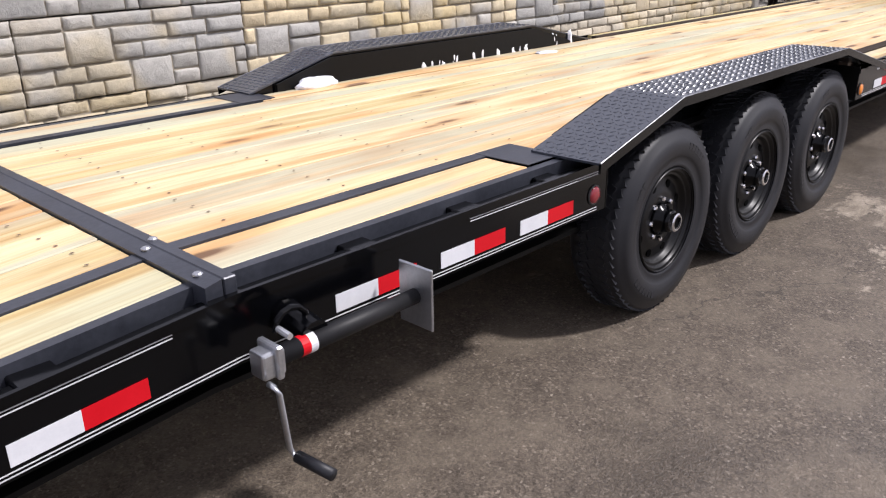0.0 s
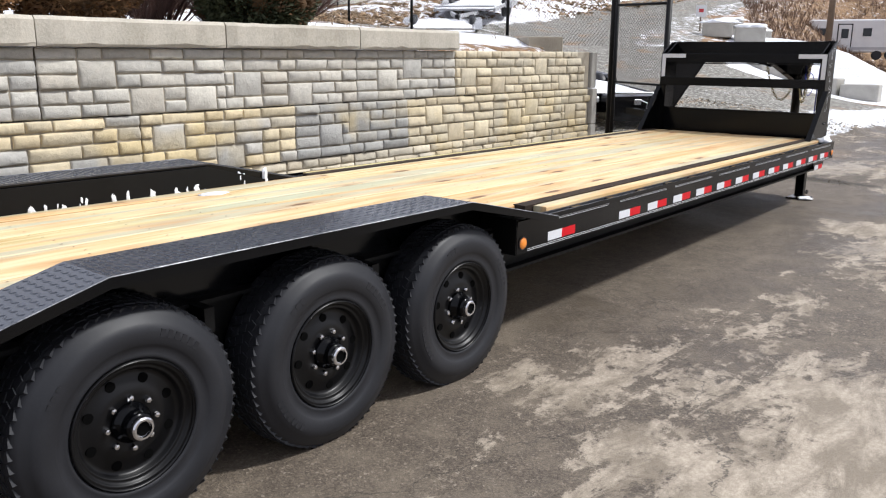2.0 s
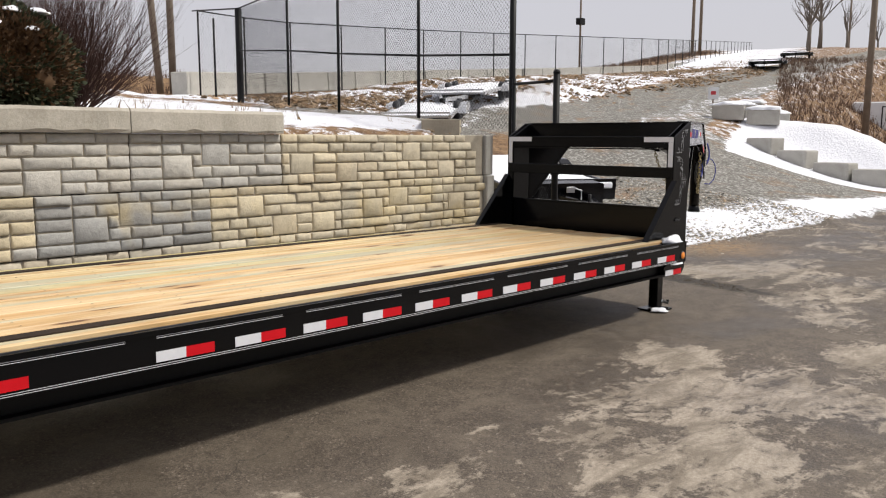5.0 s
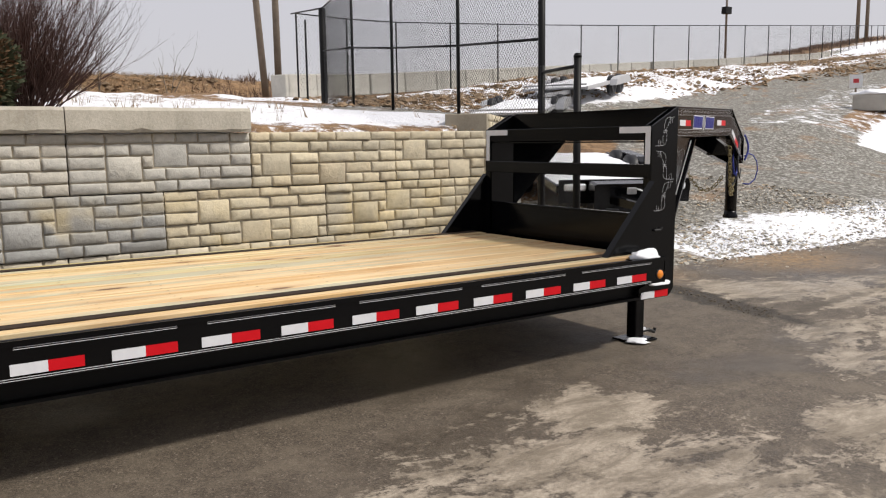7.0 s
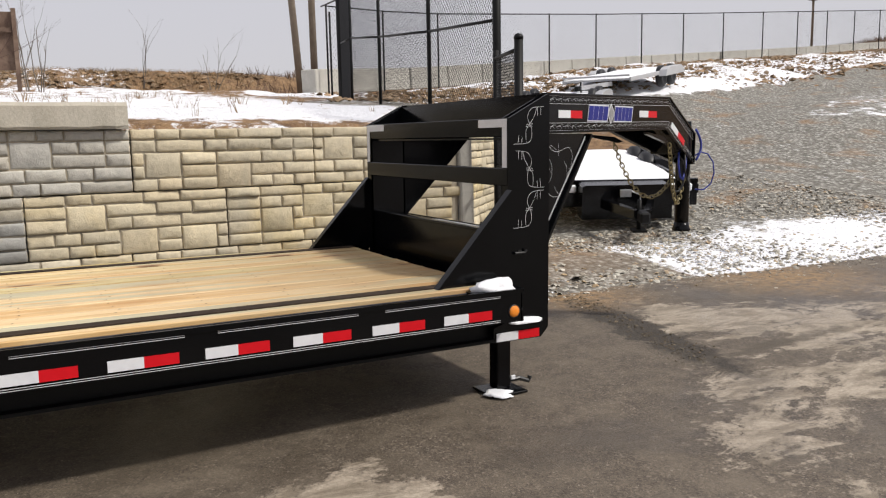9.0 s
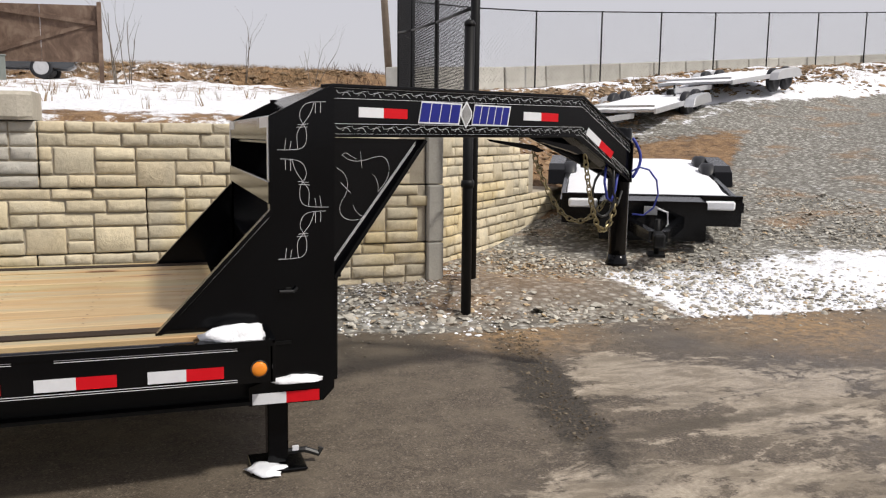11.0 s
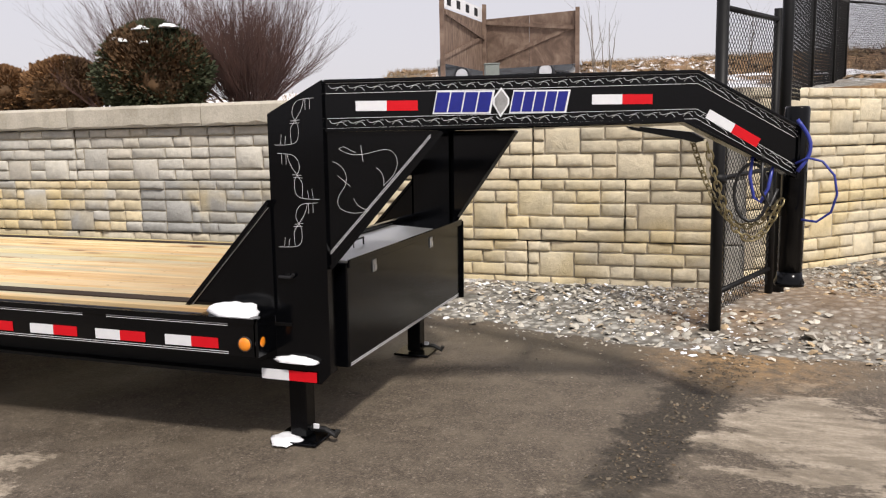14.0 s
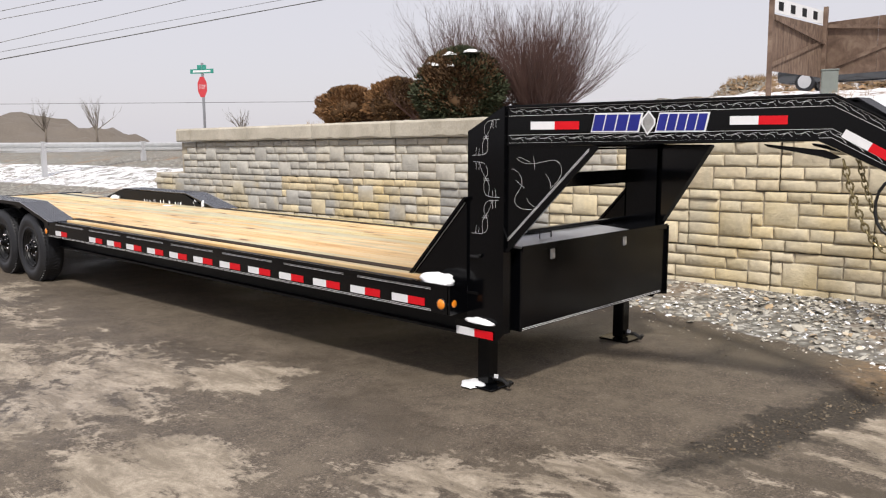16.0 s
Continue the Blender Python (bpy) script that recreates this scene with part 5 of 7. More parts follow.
part("pivot_ring", bm_tube([(JX + 0.06 + 0.045 * math.cos(a * 0.52), JY + 0.03, JZ + 0.04 + 0.045 * math.sin(a * 0.52)) for a in range(7)], 0.008), black_paint, dj)
part("pin", bm_tube([(JX + 0.02, JY - 0.02, JZ + 0.045), (JX + 0.02, JY + 0.03, JZ + 0.05)], 0.008), alloy, dj)
part("sticker", moved(bm_tube([(0.02, 0, 0), (0.042, 0, 0)], 0.0246, n=20), pose(JX + 0.03, JY, JZ)), tape_red, dj, "red and white warning sticker")
part("sticker_edge", moved(bm_tube([(0.042, 0, 0), (0.062, 0, 0)], 0.0245, n=20), pose(JX + 0.03, JY, JZ)), tape_white, dj)

# ---------- rows of writing and scrolls ----------
def lettering(body, size, m, material, name, parent, label, extrude=0.0006, shear=0.25, offset=0.0):
    cu = bpy.data.curves.new(name, "FONT")
    cu.body, cu.size, cu.extrude, cu.shear, cu.offset = body, size, extrude, shear, offset
    cu.align_x, cu.align_y = "CENTER", "CENTER"
    cu.materials.append(material)
    o = new(name, cu)
    dg = bpy.context.evaluated_depsgraph_get()
    me_ = bpy.data.meshes.new_from_object(o.evaluated_get(dg))
    bpy.data.objects.remove(o)
    ob = new(name, me_)
    ob.parent = parent
    ob.matrix_basis = m
    ob["label"] = label
    return ob


# tape on the neck
for s, ln in ((0.135, 0.27), (1.175, 0.272)):
    tape(0, 0, m=NECK @ Matrix.Translation((s, 0.0095, 1.604 + s * 0.017)), length=ln, high=0.042)
tape(0, 0, m=NECK @ Matrix.Translation((1.69, 0.0095, 1.562)) @ Matrix.Rotation(radians(28.5), 4, "Y"), length=0.272, high=0.042)
# the maker's mark: a plain blue shape with a white edge, and a grey diamond
for s0, s1 in ((0.475, 0.722), (0.812, 1.058)):
    n_l = 4 if s0 < 0.6 else 5
    step_ = (s1 - s0) / n_l
    part("decal_edge", neck(bm_prism([(s0 - 0.006, 1.59), (s1 + 0.002, 1.59), (s1 + 0.022, 1.688), (s0 + 0.014, 1.688)], "y", 0.0092, 0.0105)), tape_white, trailer, "white edge of the blue decal")
    for i in range(n_l):
        a = s0 + i * step_
        part("decal_bar", neck(bm_prism([(a + 0.0, 1.597), (a + step_ - 0.006, 1.597), (a + step_ + 0.011, 1.681), (a + 0.017, 1.681)], "y", 0.0075, 0.009)), decal_blue, trailer, "blue decal shape")
part("decal_diamond", neck(bm_prism([(0.768, 1.574), (0.807, 1.628), (0.807, 1.655), (0.772, 1.70), (0.735, 1.655), (0.735, 1.628)], "y", 0.0085, 0.0105)), tape_white, trailer, "white edge of the grey diamond decal")
part("decal_diamond", neck(bm_prism([(0.768, 1.586), (0.799, 1.63), (0.799, 1.652), (0.771, 1.688), (0.743, 1.652), (0.743, 1.63)], "y", 0.0065, 0.0083)), decal_grey, trailer, "grey diamond decal")


def flat_line(points, half, m, bm=None):
    """A painted line: a thin ribbon of the given half width through 2D points (u, v) on the plane of m (u along x, v along z)."""
    own = bmesh.new()
    P = [Vector((a, b)) for a, b in points]
    L, R = [], []
    for i, p in enumerate(P):
        d = (P[min(i + 1, len(P) - 1)] - P[max(i - 1, 0)]).normalized()
        q = Vector((-d.y, d.x)) * half
        L.append(own.verts.new((p.x + q.x, 0, p.y + q.y)))
        R.append(own.verts.new((p.x - q.x, 0, p.y - q.y)))
    for i in range(len(P) - 1):
        own.faces.new((L[i], L[i + 1], R[i + 1], R[i]))
    moved(own, m)
    return join(own, bm)


def bez(p0, p1, p2, p3, n=12):
    return [tuple((1 - t) ** 3 * p0[k] + 3 * (1 - t) ** 2 * t * p1[k] + 3 * (1 - t) * t * t * p2[k] + t ** 3 * p3[k] for k in (0, 1)) for t in [i / n for i in range(n + 1)]]


def flowing(pts, n=6):
    """A smooth line through 2D points."""
    P = [pts[0]] + list(pts) + [pts[-1]]
    out = []
    for i in range(1, len(P) - 2):
        for k in range(n):
            h = k / n
            out.append(tuple(0.5 * (2 * P[i][c] + (P[i + 1][c] - P[i - 1][c]) * h + (2 * P[i - 1][c] - 5 * P[i][c] + 4 * P[i + 1][c] - P[i + 2][c]) * h * h + (3 * P[i][c] - P[i - 1][c] - 3 * P[i + 1][c] + P[i + 2][c]) * h ** 3) for c in (0, 1)))
    return out + [pts[-1]]


def scroll(top, mirrored):
    """A flourish of two crossing strands with combs of short strokes; u runs 0 to 1 across the riser, v is metres below its top."""
    strands = (((0.86, 0.0), (0.56, 0.01), (0.46, 0.06), (0.56, 0.12), (0.5, 0.185), (0.12, 0.195)), ((0.68, 0.004), (0.62, 0.05), (0.5, 0.095), (0.42, 0.13), (0.43, 0.19)))
    combs = (((0.7, 0.004), (0.7, 0.048)), ((0.78, 0.004), (0.78, 0.044)), ((0.43, 0.094), (0.59, 0.09)), ((0.41, 0.104), (0.58, 0.102)), ((0.23, 0.192), (0.25, 0.15)), ((0.31, 0.19), (0.33, 0.158)))
    lines = [flowing(q) for q in strands] + [list(q) for q in combs]
    return [[(RX0 + (RX1 - RX0) * ((1.02 - a) if mirrored else a), top - b) for a, b in ln] for ln in lines]


bm = bmesh.new()
on_riser = Matrix.Translation((0, RY - 0.0012, 0))
for v0, flip in ((1.662, False), (1.432, True), (1.222, False)):
    for ln in scroll(v0, flip):
        flat_line(ln, 0.0009, on_riser, bm)
part("scroll_pinstripe", bm, pin_white, trailer, "hand-drawn white scroll pinstriping")
bm = bmesh.new()
on_gus = NECK @ Matrix.Translation((0.012, 0.0188, 0.375)) @ Matrix.Diagonal((0.74, 1, 0.75, 1))
for ln in (bez((0.06, 1.43), (0.2, 1.33), (0.35, 1.5), (0.4, 1.38)), bez((0.4, 1.38), (0.42, 1.3), (0.36, 1.26), (0.32, 1.22)), bez((0.32, 1.22), (0.33, 1.28), (0.3, 1.31), (0.28, 1.32)),
           bez((0.06, 1.43), (0.09, 1.46), (0.1, 1.43), (0.16, 1.41)), [(0.19, 1.45), (0.2, 1.36)],
           bez((0.02, 1.36), (0.1, 1.34), (0.13, 1.25), (0.06, 1.18)), bez((0.06, 1.18), (0.0, 1.08), (0.12, 1.04), (0.23, 1.08)), bez((0.23, 1.08), (0.17, 1.09), (0.15, 1.12), (0.14, 1.15)), [(0.05, 1.28), (0.12, 1.22)]):
    flat_line(ln, 0.001, on_gus, bm)
part("scroll_pinstripe", bm, pin_white, trailer, "hand-drawn white scroll pinstriping")
bm = bmesh.new()
on_beam = NECK @ Matrix.Translation((0, 0.0105, 0))
for zs, dz in ((TOPZ, -0.05), (BOTZ, 0.022)):
    for k in range(26):
        s = 0.02 + k * 0.081
        if s > 2.05:
            break
        z = neck_line(s, zs) + dz
        tz = neck_line(s + 0.075, zs) + dz
        flat_line(bez((s, z + 0.026), (s + 0.02, z - 0.012), (s + 0.045, tz + 0.045), (s + 0.075, tz), 6), 0.0008, on_beam, bm)
        flat_line(bez((s + 0.03, z + 0.004), (s + 0.045, z + 0.022), (s + 0.06, tz + 0.026), (s + 0.075, tz + 0.022), 4), 0.0007, on_beam, bm)
    for off in (-0.008, 0.034):
        flat_line([(s_, neck_line(s_, zs) + dz + off) for s_ in (0.01, BEND, TIP - 0.01)], 0.0009, on_beam, bm)
part("scroll_pinstripe", bm, pin_white, trailer, "hand-drawn white scroll pinstriping")

# the front assembly is drawn round the eight metre mark and stands ahead of it
for o in trailer.children:
    if o.name not in rear_parts and not o.name.startswith("drop_leg_jack"):
        o.matrix_basis = (Matrix.Translation((0.588, 0, 0.006)) if o.name.startswith("landing_jack") else FRONT) @ o.matrix_basis

# snow left on ledges and feet
lumps = ((8.46, 0.06, 0.734, 0.13, 0.055, 0.062), (8.71, 0.14, 0.511, 0.11, 0.02, 0.03), (8.59, 0.23, 0.096, 0.075, 0.07, 0.022),
         (0.32, W - 0.27, 0.752, 0.12, 0.045, 0.05), (2.1, W - 0.42, 0.752, 0.1, 0.05, 0.008), (-2.35, 0.95, 0.685, 0.16, 0.1, 0.008))
for i, (x, y, z, sx, sy, sz) in enumerate(lumps):
    m_ = TRAILER @ Matrix.Translation((x, y, z))
    o = snow_lump(None, 0, 0, 0, sx, sy, sz, seed=i)
    o.matrix_basis = m_
    tagged(o, "small patch of crusted white snow on the trailer", "snow")
for i in range(26):
    x = 1.15 + i * 0.058 + sr.uniform(-0.03, 0.03)
    if sr.random() < 0.3:
        continue
    o = snow_lump(None, 0, 0, 0, sr.uniform(0.012, 0.04), 0.016, sr.uniform(0.03, 0.1), seed=20 + i)
    o.matrix_basis = TRAILER @ Matrix.Translation((x, W - 0.228, 0.752))
    tagged(o, "thin splash of snow against the fender", "snow", "snow along the fender")

# safety chains
def chain(name, curve, link_r=0.017, wire=0.0045, material=brass_chain, label="yellow zinc safety chain hanging in a loop"):
    """Oval links threaded along a curve of points."""
    e = tagged(new(name), label, "chain")
    e.matrix_basis = TRAILER @ FRONT
    pts = [Vector(p) for p in curve]
    lens = [0.0]
    for a, b in zip(pts[:-1], pts[1:]):
        lens.append(lens[-1] + (b - a).length)
    pitch = link_r * 2.1
    n = int(lens[-1] / pitch)
    oval = [(math.cos(a) * link_r * 1.5, math.sin(a) * link_r * 0.9, 0) for a in [i * math.pi / 5 for i in range(10)]]
    lm = part("link", bm_tube(oval, wire, n=6, closed=True), material, e)
    first = True
    for i in range(n):
        d = (i + 0.5) * pitch
        j = max(k for k in range(len(lens)) if lens[k] <= d)
        j = min(j, len(pts) - 2)
        f = (d - lens[j]) / (lens[j + 1] - lens[j])
        p = pts[j].lerp(pts[j + 1], f)
        q = (pts[j + 1] - pts[j]).to_track_quat("X", "Z").to_matrix().to_4x4()
        m_ = Matrix.Translation(p) @ q @ Matrix.Rotation(math.pi / 2 * (i % 2) + 0.4, 4, "X")
        if first:
            lm.matrix_basis = m_
            first = False
        else:
            twin(lm, e, m_)
    return e


def sag(a, b, drop, n=16):
    a, b = Vector(a), Vector(b)
    return [tuple(a.lerp(b, i / n) - Vector((0, 0, drop * 4 * (i / n) * (1 - i / n)))) for i in range(n + 1)]


chain("safety_chain", sag((9.86, 0.84, 1.45), (10.2, 1.03, 1.2), 0.29))
chain("safety_chain", sag((9.78, W - 0.82, 1.47), (10.2, W - 1.03, 1.2), 0.27))
hose = tagged(new("brake_hose"), "blue coiled electric and breakaway cable", "cable")
hose.matrix_basis = TRAILER @ FRONT
ring = [(10.24, C - 0.13, 1.36), (10.29, C - 0.14, 1.385), (10.35, C - 0.15, 1.37), (10.4, C - 0.16, 1.31), (10.415, C - 0.16, 1.23), (10.395, C - 0.15, 1.15), (10.34, C - 0.13, 1.105), (10.28, C - 0.1, 1.11)]
part("loop", bm_tube(ring, 0.0055, n=8), blue_hose, hose, "", True)
part("loop", bm_tube([(10.06, C - 0.14, 1.4), (10.05, C - 0.15, 1.3), (10.07, C - 0.15, 1.21), (10.1, C - 0.15, 1.19), (10.13, C - 0.14, 1.25), (10.15, C - 0.13, 1.36)], 0.008, n=8), blue_hose, hose, "", True)
part("loop", bm_tube([(10.1, C - 0.16, 1.4), (10.1, C - 0.17, 1.24), (10.14, C - 0.16, 1.17), (10.17, C - 0.15, 1.25)], 0.007, n=8), hose_black, hose, "", True)
part("loop", bm_tube([(10.24 + 0.06 * math.sin(a * 0.33), C - 0.13, 1.55 - a * 0.025) for a in range(10)], 0.009, n=8), blue_hose, hose, "", True)
part("cable", bm_tube([(10.06 + 0.075 * math.cos(a * 0.42), C - 0.13, 1.23 + 0.13 * math.sin(a * 0.42)) for a in range(16)], 0.008, n=8), hose_black, hose, "black cable loop", True)
part("plug", bm_tube([(10.13, C - 0.1, 1.32), (10.13, C - 0.1, 1.18)], 0.025, n=12), hose_black, hose)
part("wire", bm_tube([(8.25, RY + 0.13, 1.5), (8.24, RY + 0.14, 1.2), (8.23, RY + 0.14, 0.75)], 0.007), blue_hose, hose)

# ---------- beyond the trailer ----------
def gz(x, y):
    return float(land(np.array([x]), np.array([y]))[0])


galv_black = surface("black_fence_paint", (0.004, 0.004, 0.004), (0.009, 0.009, 0.01), 0.5, 4, 60, 0.1, 0.002, spec=0.2)
post_wood = surface("utility_pole_wood", (0.13, 0.1, 0.075), (0.26, 0.21, 0.16), 0.85, 3, 40, 0.3, 0.006)
twig_red = surface("red_brown_twigs", (0.035, 0.016, 0.013), (0.105, 0.052, 0.04), 0.8, 4, 40, 0.0)
twig_grey = surface("grey_bark", (0.1, 0.085, 0.07), (0.2, 0.17, 0.14), 0.85, 3, 40, 0.2, 0.004)
juniper = surface("juniper_foliage", (0.018, 0.03, 0.012), (0.055, 0.06, 0.026), 0.8, 3, 40, 0.0)
juniper_brown = surface("browned_foliage", (0.06, 0.035, 0.018), (0.14, 0.075, 0.03), 0.85, 3, 40, 0.0)
hedge_mat = surface("rust_brown_foliage", (0.12, 0.06, 0.025), (0.25, 0.13, 0.05), 0.85, 3, 40, 0.0)
straw = surface("dead_grass", (0.2, 0.13, 0.07), (0.36, 0.26, 0.15), 0.9, 3, 40, 0.0)
brush_mat = surface("dead_brush", (0.09, 0.055, 0.04), (0.2, 0.13, 0.085), 0.9, 3, 40, 0.0)
slate = surface("slate_gravel", (0.16, 0.155, 0.14), (0.42, 0.41, 0.37), 0.8, 1.2, 30, 0.25, 0.004)
white_metal = surface("white_siding", (0.62, 0.63, 0.64), (0.76, 0.76, 0.77), 0.5, 2, 30, 0.1, 0.002)
dark_glass = surface("dark_glazing", (0.01, 0.012, 0.015), (0.03, 0.033, 0.04), 0.12, 2, 30, 0.0)
car_paint = surface("charcoal_car_paint", (0.02, 0.024, 0.03), (0.03, 0.035, 0.042), 0.2, 2, 30, 0.0, coat=0.8)
sign_red = surface("sign_red", (0.45, 0.03, 0.04), (0.55, 0.05, 0.06), 0.5, 5, 50, 0.0)
sign_green = surface("sign_green", (0.02, 0.2, 0.16), (0.04, 0.28, 0.22), 0.5, 5, 50, 0.0)
cabinet_grey = surface("grey_green_enamel", (0.13, 0.15, 0.14), (0.2, 0.22, 0.2), 0.55, 3, 40, 0.05, 0.002)
shed_grey = surface("shed_grey", (0.35, 0.36, 0.38), (0.5, 0.5, 0.52), 0.7, 1, 20, 0.1, 0.004)


# chain-link fence
def chain_link(a, b, z0a, z0b, h, pitch, wire, parent, name="chain_link"):
    """Diagonal wires both ways between two posts."""
    vs, fs = [], []
    a, b = Vector((*a, 0)), Vector((*b, 0))
    L = (b - a).length
    d = (b - a).normalized()
    nrm = Vector((-d.y, d.x, 0))

    def at(s, v, off):
        return a + d * s + nrm * off + Vector((0, 0, z0a + (z0b - z0a) * s / L + v))
    for sign in (1, -1):
        s = -h
        while s < L + h:
            p, q = (s, 0.0), (s + sign * h, h)
            if sign < 0:
                p, q = (s + h, 0.0), (s, h)
            # clip to the bay
            (s0, v0), (s1, v1) = p, q
            lo, hi = 0.0, 1.0
            ds = s1 - s0
            for bound, keep in ((0.0, 1), (L, -1)):
                tt = (bound - s0) / ds
                if (ds > 0) == (keep > 0):
                    lo = max(lo, tt)
                else:
                    hi = min(hi, tt)
            if hi - lo > 0.01:
                P = at(s0 + ds * lo, v0 + (v1 - v0) * lo, sign * wire * 0.5)
                Q = at(s0 + ds * hi, v0 + (v1 - v0) * hi, sign * wire * 0.5)
                w = (Q - P).normalized().cross(nrm) * wire
                base = len(vs)
                for o in (w, nrm * wire, -w, -nrm * wire):
                    vs.append(tuple(P + o))
                    vs.append(tuple(Q + o))
                for k in range(4):
                    fs.append((base + 2 * k, base + 2 * k + 1, base + (2 * k + 3) % 8, base + (2 * k + 2) % 8))
            s += pitch
    me_ = bpy.data.meshes.new(name)
    me_.from_pydata(vs, [], fs)
    me_.materials.append(galv_black)
    o = new(name, me_)
    o.parent = parent
    o["kind"] = "stuff"
    return o


fence = thing("chain_link_fence", "tall black chain-link fence on steel posts above the wall", "fence")
F_POSTS = [(13.28, 5.72, 0.15, 4.2), (13.69, 8.01, 1.69, 2.72), (14.23, 10.75, 1.84, 2.66), (14.68, 13.02, 2.04, 2.58), (16.33, 17.57, 2.42, 2.46)]
MID_Z = (2.67, 2.84, 3.1, 3.35, 3.8)
for i, (x, y, z, h) in enumerate(F_POSTS):
    r = 0.045 if i == 0 else 0.09 if i == len(F_POSTS) - 1 else 0.028
    part("post", bm_tube([(x, y, z - 0.2), (x, y, z + h)], r, n=12), galv_black, fence, "", True)
for (x0, y0, z0, h0), (x1, y1, z1, h1) in zip(F_POSTS[:-1], F_POSTS[1:]):
    part("top_rail", bm_tube([(x0, y0, z0 + h0), (x1, y1, z1 + h1)], 0.02, n=8), galv_black, fence, "", True)
    i_b = F_POSTS.index((x0, y0, z0, h0))
    part("middle_rail", bm_tube([(x0, y0, MID_Z[i_b]), (x1, y1, MID_Z[i_b + 1])], 0.018, n=8), galv_black, fence, "", True)
    zz0 = max(z0, 1.66)
    chain_link((x0, y0), (x1, y1), zz0, max(z1, 1.66), min(z0 + h0 - zz0, h1), 0.07, 0.0022, fence)
gate = thing("yard_gate", "open black chain-link gate leaf hung on a tall round post", "gate")
GP = (12.79, 4.6)
part("post", bm_tube([(*GP, -0.1), (*GP, 2.33)], 0.042, n=14), galv_black, gate, "", True)
part("post_cap", moved(bm_lathe([(0.046, 0), (0.046, 0.02), (0.03, 0.045), (0.001, 0.05)], n=14), pose(*GP, 2.33, 90)), galv_black, gate, "", True)
part("latch_collar", moved(bm_lathe([(0.05, -0.03), (0.055, 0), (0.05, 0.03)], n=14), pose(*GP, 1.1, 90)), galv_black, gate, "", True)
GB = (13.2, 5.62)
part("hinge_stile", bm_tube([(GB[0], GB[1], 0.12), (GB[0], GB[1], 2.34)], 0.03, n=12), galv_black, gate, "", True)
for zz in (0.3, 1.1, 2.24):
    part("gate_rail", bm_tube([(*GP, zz), (GB[0], GB[1], zz + 0.02)], 0.02 if zz != 1.1 else 0.016, n=8), galv_black, gate, "", True)
chain_link(GP, GB, 0.16, 0.2, 2.07, 0.055, 0.0026, gate)

# concrete barrier and far fence on the hill
barrier = thing("barrier_row", "row of pale precast concrete blocks along the bank", "barrier")
far_fence = thing("boundary_fence", "long black chain-link fence along the top of the bank", "fence")


def fence_line(s):
    """Point on the boundary line, s metres along it from its start."""
    xs, ys, zs = FENCE_X[2:9], FENCE_Y[2:9], FENCE_Z[2:9]
    acc = 0.0
    for i in range(len(xs) - 1):
        L = math.hypot(xs[i + 1] - xs[i], ys[i + 1] - ys[i])
        if s <= acc + L or i == len(xs) - 2:
            k = (s - acc) / L
            return xs[i] + (xs[i + 1] - xs[i]) * k, ys[i] + (ys[i + 1] - ys[i]) * k, zs[i] + (zs[i + 1] - zs[i]) * k, math.atan2(ys[i + 1] - ys[i], xs[i + 1] - xs[i])
        acc += L


bl = part("barrier_block", bm_box(0.01, 1.79, 0, 0.6, -0.25, 0.52, 0.03), concrete, barrier)
s = 0.0
first = True
while s < 92:
    x, y, z, a = fence_line(s)
    x2, y2, z2, _ = fence_line(s + 1.8)
    m_ = pose(x, y + 0.15, z + 0.02, 0, -math.degrees(math.atan2(z2 - z, 1.8)), math.degrees(a))
    if first:
        bl.matrix_basis = m_
        first = False
    else:
        twin(bl, barrier, m_)
    s += 1.8
fp = part("post", bm_tube([(0, 0, -0.3), (0, 0, 2.45)], 0.03, n=8), galv_black, far_fence, "", True)
s, k = 0.3, 0
prev = None
while s < 104:
    x, y, z, a = fence_line(s)
    x, y = x + 0.1, y - 0.15
    m_ = Matrix.Translation((x, y, z))
    if k == 0:
        fp.matrix_basis = m_
    else:
        twin(fp, far_fence, m_)
        part("top_rail", bm_tube([prev, (x, y, z + 2.42)], 0.022, n=6), galv_black, far_fence)
        if s < 60:
            chain_link(prev[:2], (x, y), prev[2] - 2.42, z, 2.4, 0.17, 0.0022, far_fence)
    prev = (x, y, z + 2.42)
    k += 1
    s += 3.05
# the short return that joins the boundary fence to the tall fence
jx, jy, jz, _ = fence_line(0.3)
for t_ in (0.5,):
    x, y = 16.33 + (jx - 16.33) * t_, 17.57 + (jy - 17.57) * t_
    part("post", bm_tube([(x, y, gz(x, y) - 0.3), (x, y, gz(x, y) + 2.3)], 0.03, n=8), galv_black, far_fence, "", True)
part("top_rail", bm_tube([(16.33, 17.57, 4.88), (jx, jy, jz + 2.42)], 0.022, n=6), galv_black, far_fence)

# loose precast blocks at the foot of the lane
cbl = part("precast_block", bm_box(-0.56, 0.56, -0.28, 0.28, 0, 0.55, 0.04, seg=2), concrete)
tagged(cbl, "pale precast concrete block topped with snow", "block", "blocks beside the lane")
cbl.matrix_basis = pose(30.7, 9.4, gz(30.7, 9.4) - 0.15, 0, 0, 66)
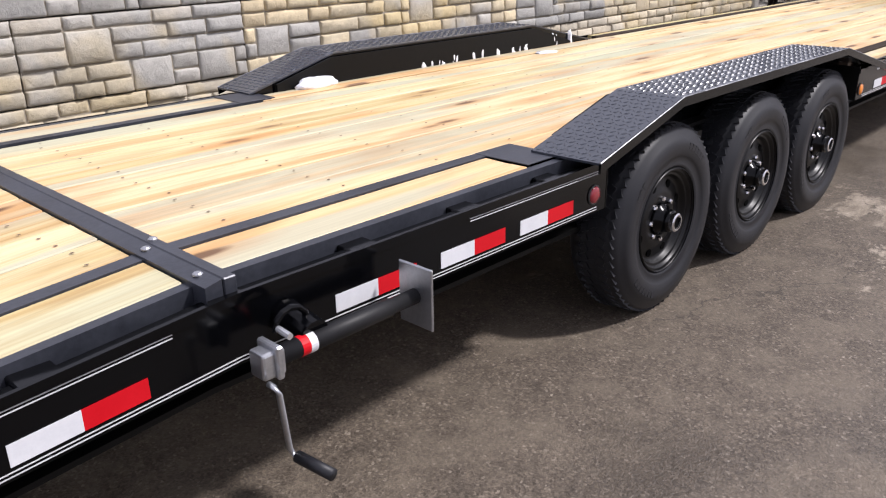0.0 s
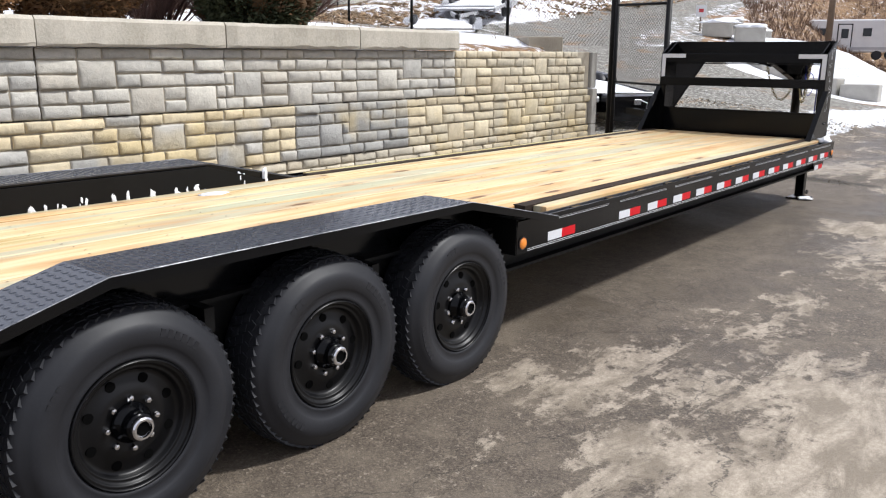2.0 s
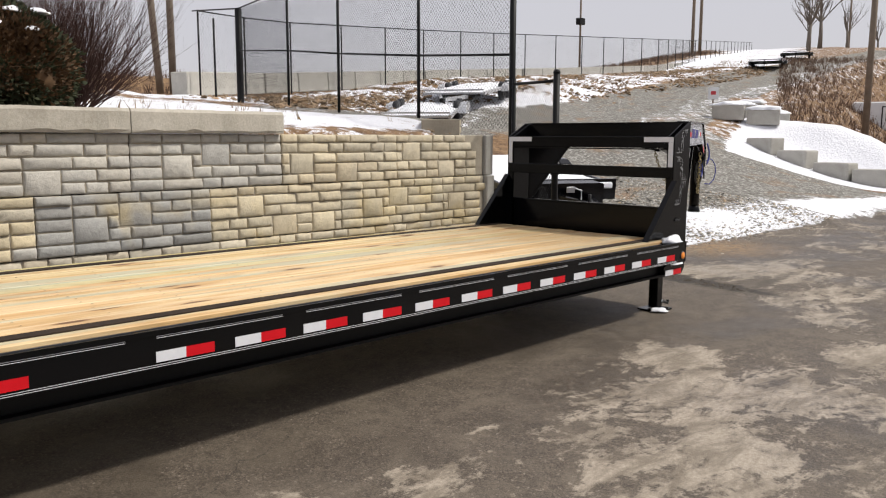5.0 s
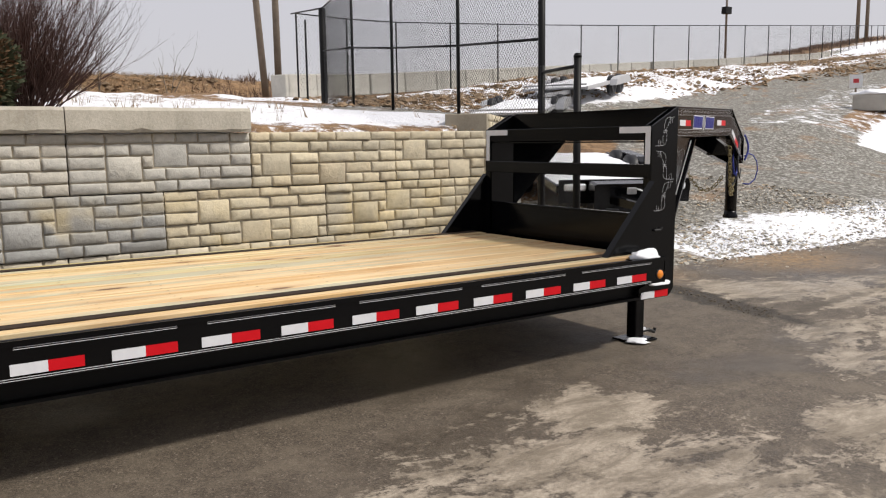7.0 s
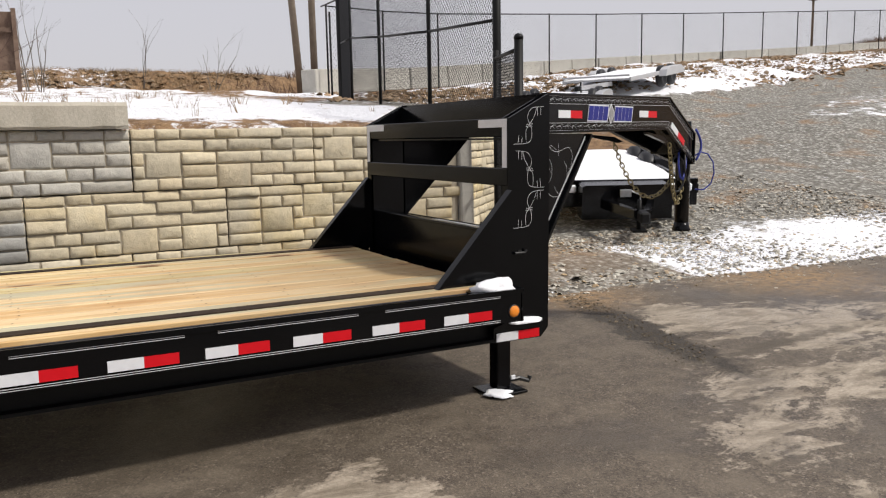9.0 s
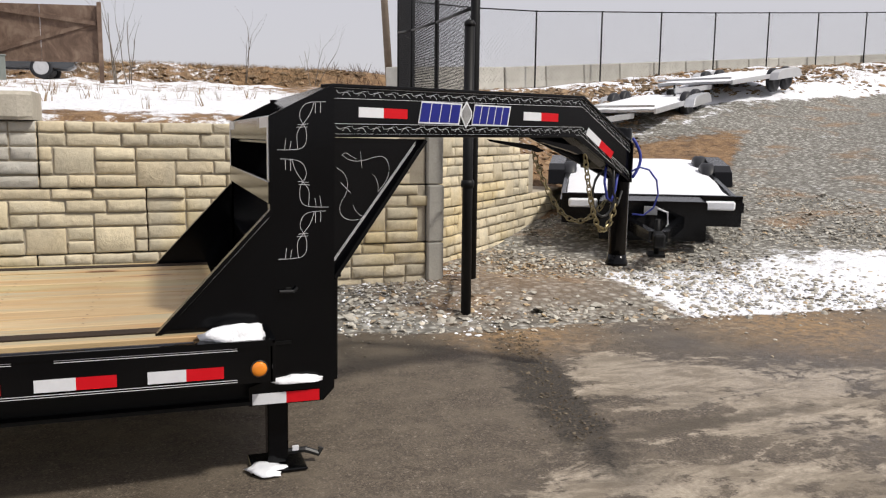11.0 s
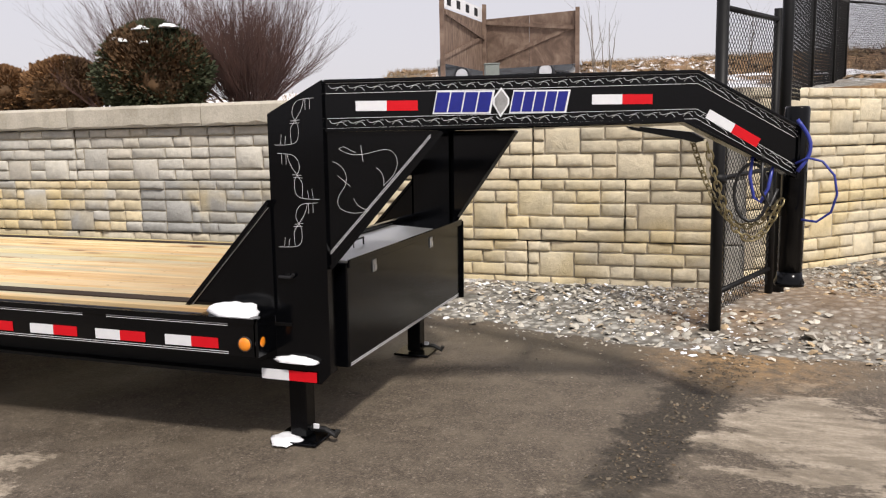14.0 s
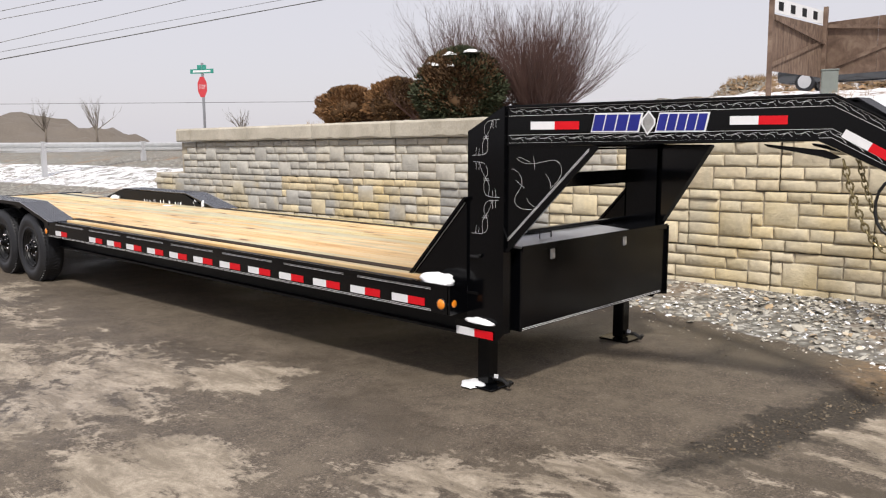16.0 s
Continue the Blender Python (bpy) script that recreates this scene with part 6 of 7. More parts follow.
for x, y, dz, a in ((30.3, 8.2, -0.06, 70), (30.0, 6.95, -0.06, 78), (29.9, 5.8, -0.02, 92), (33.3, 11.9, 0, 112), (33.8, 10.8, 0, 112), (35.4, 12.4, 0, 110), (36.0, 11.3, 0, 112), (38.0, 13.2, 0, 105)):
    o = copy_thing(cbl, pose(x, y, gz(x, y) + dz - 0.05, 0, 0, a))
    if dz >= 0:
        cap = snow_lump(None, 0, 0, 0, 0.6, 0.32, 0.15, seed=int(x * 7))
        cap.matrix_basis = pose(x, y, gz(x, y) + dz + 0.5, 0, 0, a)
        tagged(cap, "cap of snow on a precast concrete block", "snow", "snow caps")


# shrubs and trees
def twigs(base, count, length, spread, r0, material, name, parent, seed, lean=(0, 0), fork=2):
    """A sheaf of thin branches that fork upwards."""
    r = random.Random(seed)
    vs, fs = [], []

    def stick(p, q, ra, rb):
        d = (q - p).normalized()
        u = d.cross(Vector((0.3, 0.5, 0.8))).normalized()
        v = d.cross(u)
        b0 = len(vs)
        for c, rad in ((p, ra), (q, rb)):
            for k in range(3):
                an = k * 2.094
                vs.append(tuple(c + (u * math.cos(an) + v * math.sin(an)) * rad))
        for k in range(3):
            fs.append((b0 + k, b0 + (k + 1) % 3, b0 + 3 + (k + 1) % 3, b0 + 3 + k))

    def grow(p, d, L, rad, level):
        n = 3
        for i in range(n):
            d = (d + Vector((r.uniform(-1, 1), r.uniform(-1, 1), r.uniform(-0.3, 0.8))) * 0.16).normalized()
            q = p + d * (L / n)
            stick(p, q, rad, rad * 0.78)
            rad *= 0.78
            p = q
            if level > 0:
                for _ in range(fork):
                    if r.random() < 0.75:
                        e = (d + Vector((r.uniform(-1, 1), r.uniform(-1, 1), r.uniform(-0.2, 0.9))) * 0.55).normalized()
                        grow(p, e, L * r.uniform(0.35, 0.6), rad * 0.65, level - 1)
    for i in range(count):
        an, tilt = r.uniform(0, 6.283), r.uniform(0.05, spread)
        d = Vector((math.cos(an) * math.sin(tilt) + lean[0], math.sin(an) * math.sin(tilt) + lean[1], math.cos(tilt))).normalized()
        grow(Vector(base) + Vector((math.cos(an), math.sin(an), 0)) * r.uniform(0, 0.12), d, length * r.uniform(0.7, 1.1), r0, 2)
    me_ = bpy.data.meshes.new(name)
    me_.from_pydata(vs, [], fs)
    me_.materials.append(material)
    o = new(name, me_)
    if parent is not None:
        o.parent = parent
    o["kind"] = "stuff"
    return o


def clipped_bush(x, y, z, sx, sy, sz, n, materials, label, seed, leaf=0.045):
    """A dense shrub: a dark heart of branches and a shell of many small sprays, patchy and ragged."""
    r = random.Random(seed)
    e = thing("shrub", label, "shrub", pose(x, y, z))
    part("stem", bm_tube([(0, 0, -0.2), (0.02, 0.01, sz * 0.5), (0, 0, sz)], 0.05, n=7, r_end=0.01), twig_grey, e)
    vs, fs, mi = [], [], []
    for _ in range(n):
        an, ph = r.uniform(0, 6.283), math.acos(r.uniform(-0.75, 1))
        d = Vector((math.sin(ph) * math.cos(an), math.sin(ph) * math.sin(an), math.cos(ph)))
        k = 0.8 + 0.2 * noise.fractal(d * 2.3 + Vector((seed, 0, 0)), 0.8, 2, 4)
        k *= r.uniform(0.72, 1.06)
        p = Vector((d.x * sx * k, d.y * sy * k, (d.z * 0.5 + 0.5) * sz * (0.9 + 0.1 * k)))
        up = (d + Vector((r.uniform(-1, 1), r.uniform(-1, 1), r.uniform(-0.2, 1.2))) * 0.6).normalized()
        side = up.cross(Vector((r.uniform(-1, 1), r.uniform(-1, 1), r.uniform(-1, 1)))).normalized()
        L, w = leaf * r.uniform(0.7, 1.6), leaf * r.uniform(0.2, 0.4)
        b0 = len(vs)
        vs.extend([tuple(p - side * w), tuple(p + up * L * 0.6 - side * w * 0.7 + d * 0.01), tuple(p + up * L), tuple(p + up * L * 0.5 + side * w)])
        fs.append((b0, b0 + 3, b0 + 2, b0 + 1))
        brown = noise.noise(p * 1.7 + Vector((seed, 3, 1))) + 0.25 * r.uniform(-1, 1)
        mi.append(1 if brown > 0.12 and len(materials) > 1 else 0)
    me_ = bpy.data.meshes.new("foliage")
    me_.from_pydata(vs, [], fs)
    for m_ in materials:
        me_.materials.append(m_)
    me_.polygons.foreach_set("material_index", mi)
    o = new("foliage", me_)
    o.parent = e
    hb_ = bmesh.new()
    bmesh.ops.create_icosphere(hb_, subdivisions=3, radius=1)
    for v in hb_.verts:
        v.co = v.co * (0.72 + 0.25 * noise.noise(v.co * 2 + Vector((seed, 1, 0))))
        v.co = Vector((v.co.x * sx, v.co.y * sy, (v.co.z * 0.5 + 0.5) * sz))
    part("inner_growth", hb_, materials[-1], e, "", True)
    return e


PZ = 1.74
green = clipped_bush(6.91, 6.3, PZ - 0.16, 0.74, 0.55, 1.12, 26000, [juniper, juniper_brown], "rounded dark green juniper with brown patches and snow", 3, 0.05)
for i, (dx, dy, dz, s_) in enumerate(((0.05, -0.2, 0.98, 0.11), (-0.2, -0.3, 0.88, 0.07), (0.3, -0.1, 1.0, 0.12), (-0.1, -0.35, 0.85, 0.06), (-0.42, -0.3, 0.7, 0.06), (0.18, -0.35, 0.82, 0.05))):
    o = snow_lump(None, 0, 0, 0, s_, s_ * 0.8, 0.04, seed=60 + i)
    o.matrix_basis = pose(6.91 + dx, 6.3 + dy, PZ + dz - 0.12)
    tagged(o, "small cap of snow on the shrub", "snow")
for i, (x, y, sx, sz) in enumerate(((4.2, 6.75, 0.66, 0.64), (5.3, 6.75, 0.62, 0.7))):
    clipped_bush(x, y, PZ, sx, 0.5, sz, 7000, [hedge_mat, juniper_brown], "rounded rust-brown winter shrub behind the coping", 8 + i, 0.05)
for i, (x, y, n, L, lean) in enumerate(((6.35, 7.2, 120, 1.12, (0.0, 0.0)), (7.72, 6.95, 130, 1.02, (0.1, -0.05)), (7.35, 7.4, 60, 0.9, (0.05, 0.0)), (5.75, 6.9, 20, 0.7, (0.1, 0)), (6.0, 6.8, 16, 0.55, (-0.2, 0)))):
    sh = thing("bare_shrub", "leafless reddish-brown shrub with a fan of fine twigs", "shrub", group="bare shrubs on the terrace")
    for q in range(4):
        twigs((x + 0.05 * (q - 1.5), y + 0.03 * (q % 2), PZ - 0.05), max(4, n // 4), L, 0.95, 0.0085, twig_red, "branch", sh, 40 + i * 7 + q, lean, fork=3)


def bare_tree(x, y, h, seed, label="leafless tree with a forked grey trunk"):
    z = gz(x, y)
    e = thing("bare_tree", label, "tree", group="bare trees")
    r = random.Random(seed)
    part("trunk", bm_tube([(x, y, z - 0.3), (x + 0.1, y, z + h * 0.2), (x + r.uniform(-0.3, 0.3), y, z + h * 0.45)], h * 0.035, n=8, r_end=h * 0.02), twig_grey, e, "", True)
    twigs((x, y, z + h * 0.38), 8, h * 0.5, 0.9, h * 0.014, twig_grey, "crown", e, seed, fork=2)
    return e


for i, (x, y, h) in enumerate(((112, 38.4, 8.5), (122, 40.6, 9.5), (140, 43, 7), (150, 41.5, 6), (132, 46, 6.5))):
    bare_tree(x, y, h, 70 + i)
for i, (x, y, h) in enumerate(((13.9, 32.1, 2.1), (16.5, 31.6, 2.3), (9.5, 22.6, 1.9), (9.8, 23.0, 1.6))):
    z = gz(x, y)
    sp = thing("sapling", "thin bare sapling on the bank", "sapling", group="saplings")
    twigs((x, y, z - 0.05), 3, h, 0.35, 0.02, twig_grey, "branch_fan", sp, 90 + i, fork=1)

# brush along the ridge and on the banks, as uncountable stuff
def brush(name, label, spots_fn, n, material, size, seed):
    r = random.Random(seed)
    vs, fs = [], []
    for _ in range(n):
        x, y = spots_fn(r)
        z = gz(x, y)
        h = size * r.uniform(0.4, 1.3)
        for _k in range(5):
            dx, dy = r.uniform(-1, 1) * h * 0.7, r.uniform(-1, 1) * h * 0.7
            w = h * 0.05
            b0 = len(vs)
            an = r.uniform(0, 3.14)
            cx, cy = math.cos(an) * w, math.sin(an) * w
            ox, oy = r.uniform(-0.3, 0.3) * h, r.uniform(-0.3, 0.3) * h
            vs.extend([(x + ox - cx, y + oy - cy, z - 0.05), (x + ox + cx, y + oy + cy, z - 0.05), (x + ox + dx, y + oy + dy, z + h)])
            fs.append((b0, b0 + 1, b0 + 2))
    me_ = bpy.data.meshes.new(name)
    me_.from_pydata(vs, [], fs)
    me_.materials.append(material)
    return tagged(new(name, me_), label, "brush", kind="stuff")


brush("dead_brush", "low dead brown brush along the ridge", lambda r: (r.uniform(-12, 21), r.uniform(34.0, 38)), 2200, brush_mat, 0.2, 1)
brush("dead_brush", "low tangle of brown brush on the slope behind the wall", lambda r: (r.uniform(-6, 18), 30.5 + 4.0 * r.random() ** 0.6), 3200, straw, 0.2, 7)
brush("dead_brush", "dead brush beyond the boundary fence", lambda r: (lambda s_: (fence_line(s_)[0] + r.uniform(-1, 1), fence_line(s_)[1] + r.uniform(2.0, 14)))(r.uniform(0, 90)), 2600, brush_mat, 0.42, 2)
brush("dead_grass", "tufts of dead straw grass on the snowy bank", lambda r: (lambda s_: (fence_line(s_)[0] + r.uniform(-1, 1), fence_line(s_)[1] - r.uniform(2.5, 7)))(r.uniform(0, 60)), 1500, straw, 0.16, 3)
brush("dead_grass", "dead straw grass on the hillside beside the lane", lambda r: (lambda d, a: (4.5 + d * math.cos(a), -1.5 + d * math.sin(a)))(r.uniform(36, 80), radians(r.uniform(9, 22))), 3600, brush_mat, 0.42, 4)
brush("dead_grass", "tufts of dead grass in the snow behind the wall", lambda r: (r.uniform(-1, 13), r.uniform(7.0, 20)), 260, straw, 0.14, 5)


# rocks
def rocks(name, label, spot, n, lo, hi, seed, flat_k=0.55, material=None):
    r = random.Random(seed)
    base = [Vector(v).normalized() for v in ((1, 0, 0), (-1, 0, 0), (0, 1, 0), (0, -1, 0), (0, 0, 1), (0.7, 0.7, 0.5), (-0.7, 0.7, 0.5), (0.7, -0.7, 0.5), (-0.7, -0.7, 0.5))]
    faces = [(4, 5, 6), (4, 7, 5), (4, 8, 7), (4, 6, 8), (5, 0, 2), (5, 2, 6), (6, 2, 1), (6, 1, 8), (8, 1, 3), (8, 3, 7), (7, 3, 0), (7, 0, 5)]
    vs, fs = [], []
    for _ in range(n):
        x, y = spot(r)
        s_ = lo * (hi / lo) ** (r.random() ** 2)
        q = Euler((r.uniform(-0.5, 0.5), r.uniform(-0.5, 0.5), r.uniform(0, 6.28))).to_matrix()
        sc = Vector((1, r.uniform(0.5, 0.9), flat_k * r.uniform(0.6, 1.2)))
        c = Vector((x, y, gz(x, y) + s_ * 0.12))
        b0 = len(vs)
        for v in base:
            w = Vector((v.x * sc.x, v.y * sc.y, v.z * sc.z)) * s_ * r.uniform(0.8, 1.2)
            vs.append(tuple(c + q @ w))
        fs.extend(tuple(b0 + i for i in f) for f in faces)
    me_ = bpy.data.meshes.new(name)
    me_.from_pydata(vs, [], fs)
    me_.materials.append(material or rock_mat)
    return tagged(new(name, me_), label, "gravel", kind="stuff")


def make_rock(name, tint):
    m, t, b = nodes_of(name)
    g = t.nodes.new("ShaderNodeNewGeometry")
    c = ramp(t, g.outputs["Random Per Island"], [(0.0, (0.18, 0.165, 0.135)), (0.3, (0.34, 0.32, 0.28)), (0.55, (0.46, 0.44, 0.39)), (0.75, (0.27, 0.26, 0.235)), (0.9, (0.36, 0.27, 0.17)), (1.0, (0.6, 0.57, 0.51))])
    c = mix(t, 1.0, c, tint, "MULTIPLY")
    n = noise_node(t, 40, 4, 0.6, place_of(t))
    c = mix(t, 0.5, c, ramp(t, n, [(0.3, 0.6), (0.7, 1.15)]), "MULTIPLY")
    link(t, c, b.inputs["Base Color"])
    b.inputs["Roughness"].default_value = 0.85
    bump(t, b, n, 0.4, 0.006)
    return m


rock_mat = make_rock("broken_slate", (1.25, 1.24, 1.22))
dark_grit = make_rock("dark_grit", (0.35, 0.3, 0.24))
tan_rock = make_rock("clay_stained_rock", (1.15, 0.9, 0.62))
brown_rock = make_rock("broken_brown_rock", (0.78, 0.58, 0.4))


def on_apron(r):
    while True:
        x = r.uniform(8.6, 20)
        y = r.uniform(3.5, 10.5)
        e = float(edge_of_yard(x))
        if y < e + r.uniform(-0.12, 0.25):
            continue
        if x < 13.0 and y > 5.78:
            continue
        if x > 12.95 and (y - 6.3) > (x - 12.98) * 1.0:
            continue
        if r.random() < (y - 5.5) / 9:
            continue
        return x, y


rocks("gravel", "broken grey slate gravel in front of the wall", on_apron, 12500, 0.011, 0.045, 21)
def on_foot(r):
    while True:
        x, y = on_apron(r)
        if (x < 13.0 and r.random() < 0.75 - 0.35 * abs(y - 5.2)) or (x > 14.6 and y < 5.2):
            return x, y


rocks("gravel", "clay-stained brown gravel by the gate", lambda r: (r.gauss(13.7, 0.55), r.gauss(5.6, 0.6)), 750, 0.012, 0.045, 27, material=tan_rock)
rocks("snow_crust", "crumbs of crusted snow between the stones of the gravel", on_foot, 3000, 0.008, 0.032, 26, 0.4, snow)
rocks("loose_grit", "scattered grit along the edge of the asphalt", lambda r: (lambda x: (x, float(edge_of_yard(x)) + 0.05 - abs(r.gauss(0, 0.35))))(r.uniform(10, 19)), 500, 0.006, 0.02, 22)
rocks("loose_grit", "line of dirt and grit washed across the asphalt", lambda r: (lambda k: (12.92 - 0.55 * k + r.gauss(0, 0.1), 4.0 - 2.1 * k + r.gauss(0, 0.08)))(r.random()), 900, 0.004, 0.014, 23, material=dark_grit)
rocks("bank_rocks", "broken brown rock on the bank below the barrier", lambda r: (lambda s_: (fence_line(s_)[0] + r.uniform(-1, 1), fence_line(s_)[1] - r.uniform(0.5, 8)))(r.uniform(0, 50)), 7500, 0.05, 0.17, 24, material=brown_rock)
rocks("bank_rocks", "broken rock and clay slope above the wing wall", lambda r: (lambda k, v: (16.0 + 6 * k + v, 11.5 + 9 * k - v * 0.6))(r.random(), r.uniform(-2, 2)), 2200, 0.04, 0.13, 25, material=brown_rock)
rocks("bank_rocks", "brown rubble on the ridge beyond the upper road", lambda r: (r.uniform(-8, 19), 30.0 + 4.5 * r.random()), 2600, 0.06, 0.2, 28, material=brown_rock)
for i, (x, y, s_) in enumerate(((13.4, 4.5, 0.09), (13.05, 4.4, 0.06), (13.95, 4.5, 0.07), (13.55, 4.95, 0.06), (11.85, 4.7, 0.07))):
    o = rocks("field_stone", "tan field stone at the edge of the gravel", lambda r: (x, y), 1, s_, s_ * 1.01, 30 + i)
    o["kind"] = ""
    del o["kind"]
    o["category"] = "stone"

# ---------- things farther off ----------
def pole(x, y, h, lean=0.0, r=0.14, label="tall weathered wooden utility pole"):
    z = gz(x, y)
    e = thing("utility_pole", label, "pole", group="utility poles")
    part("shaft", bm_tube([(x, y, z - 0.5), (x + lean * h * 0.5, y, z + h * 0.5), (x + lean * h, y, z + h)], r, n=10, r_end=r * 0.7), post_wood, e, "", True)
    return e, z


pole(18.04, 25.4, 10, -0.075, 0.13)
pole(18.6, 25.6, 11, -0.005, 0.13)
pole(49.2, 12.0, 11, 0.012, 0.18, "thick weathered wooden utility pole beside the lane")
for x, y in ((92.5, 44.2), (95.5, 44.8)):
    pole(x, y, 13, 0.0, 0.2)
for x, y in ((165, 50.9), (196, 43.5)):
    e, z = pole(x, y, 15, 0.0, 0.22)
    part("crossarm", bm_box(x - 0.1, x + 0.1, y - 1.6, y + 1.6, z + 13.6, z + 13.85), post_wood, e)
    part("crossarm", bm_box(x - 0.1, x + 0.1, y - 1.6, y + 1.6, z + 12.2, z + 12.45), post_wood, e)
e, z = pole(70.0, 44.1, 10, 0.0, 0.11, "slim pole with a small box behind the fence")
part("box", bm_box(69.6, 70.4, 43.85, 44.35, z + 4.4, z + 5.0), galv_black, e)


# snow-laden trailers parked along the lane
def flat_trailer(x, y, yaw, pitch, wide, long_, high, frame_mat, label, seed, box=False, wheel_r=0.34):
    e = thing("utility_trailer", label, "trailer", pose(x, y, gz(x, y), pitch, 0, yaw), "trailers parked on the gravel")
    h = wide / 2
    part("front_rail", bm_box(-h, h, -0.03, 0.03, high + 0.06, high + 0.11, 0.006), frame_mat, e)
    if frame_mat is black_paint:
        part("front_panel", bm_box(-h, h, -0.012, 0.012, high - 0.26, high + 0.06, 0.004), frame_mat, e)
    for sx in (-1, 1):
        part("side_rail", bm_box(sx * h - 0.03, sx * h + 0.03, 0.03, long_, high - 0.1, high + 0.02, 0.006), frame_mat, e)
        f = part("fender", bm_prism([(long_ * 0.52, high - 0.14), (long_ * 0.55, high + 0.06), (long_ * 0.6, high + 0.13), (long_ * 0.85, high + 0.13), (long_ * 0.9, high + 0.06), (long_ * 0.93, high - 0.14)], "x", sx * (h + 0.03), sx * (h + 0.28), bevel=0.01), frame_mat, e)
        for k in (0.62, 0.82):
            w = part("wheel", moved(bm_lathe([(0.12, 0.03), (0.2, 0.0), (wheel_r - 0.05, -0.01), (wheel_r - 0.02, 0.01), (wheel_r, 0.04), (wheel_r, 0.16), (wheel_r - 0.03, 0.19), (0.2, 0.2), (0.12, 0.17)], n=24), pose(sx * (h + 0.06), long_ * k, wheel_r, 0, 0, 90 if sx > 0 else -90)), rubber, e, "", True)
    part("bed", bm_box(-h + 0.03, h - 0.03, 0.03, long_, high - 0.06, high - 0.01), frame_black if frame_mat is black_paint else frame_mat, e)
    # snow cover with sagging edges
    r = random.Random(seed)
    bm = bmesh.new()
    g = []
    for i in range(9):
        row = []
        for j in range(15):
            u, v = i / 8, j / 14
            edge = min(1, u * 5, (1 - u) * 5, v * 9, (1 - v) * 9)
            zz = high + 0.09 * edge + 0.02 * noise.noise(Vector((u * 4 + seed, v * 7, 0)))
            row.append(bm.verts.new((-h + 0.05 + u * (wide - 0.1) + 0.05 * noise.noise(Vector((v * 6, u * 3, seed))), 0.1 + v * (long_ - 0.15), zz)))
        g.append(row)
    for i in range(8):
        for j in range(14):
            bm.faces.new((g[i][j], g[i + 1][j], g[i + 1][j + 1], g[i][j + 1]))
    part("snow_cover", bm, snow, e, "even blanket of white snow on the bed", True)
    for sx in (-1, 1):
        part("tongue", bm_prism([(sx * 0.5, 0.05), (sx * 0.42, 0.05), (sx * 0.02, -1.25), (sx * 0.1, -1.25)], "z", high - 0.2, high - 0.08), frame_mat, e)
    part("coupler", bm_box(-0.06, 0.06, -1.45, -1.2, high - 0.22, high - 0.08, 0.02), frame_black, e)
    part("jack_post", bm_tube([(0.0, -1.1, 0.16), (0.0, -1.1, high + 0.02)], 0.028, n=12), frame_black, e, "", True)
    part("jack_foot", bm_box(-0.09, 0.09, -1.19, -1.01, 0.14, 0.17), frame_black, e)
    if box:
        tb_ = part("tool_box", bm_prism([(-0.6, high - 0.36), (0.6, high - 0.36), (0.6, high + 0.08), (0.55, high + 0.1), (-0.55, high + 0.1), (-0.6, high + 0.08)], "y", -0.42, -0.04), frame_mat, e, "black steel tool box on the tongue")
        part("latch", bm_box(-0.1, 0.05, -0.436, -0.42, high - 0.06, high + 0.04, 0.004), steel, tb_)
        part("cable", bm_tube([(0.05, -0.44, high + 0.02), (0.16, -0.47, high - 0.02), (0.17, -0.46, high - 0.16), (0.12, -0.5, high - 0.25)], 0.012), tape_white, e)
        for sx in (-1, 1):
            part("snow_cover", bm_box(sx * 0.62, sx * (h - 0.08), -0.05, 0.0, high - 0.06, high + 0.05, 0.02), snow, e)
    return e


flat_trailer(16.03, 6.86, -29.5, 5.5, 2.1, 4.4, 0.52, black_paint, "black flatbed trailer with tongue tool box under smooth snow", 1, True)
flat_trailer(20.6, 15.3, -52, 7.0, 2.0, 4.2, 0.45, alloy, "low aluminium trailer covered with snow", 2)
flat_trailer(24.3, 17.3, -62, 7.0, 2.1, 4.8, 0.5, shed_grey, "grey tandem-axle trailer heaped with snow", 3)
flat_trailer(64, 23.6, -70, 3.0, 2.2, 6.0, 0.7, frame_black, "black flatbed trailer parked beside the upper lane", 4)
flat_trailer(78, 26.8, -70, 3.0, 2.2, 6.0, 0.7, frame_black, "black flatbed trailer parked beside the upper lane", 5)

# plywood sign seen from behind
sign = thing("plywood_sign", "weathered plywood sign boards braced on timber posts", "sign")


def board_panel(a, b, z0, z1):
    (ax, ay), (bx, by) = a, b
    L = math.hypot(bx - ax, by - ay)
    m_ = pose(ax, ay, 0, 0, 0, math.degrees(math.atan2(by - ay, bx - ax)))
    n = max(1, round(L / 1.22))
    for i in range(n):
        part("panel", moved(bm_box(i * L / n + 0.005, (i + 1) * L / n - 0.005, 0, 0.018, z0, z1, 0.002), m_), old_wood, sign)
    part("brace", moved(bm_prism([(0.05, z0 + 0.1), (0.05, z0 + 0.2), (L - 0.05, z1 - 0.35), (L - 0.05, z1 - 0.45)], "y", -0.04, -0.002), m_), old_wood, sign)
    part("brace", moved(bm_prism([(0.05, z1 - 0.05), (0.05, z1 - 0.15), (L - 0.05, z1 - 0.5), (L - 0.05, z1 - 0.4)], "y", -0.075, -0.042), m_), old_wood, sign)


board_panel((6.45, 21.65), (9.2, 21.05), 3.25, 4.65)
board_panel((6.25, 18.41), (6.42, 21.6), 3.2, 4.56)
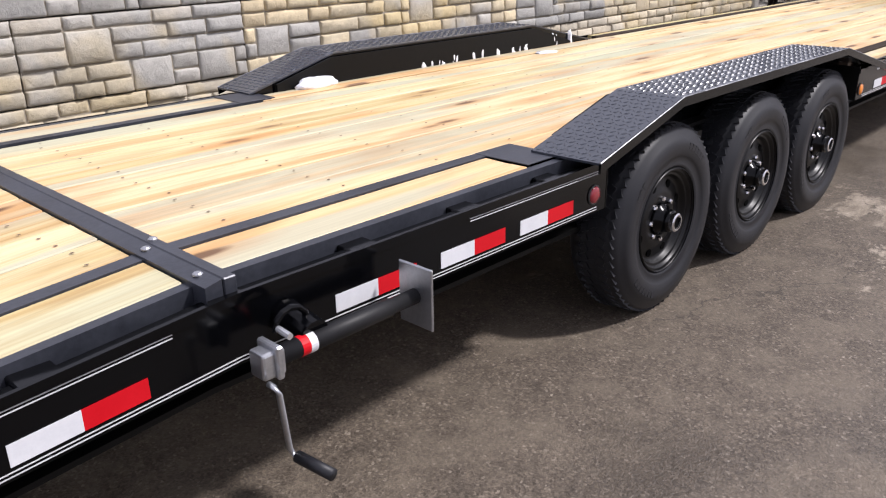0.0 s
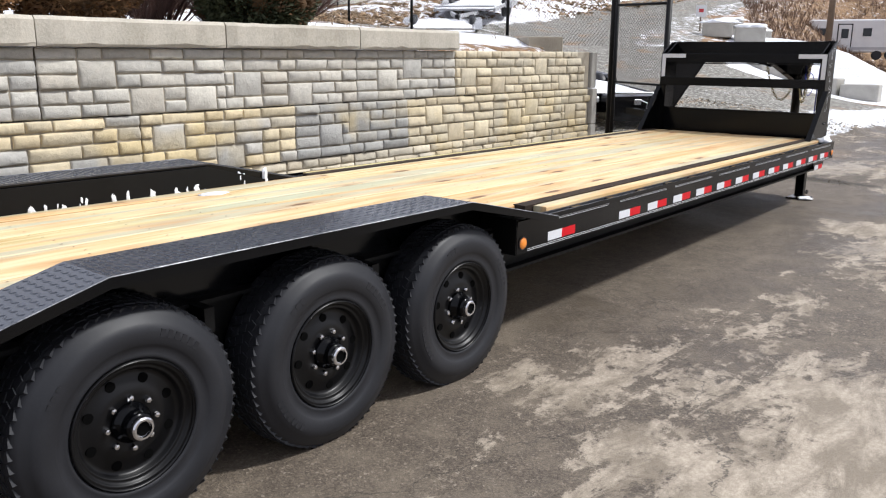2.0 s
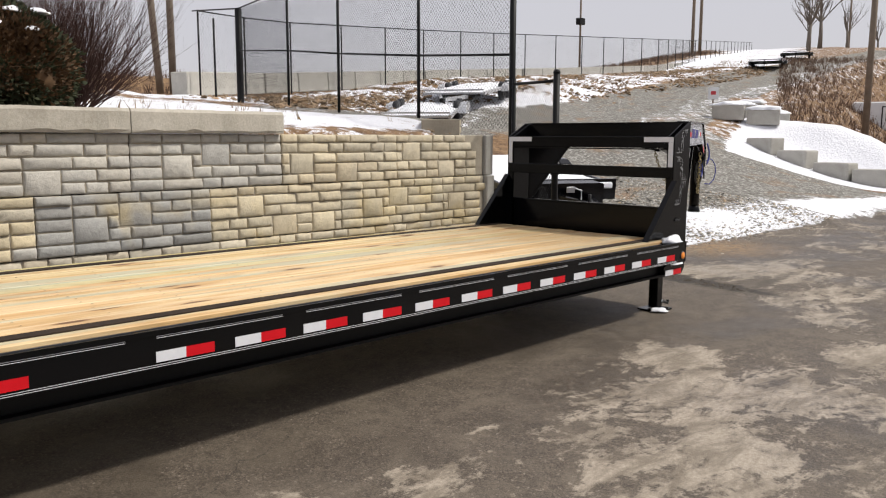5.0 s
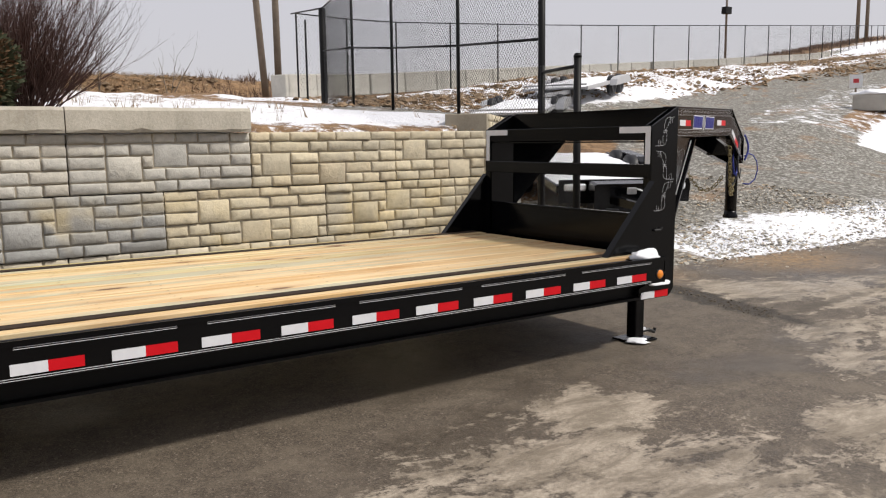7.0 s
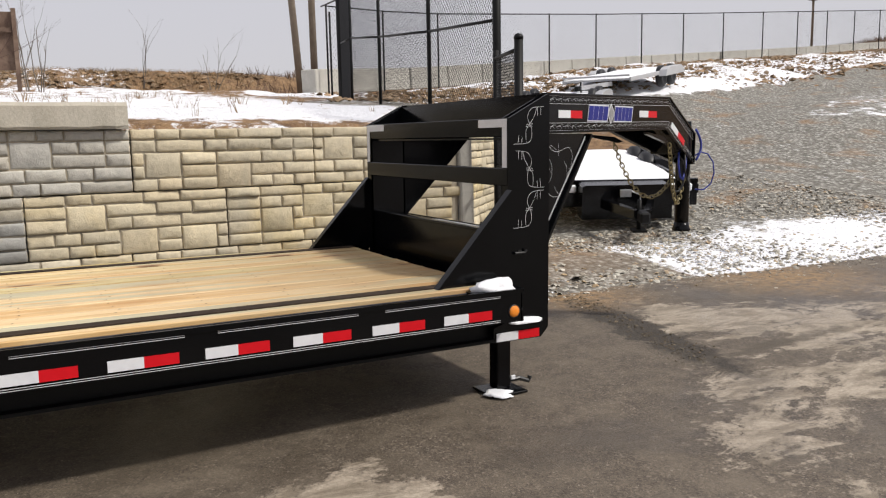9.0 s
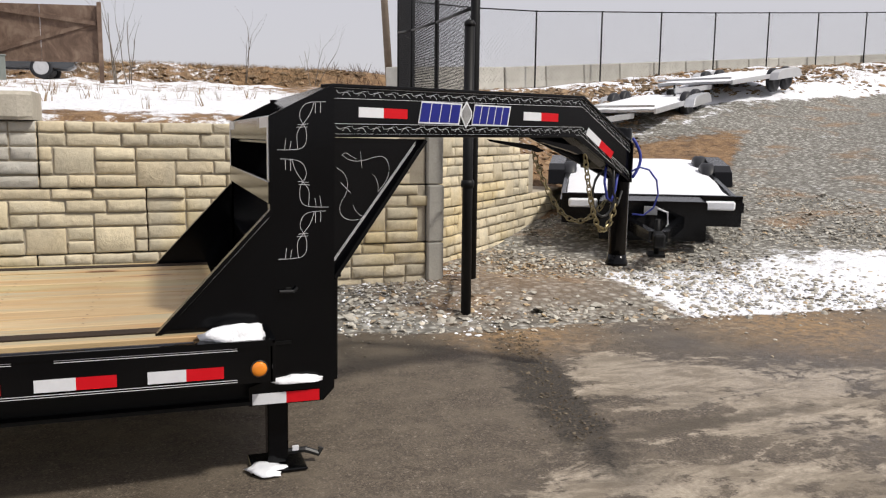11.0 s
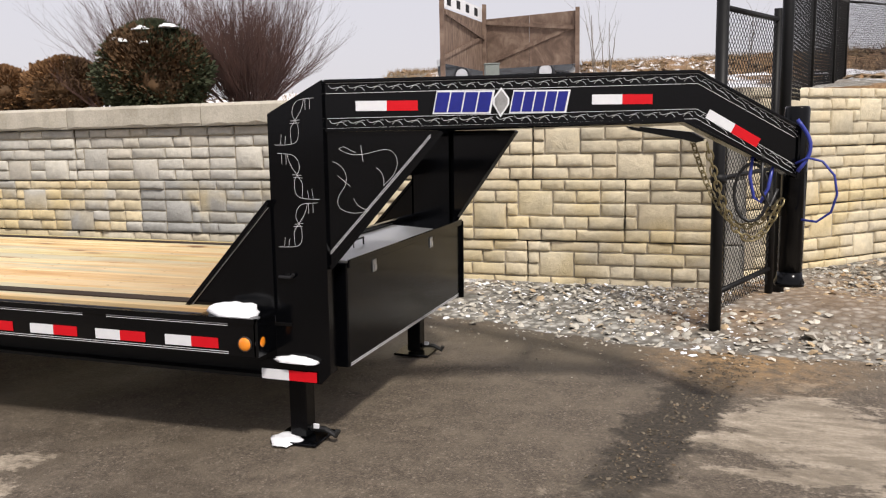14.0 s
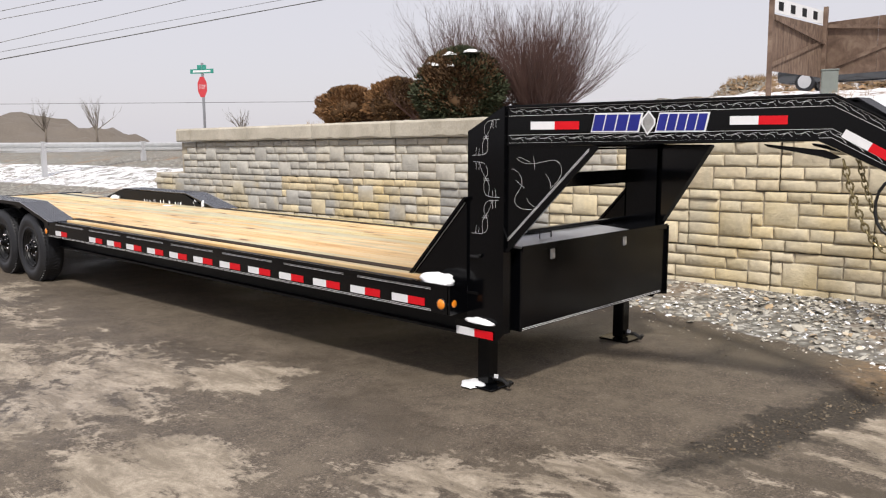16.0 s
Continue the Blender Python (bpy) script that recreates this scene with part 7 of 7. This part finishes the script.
for x, y, z1 in ((6.47, 21.56, 5.05), (9.22, 20.97, 4.72), (6.27, 18.33, 5.05)):
    part("post", bm_box(x - 0.05, x + 0.05, y - 0.05, y + 0.05, gz(x, y) - 0.3, z1), old_wood, sign)
SIGN_TURN = math.degrees(math.atan2(3.19, 0.17))
part("lettered_strip", moved(bm_box(0.0, 3.15, 0.0, 0.016, 4.6, 4.95), pose(6.25, 18.41, 0, 0, 0, SIGN_TURN)), white_metal, sign, "white strip with dark unreadable marks")
for i in range(4):
    part("mark", moved(bm_box(0.35 + i * 0.7, 0.62 + i * 0.7, -0.006, 0.0, 4.67, 4.88), pose(6.25, 18.41, 0, 0, 0, SIGN_TURN)), frame_black, sign)
cabinet = thing("utility_cabinet", "small grey-green steel utility cabinet beside the sign posts", "cabinet", pose(6.85, 20.9, gz(6.85, 20.9), 0, 0, 20))
part("body", bm_box(-0.2, 0.2, -0.15, 0.15, 0.0, 0.62, 0.02), cabinet_grey, cabinet)
part("lid", bm_box(-0.22, 0.22, -0.17, 0.17, 0.62, 0.66, 0.012), cabinet_grey, cabinet)

# dark saloon on the upper road
car = thing("saloon_car", "charcoal grey four-door saloon on the upper road", "car", pose(5.6, 28.2, gz(5.6, 28.2) + 0.02, 0, 0, -2))
body = [(-2.5, 0.35), (-2.52, 0.75), (-2.45, 0.98), (-1.7, 1.06), (1.05, 1.03), (2.2, 0.88), (2.5, 0.72), (2.52, 0.4), (2.3, 0.3), (-2.3, 0.3)]
part("body", bm_prism(body, "y", -0.93, 0.93, bevel=0.05), car_paint, car, "", True)
cabin = [(-1.75, 1.04), (-1.0, 1.42), (-0.3, 1.5), (0.45, 1.45), (1.3, 1.04)]
part("roof", bm_prism([(-1.15, 1.4), (-0.95, 1.45), (-0.3, 1.52), (0.4, 1.47), (0.55, 1.42), (0.4, 1.4), (-0.3, 1.46), (-1.0, 1.4)], "y", -0.72, 0.72, bevel=0.015), car_paint, car)
part("glasshouse", bm_prism(cabin, "y", -0.76, 0.76, bevel=0.02), dark_glass, car)
# opaque panes: the reflection in the glass is put in as pale grey
for x0, x1 in ((-1.2, -0.35), (-0.28, 0.75)):
    part("window", bm_prism([(x0, 1.07), (x1, 1.07), (x1 - (0.35 if x1 > 0 else 0), 1.4), (x0 + (0.2 if x0 < -1 else 0), 1.4)], "y", -0.79, -0.765), shed_grey, car, "side window with its reflection painted in as pale grey")
for x in (-1.55, 1.55):
    for y0 in (-0.95, 0.75):
        w = part("wheel", moved(bm_lathe([(0.05, 0.02), (0.24, 0.0), (0.28, -0.01), (0.34, 0.03), (0.34, 0.17), (0.28, 0.2), (0.05, 0.2)], n=24), Matrix.Translation((x, y0, 0.34))), rubber, car, "", True)
        part("rim", moved(bm_lathe([(0.23, -0.012), (0.2, -0.004), (0.05, -0.02), (0.001, -0.02)], n=16), Matrix.Translation((x, y0, 0.34))), shed_grey, w)
part("tail_lamp", bm_box(-2.53, -2.4, -0.94, -0.7, 0.7, 0.95, 0.02), alloy, car)
for x in (-0.55, 0.35):
    part("door_handle", bm_box(x, x + 0.2, -0.945, -0.928, 0.88, 0.91), chrome, car)

# the street beyond the end of the wall
stop = thing("stop_sign", "red stop sign on a post with green street name plates", "sign")
sx_, sy_ = -8.35, 11.7
part("post", bm_box(sx_ - 0.03, sx_ + 0.03, sy_ - 0.03, sy_ + 0.03, gz(sx_, sy_) - 0.2, 4.02), steel, stop)
face = pose(sx_, sy_, 3.3, 0, 0, 28) @ Matrix.Scale(0.88, 4)
octo = [(0.38 * math.cos(radians(22.5 + 45 * k)) * 0.5, 0.38 * math.sin(radians(22.5 + 45 * k))) for k in range(8)]
part("plate", moved(bm_prism(octo, "y", -0.05, -0.045), face), sign_red, stop)
lettering("STOP", 0.18, face @ pose(0, -0.052, 0, 90), tape_white, "word", stop, "white word on the red plate", shear=0.0).scale = (0.5, 1, 1)
for dz, wd_ in ((0.46, 0.9), (0.6, 0.35)):
    part("name_plate", moved(bm_box(-wd_ / 2, wd_ / 2, -0.04, -0.03, dz, dz + 0.15), face), sign_green, stop)
part("name_mark", moved(bm_box(-0.34, 0.34, -0.045, -0.04, 0.5, 0.57), face), tape_white, stop)

rail = thing("guard_rail", "weathered galvanised guard rail along the street", "rail")
g0, g1 = Vector((-16.9, 2.5, 0)), Vector((-6.9, 25.3, 0))
gl_ = (g1 - g0).length
gd = math.degrees(math.atan2(g1.y - g0.y, g1.x - g0.x))
wprof = [(0.0, 0.45), (-0.06, 0.5), (-0.06, 0.55), (0.0, 0.6), (-0.06, 0.66), (-0.06, 0.72), (0.0, 0.77), (0.01, 0.77), (-0.05, 0.72), (-0.05, 0.66), (0.01, 0.6), (-0.05, 0.55), (-0.05, 0.5), (0.01, 0.45)]
part("beam", moved(bm_prism(wprof, "x", 0, gl_), pose(g0.x, g0.y, 0.91, 0, 0, gd)), alloy, rail)
for i in range(8):
    p = g0.lerp(g1, (i + 0.3) / 8)
    part("post", bm_box(p.x - 0.07, p.x + 0.07, p.y - 0.07, p.y + 0.07, gz(p.x, p.y) - 0.3, 1.71), shed_grey, rail)


def low_building(x, y, yaw, w, d, h, wall_m, label):
    z = gz(x, y)
    e = thing("low_building", label, "building", pose(x, y, z - 3.7, 0, 0, yaw), "buildings across the street")
    part("wall", bm_box(-w / 2, w / 2, -d / 2, d / 2, -1, h), wall_m, e)
    part("roof", bm_prism([(-d / 2 - 0.4, h), (d / 2 + 0.4, h), (0, h + d * 0.2)], "x", -w / 2 - 0.4, w / 2 + 0.4), shed_grey, e)
    for k in (-0.35, -0.1, 0.3):
        wn_ = part("window", bm_box(w * k - 0.6, w * k + 0.6, -d / 2 - 0.03, -d / 2 + 0.02, 0.9, 2.1), dark_glass, e)
        part("window_frame", bm_box(w * k - 0.7, w * k + 0.7, -d / 2 - 0.06, -d / 2 - 0.031, 2.1, 2.22), white_metal, wn_)
    part("door", bm_box(w * 0.08, w * 0.08 + 1.0, -d / 2 - 0.04, -d / 2 + 0.02, -0.2, 2.0), shed_grey, e)
    return e


low_building(-70, 37.7, 62, 16, 8, 2.6, white_metal, "low white building with a pale roof across the street")
low_building(-78, 23.8, 66, 12, 8, 2.4, white_metal, "low white building with a pale roof across the street")
low_building(-60, 49.5, 58, 9, 6, 2.2, shed_grey, "low grey building across the street")
# parked pick-up ladder rack just showing over the coping
rack = thing("dump_body", "raised grey steel truck bed showing above the wall", "truck", pose(-3.4, 13.85, 2.42, 0, 0, 30))
part("bed", bm_prism([(-0.6, -0.6), (0.75, -0.6), (0.75, 0.1), (0.45, 0.12)], "y", -0.6, 0.6), shed_grey, rack)
part("arm", bm_prism([(-0.7, -0.55), (-0.62, -0.6), (0.62, 0.35), (0.55, 0.42)], "y", -0.66, -0.6), post_wood, rack)
part("leg", bm_box(-0.5, 0.6, -0.5, 0.5, gz(-3.4, 13.85) - 2.6, -0.6), shed_grey, rack)

# wooded rise far to the west
rise = bmesh.new()
bmesh.ops.create_grid(rise, x_segments=60, y_segments=40, size=1)
for v in rise.verts:
    v.co = Vector((v.co.x * 75, v.co.y * 45, 0))
    rr_ = (v.co.x / 75) ** 2 + (v.co.y / 45) ** 2
    v.co.z = 13 * max(0, 1 - rr_) ** 0.8 + 2.0 * noise.fractal(v.co * 0.16, 0.8, 2, 4) - 2
moved(rise, pose(-205, 40, 0, 0, 0, 70))
part("wooded_hill", rise, twig_grey, None, "", True)
tagged(bpy.data.objects["wooded_hill"], "grey-brown leafless wooded hill on the horizon", "hill", kind="structure")
tr_ = random.Random(44)
for i in range(7):
    x, y = -95 + tr_.uniform(-18, 18), 45 + tr_.uniform(-22, 25)
    bare_tree(x, y, tr_.uniform(4, 6.5), 120 + i)

# overhead wires
def wire(name, a, b, r=0.02, drop=0.4):
    o = part(name, bm_tube(sag(a, b, drop), r, n=6), hose_black, None)
    return tagged(o, "thin dark overhead utility wire", "wire", "overhead wires")


for a, b, r in (((-28.85, 12.14, 5.71), (-19.53, 28.6, 9.91), 0.026), ((-28.84, 12.16, 6.06), (-21.1, 26.74, 9.84), 0.012), ((-28.83, 12.18, 6.51), (-24.54, 21.76, 9.55), 0.016), ((-28.82, 12.22, 7.6), (-26.46, 18.19, 9.28), 0.016), ((-28.82, 12.24, 7.98), (-27.54, 15.78, 9.06), 0.016), ((-28.58, 12.98, 3.59), (-22.75, 24.53, 3.82), 0.012)):
    a, b = Vector(a) + Vector((0, 0.9, 0.1)), Vector(b) + Vector((0, 0.9, 0.1))
    wire("overhead_wire", a - (b - a) * 0.5, b + (b - a) * 0.8, r, 0.0)

# travel trailer below the hill
camper = thing("travel_trailer", "white travel trailer with dark windows parked below the hill", "camper", pose(59.6, 12.4, gz(59.3, 12.9) - 0.2, 0, 0, -70) @ Matrix.Scale(0.82, 4))
part("body", bm_prism([(-4.2, 0.55), (4.2, 0.55), (4.2, 2.6), (3.9, 3.0), (-4.2, 3.0)], "y", -1.2, 1.2, bevel=0.08), white_metal, camper)
part("stripe", bm_box(-4.1, 4.1, -1.225, -1.205, 0.75, 0.95), shed_grey, camper)
dr = part("door", bm_box(-2.2, -1.3, -1.24, -1.205, 0.6, 2.6, 0.02), white_metal, camper)
part("door_window", bm_box(-2.0, -1.5, -1.255, -1.24, 1.6, 2.3, 0.02), dark_glass, dr)
part("door_frame", bm_box(-2.28, -1.22, -1.222, -1.206, 0.55, 2.68), frame_black, dr)
for x in (-3.4, -0.2, 1.9, 3.3):
    part("window", bm_box(x - 0.3, x + 0.3, -1.235, -1.205, 1.75, 2.35, 0.02), dark_glass, camper)
for x in (0.6, 1.5):
    part("wheel", moved(bm_lathe([(0.05, 0), (0.3, 0), (0.36, 0.04), (0.36, 0.2), (0.05, 0.22)], n=20), Matrix.Translation((x, -1.22, 0.36))), rubber, camper)
# small warning sign on a post by the lane
wsn = thing("warning_sign", "small faded red and white sign on a stake", "sign", pose(34.4, 13.06, gz(34.4, 13.06) - 0.2, 0, 0, -60))
part("stake", bm_box(-0.03, 0.03, -0.03, 0.03, -0.2, 1.1), post_wood, wsn)
part("plate", bm_box(-0.2, 0.2, -0.045, -0.03, 0.75, 1.2), white_metal, wsn)
part("mark", bm_prism([(-0.09, 0.92), (0.09, 0.92), (0.09, 1.06), (-0.09, 1.06)], "y", -0.05, -0.045), sign_red, wsn)
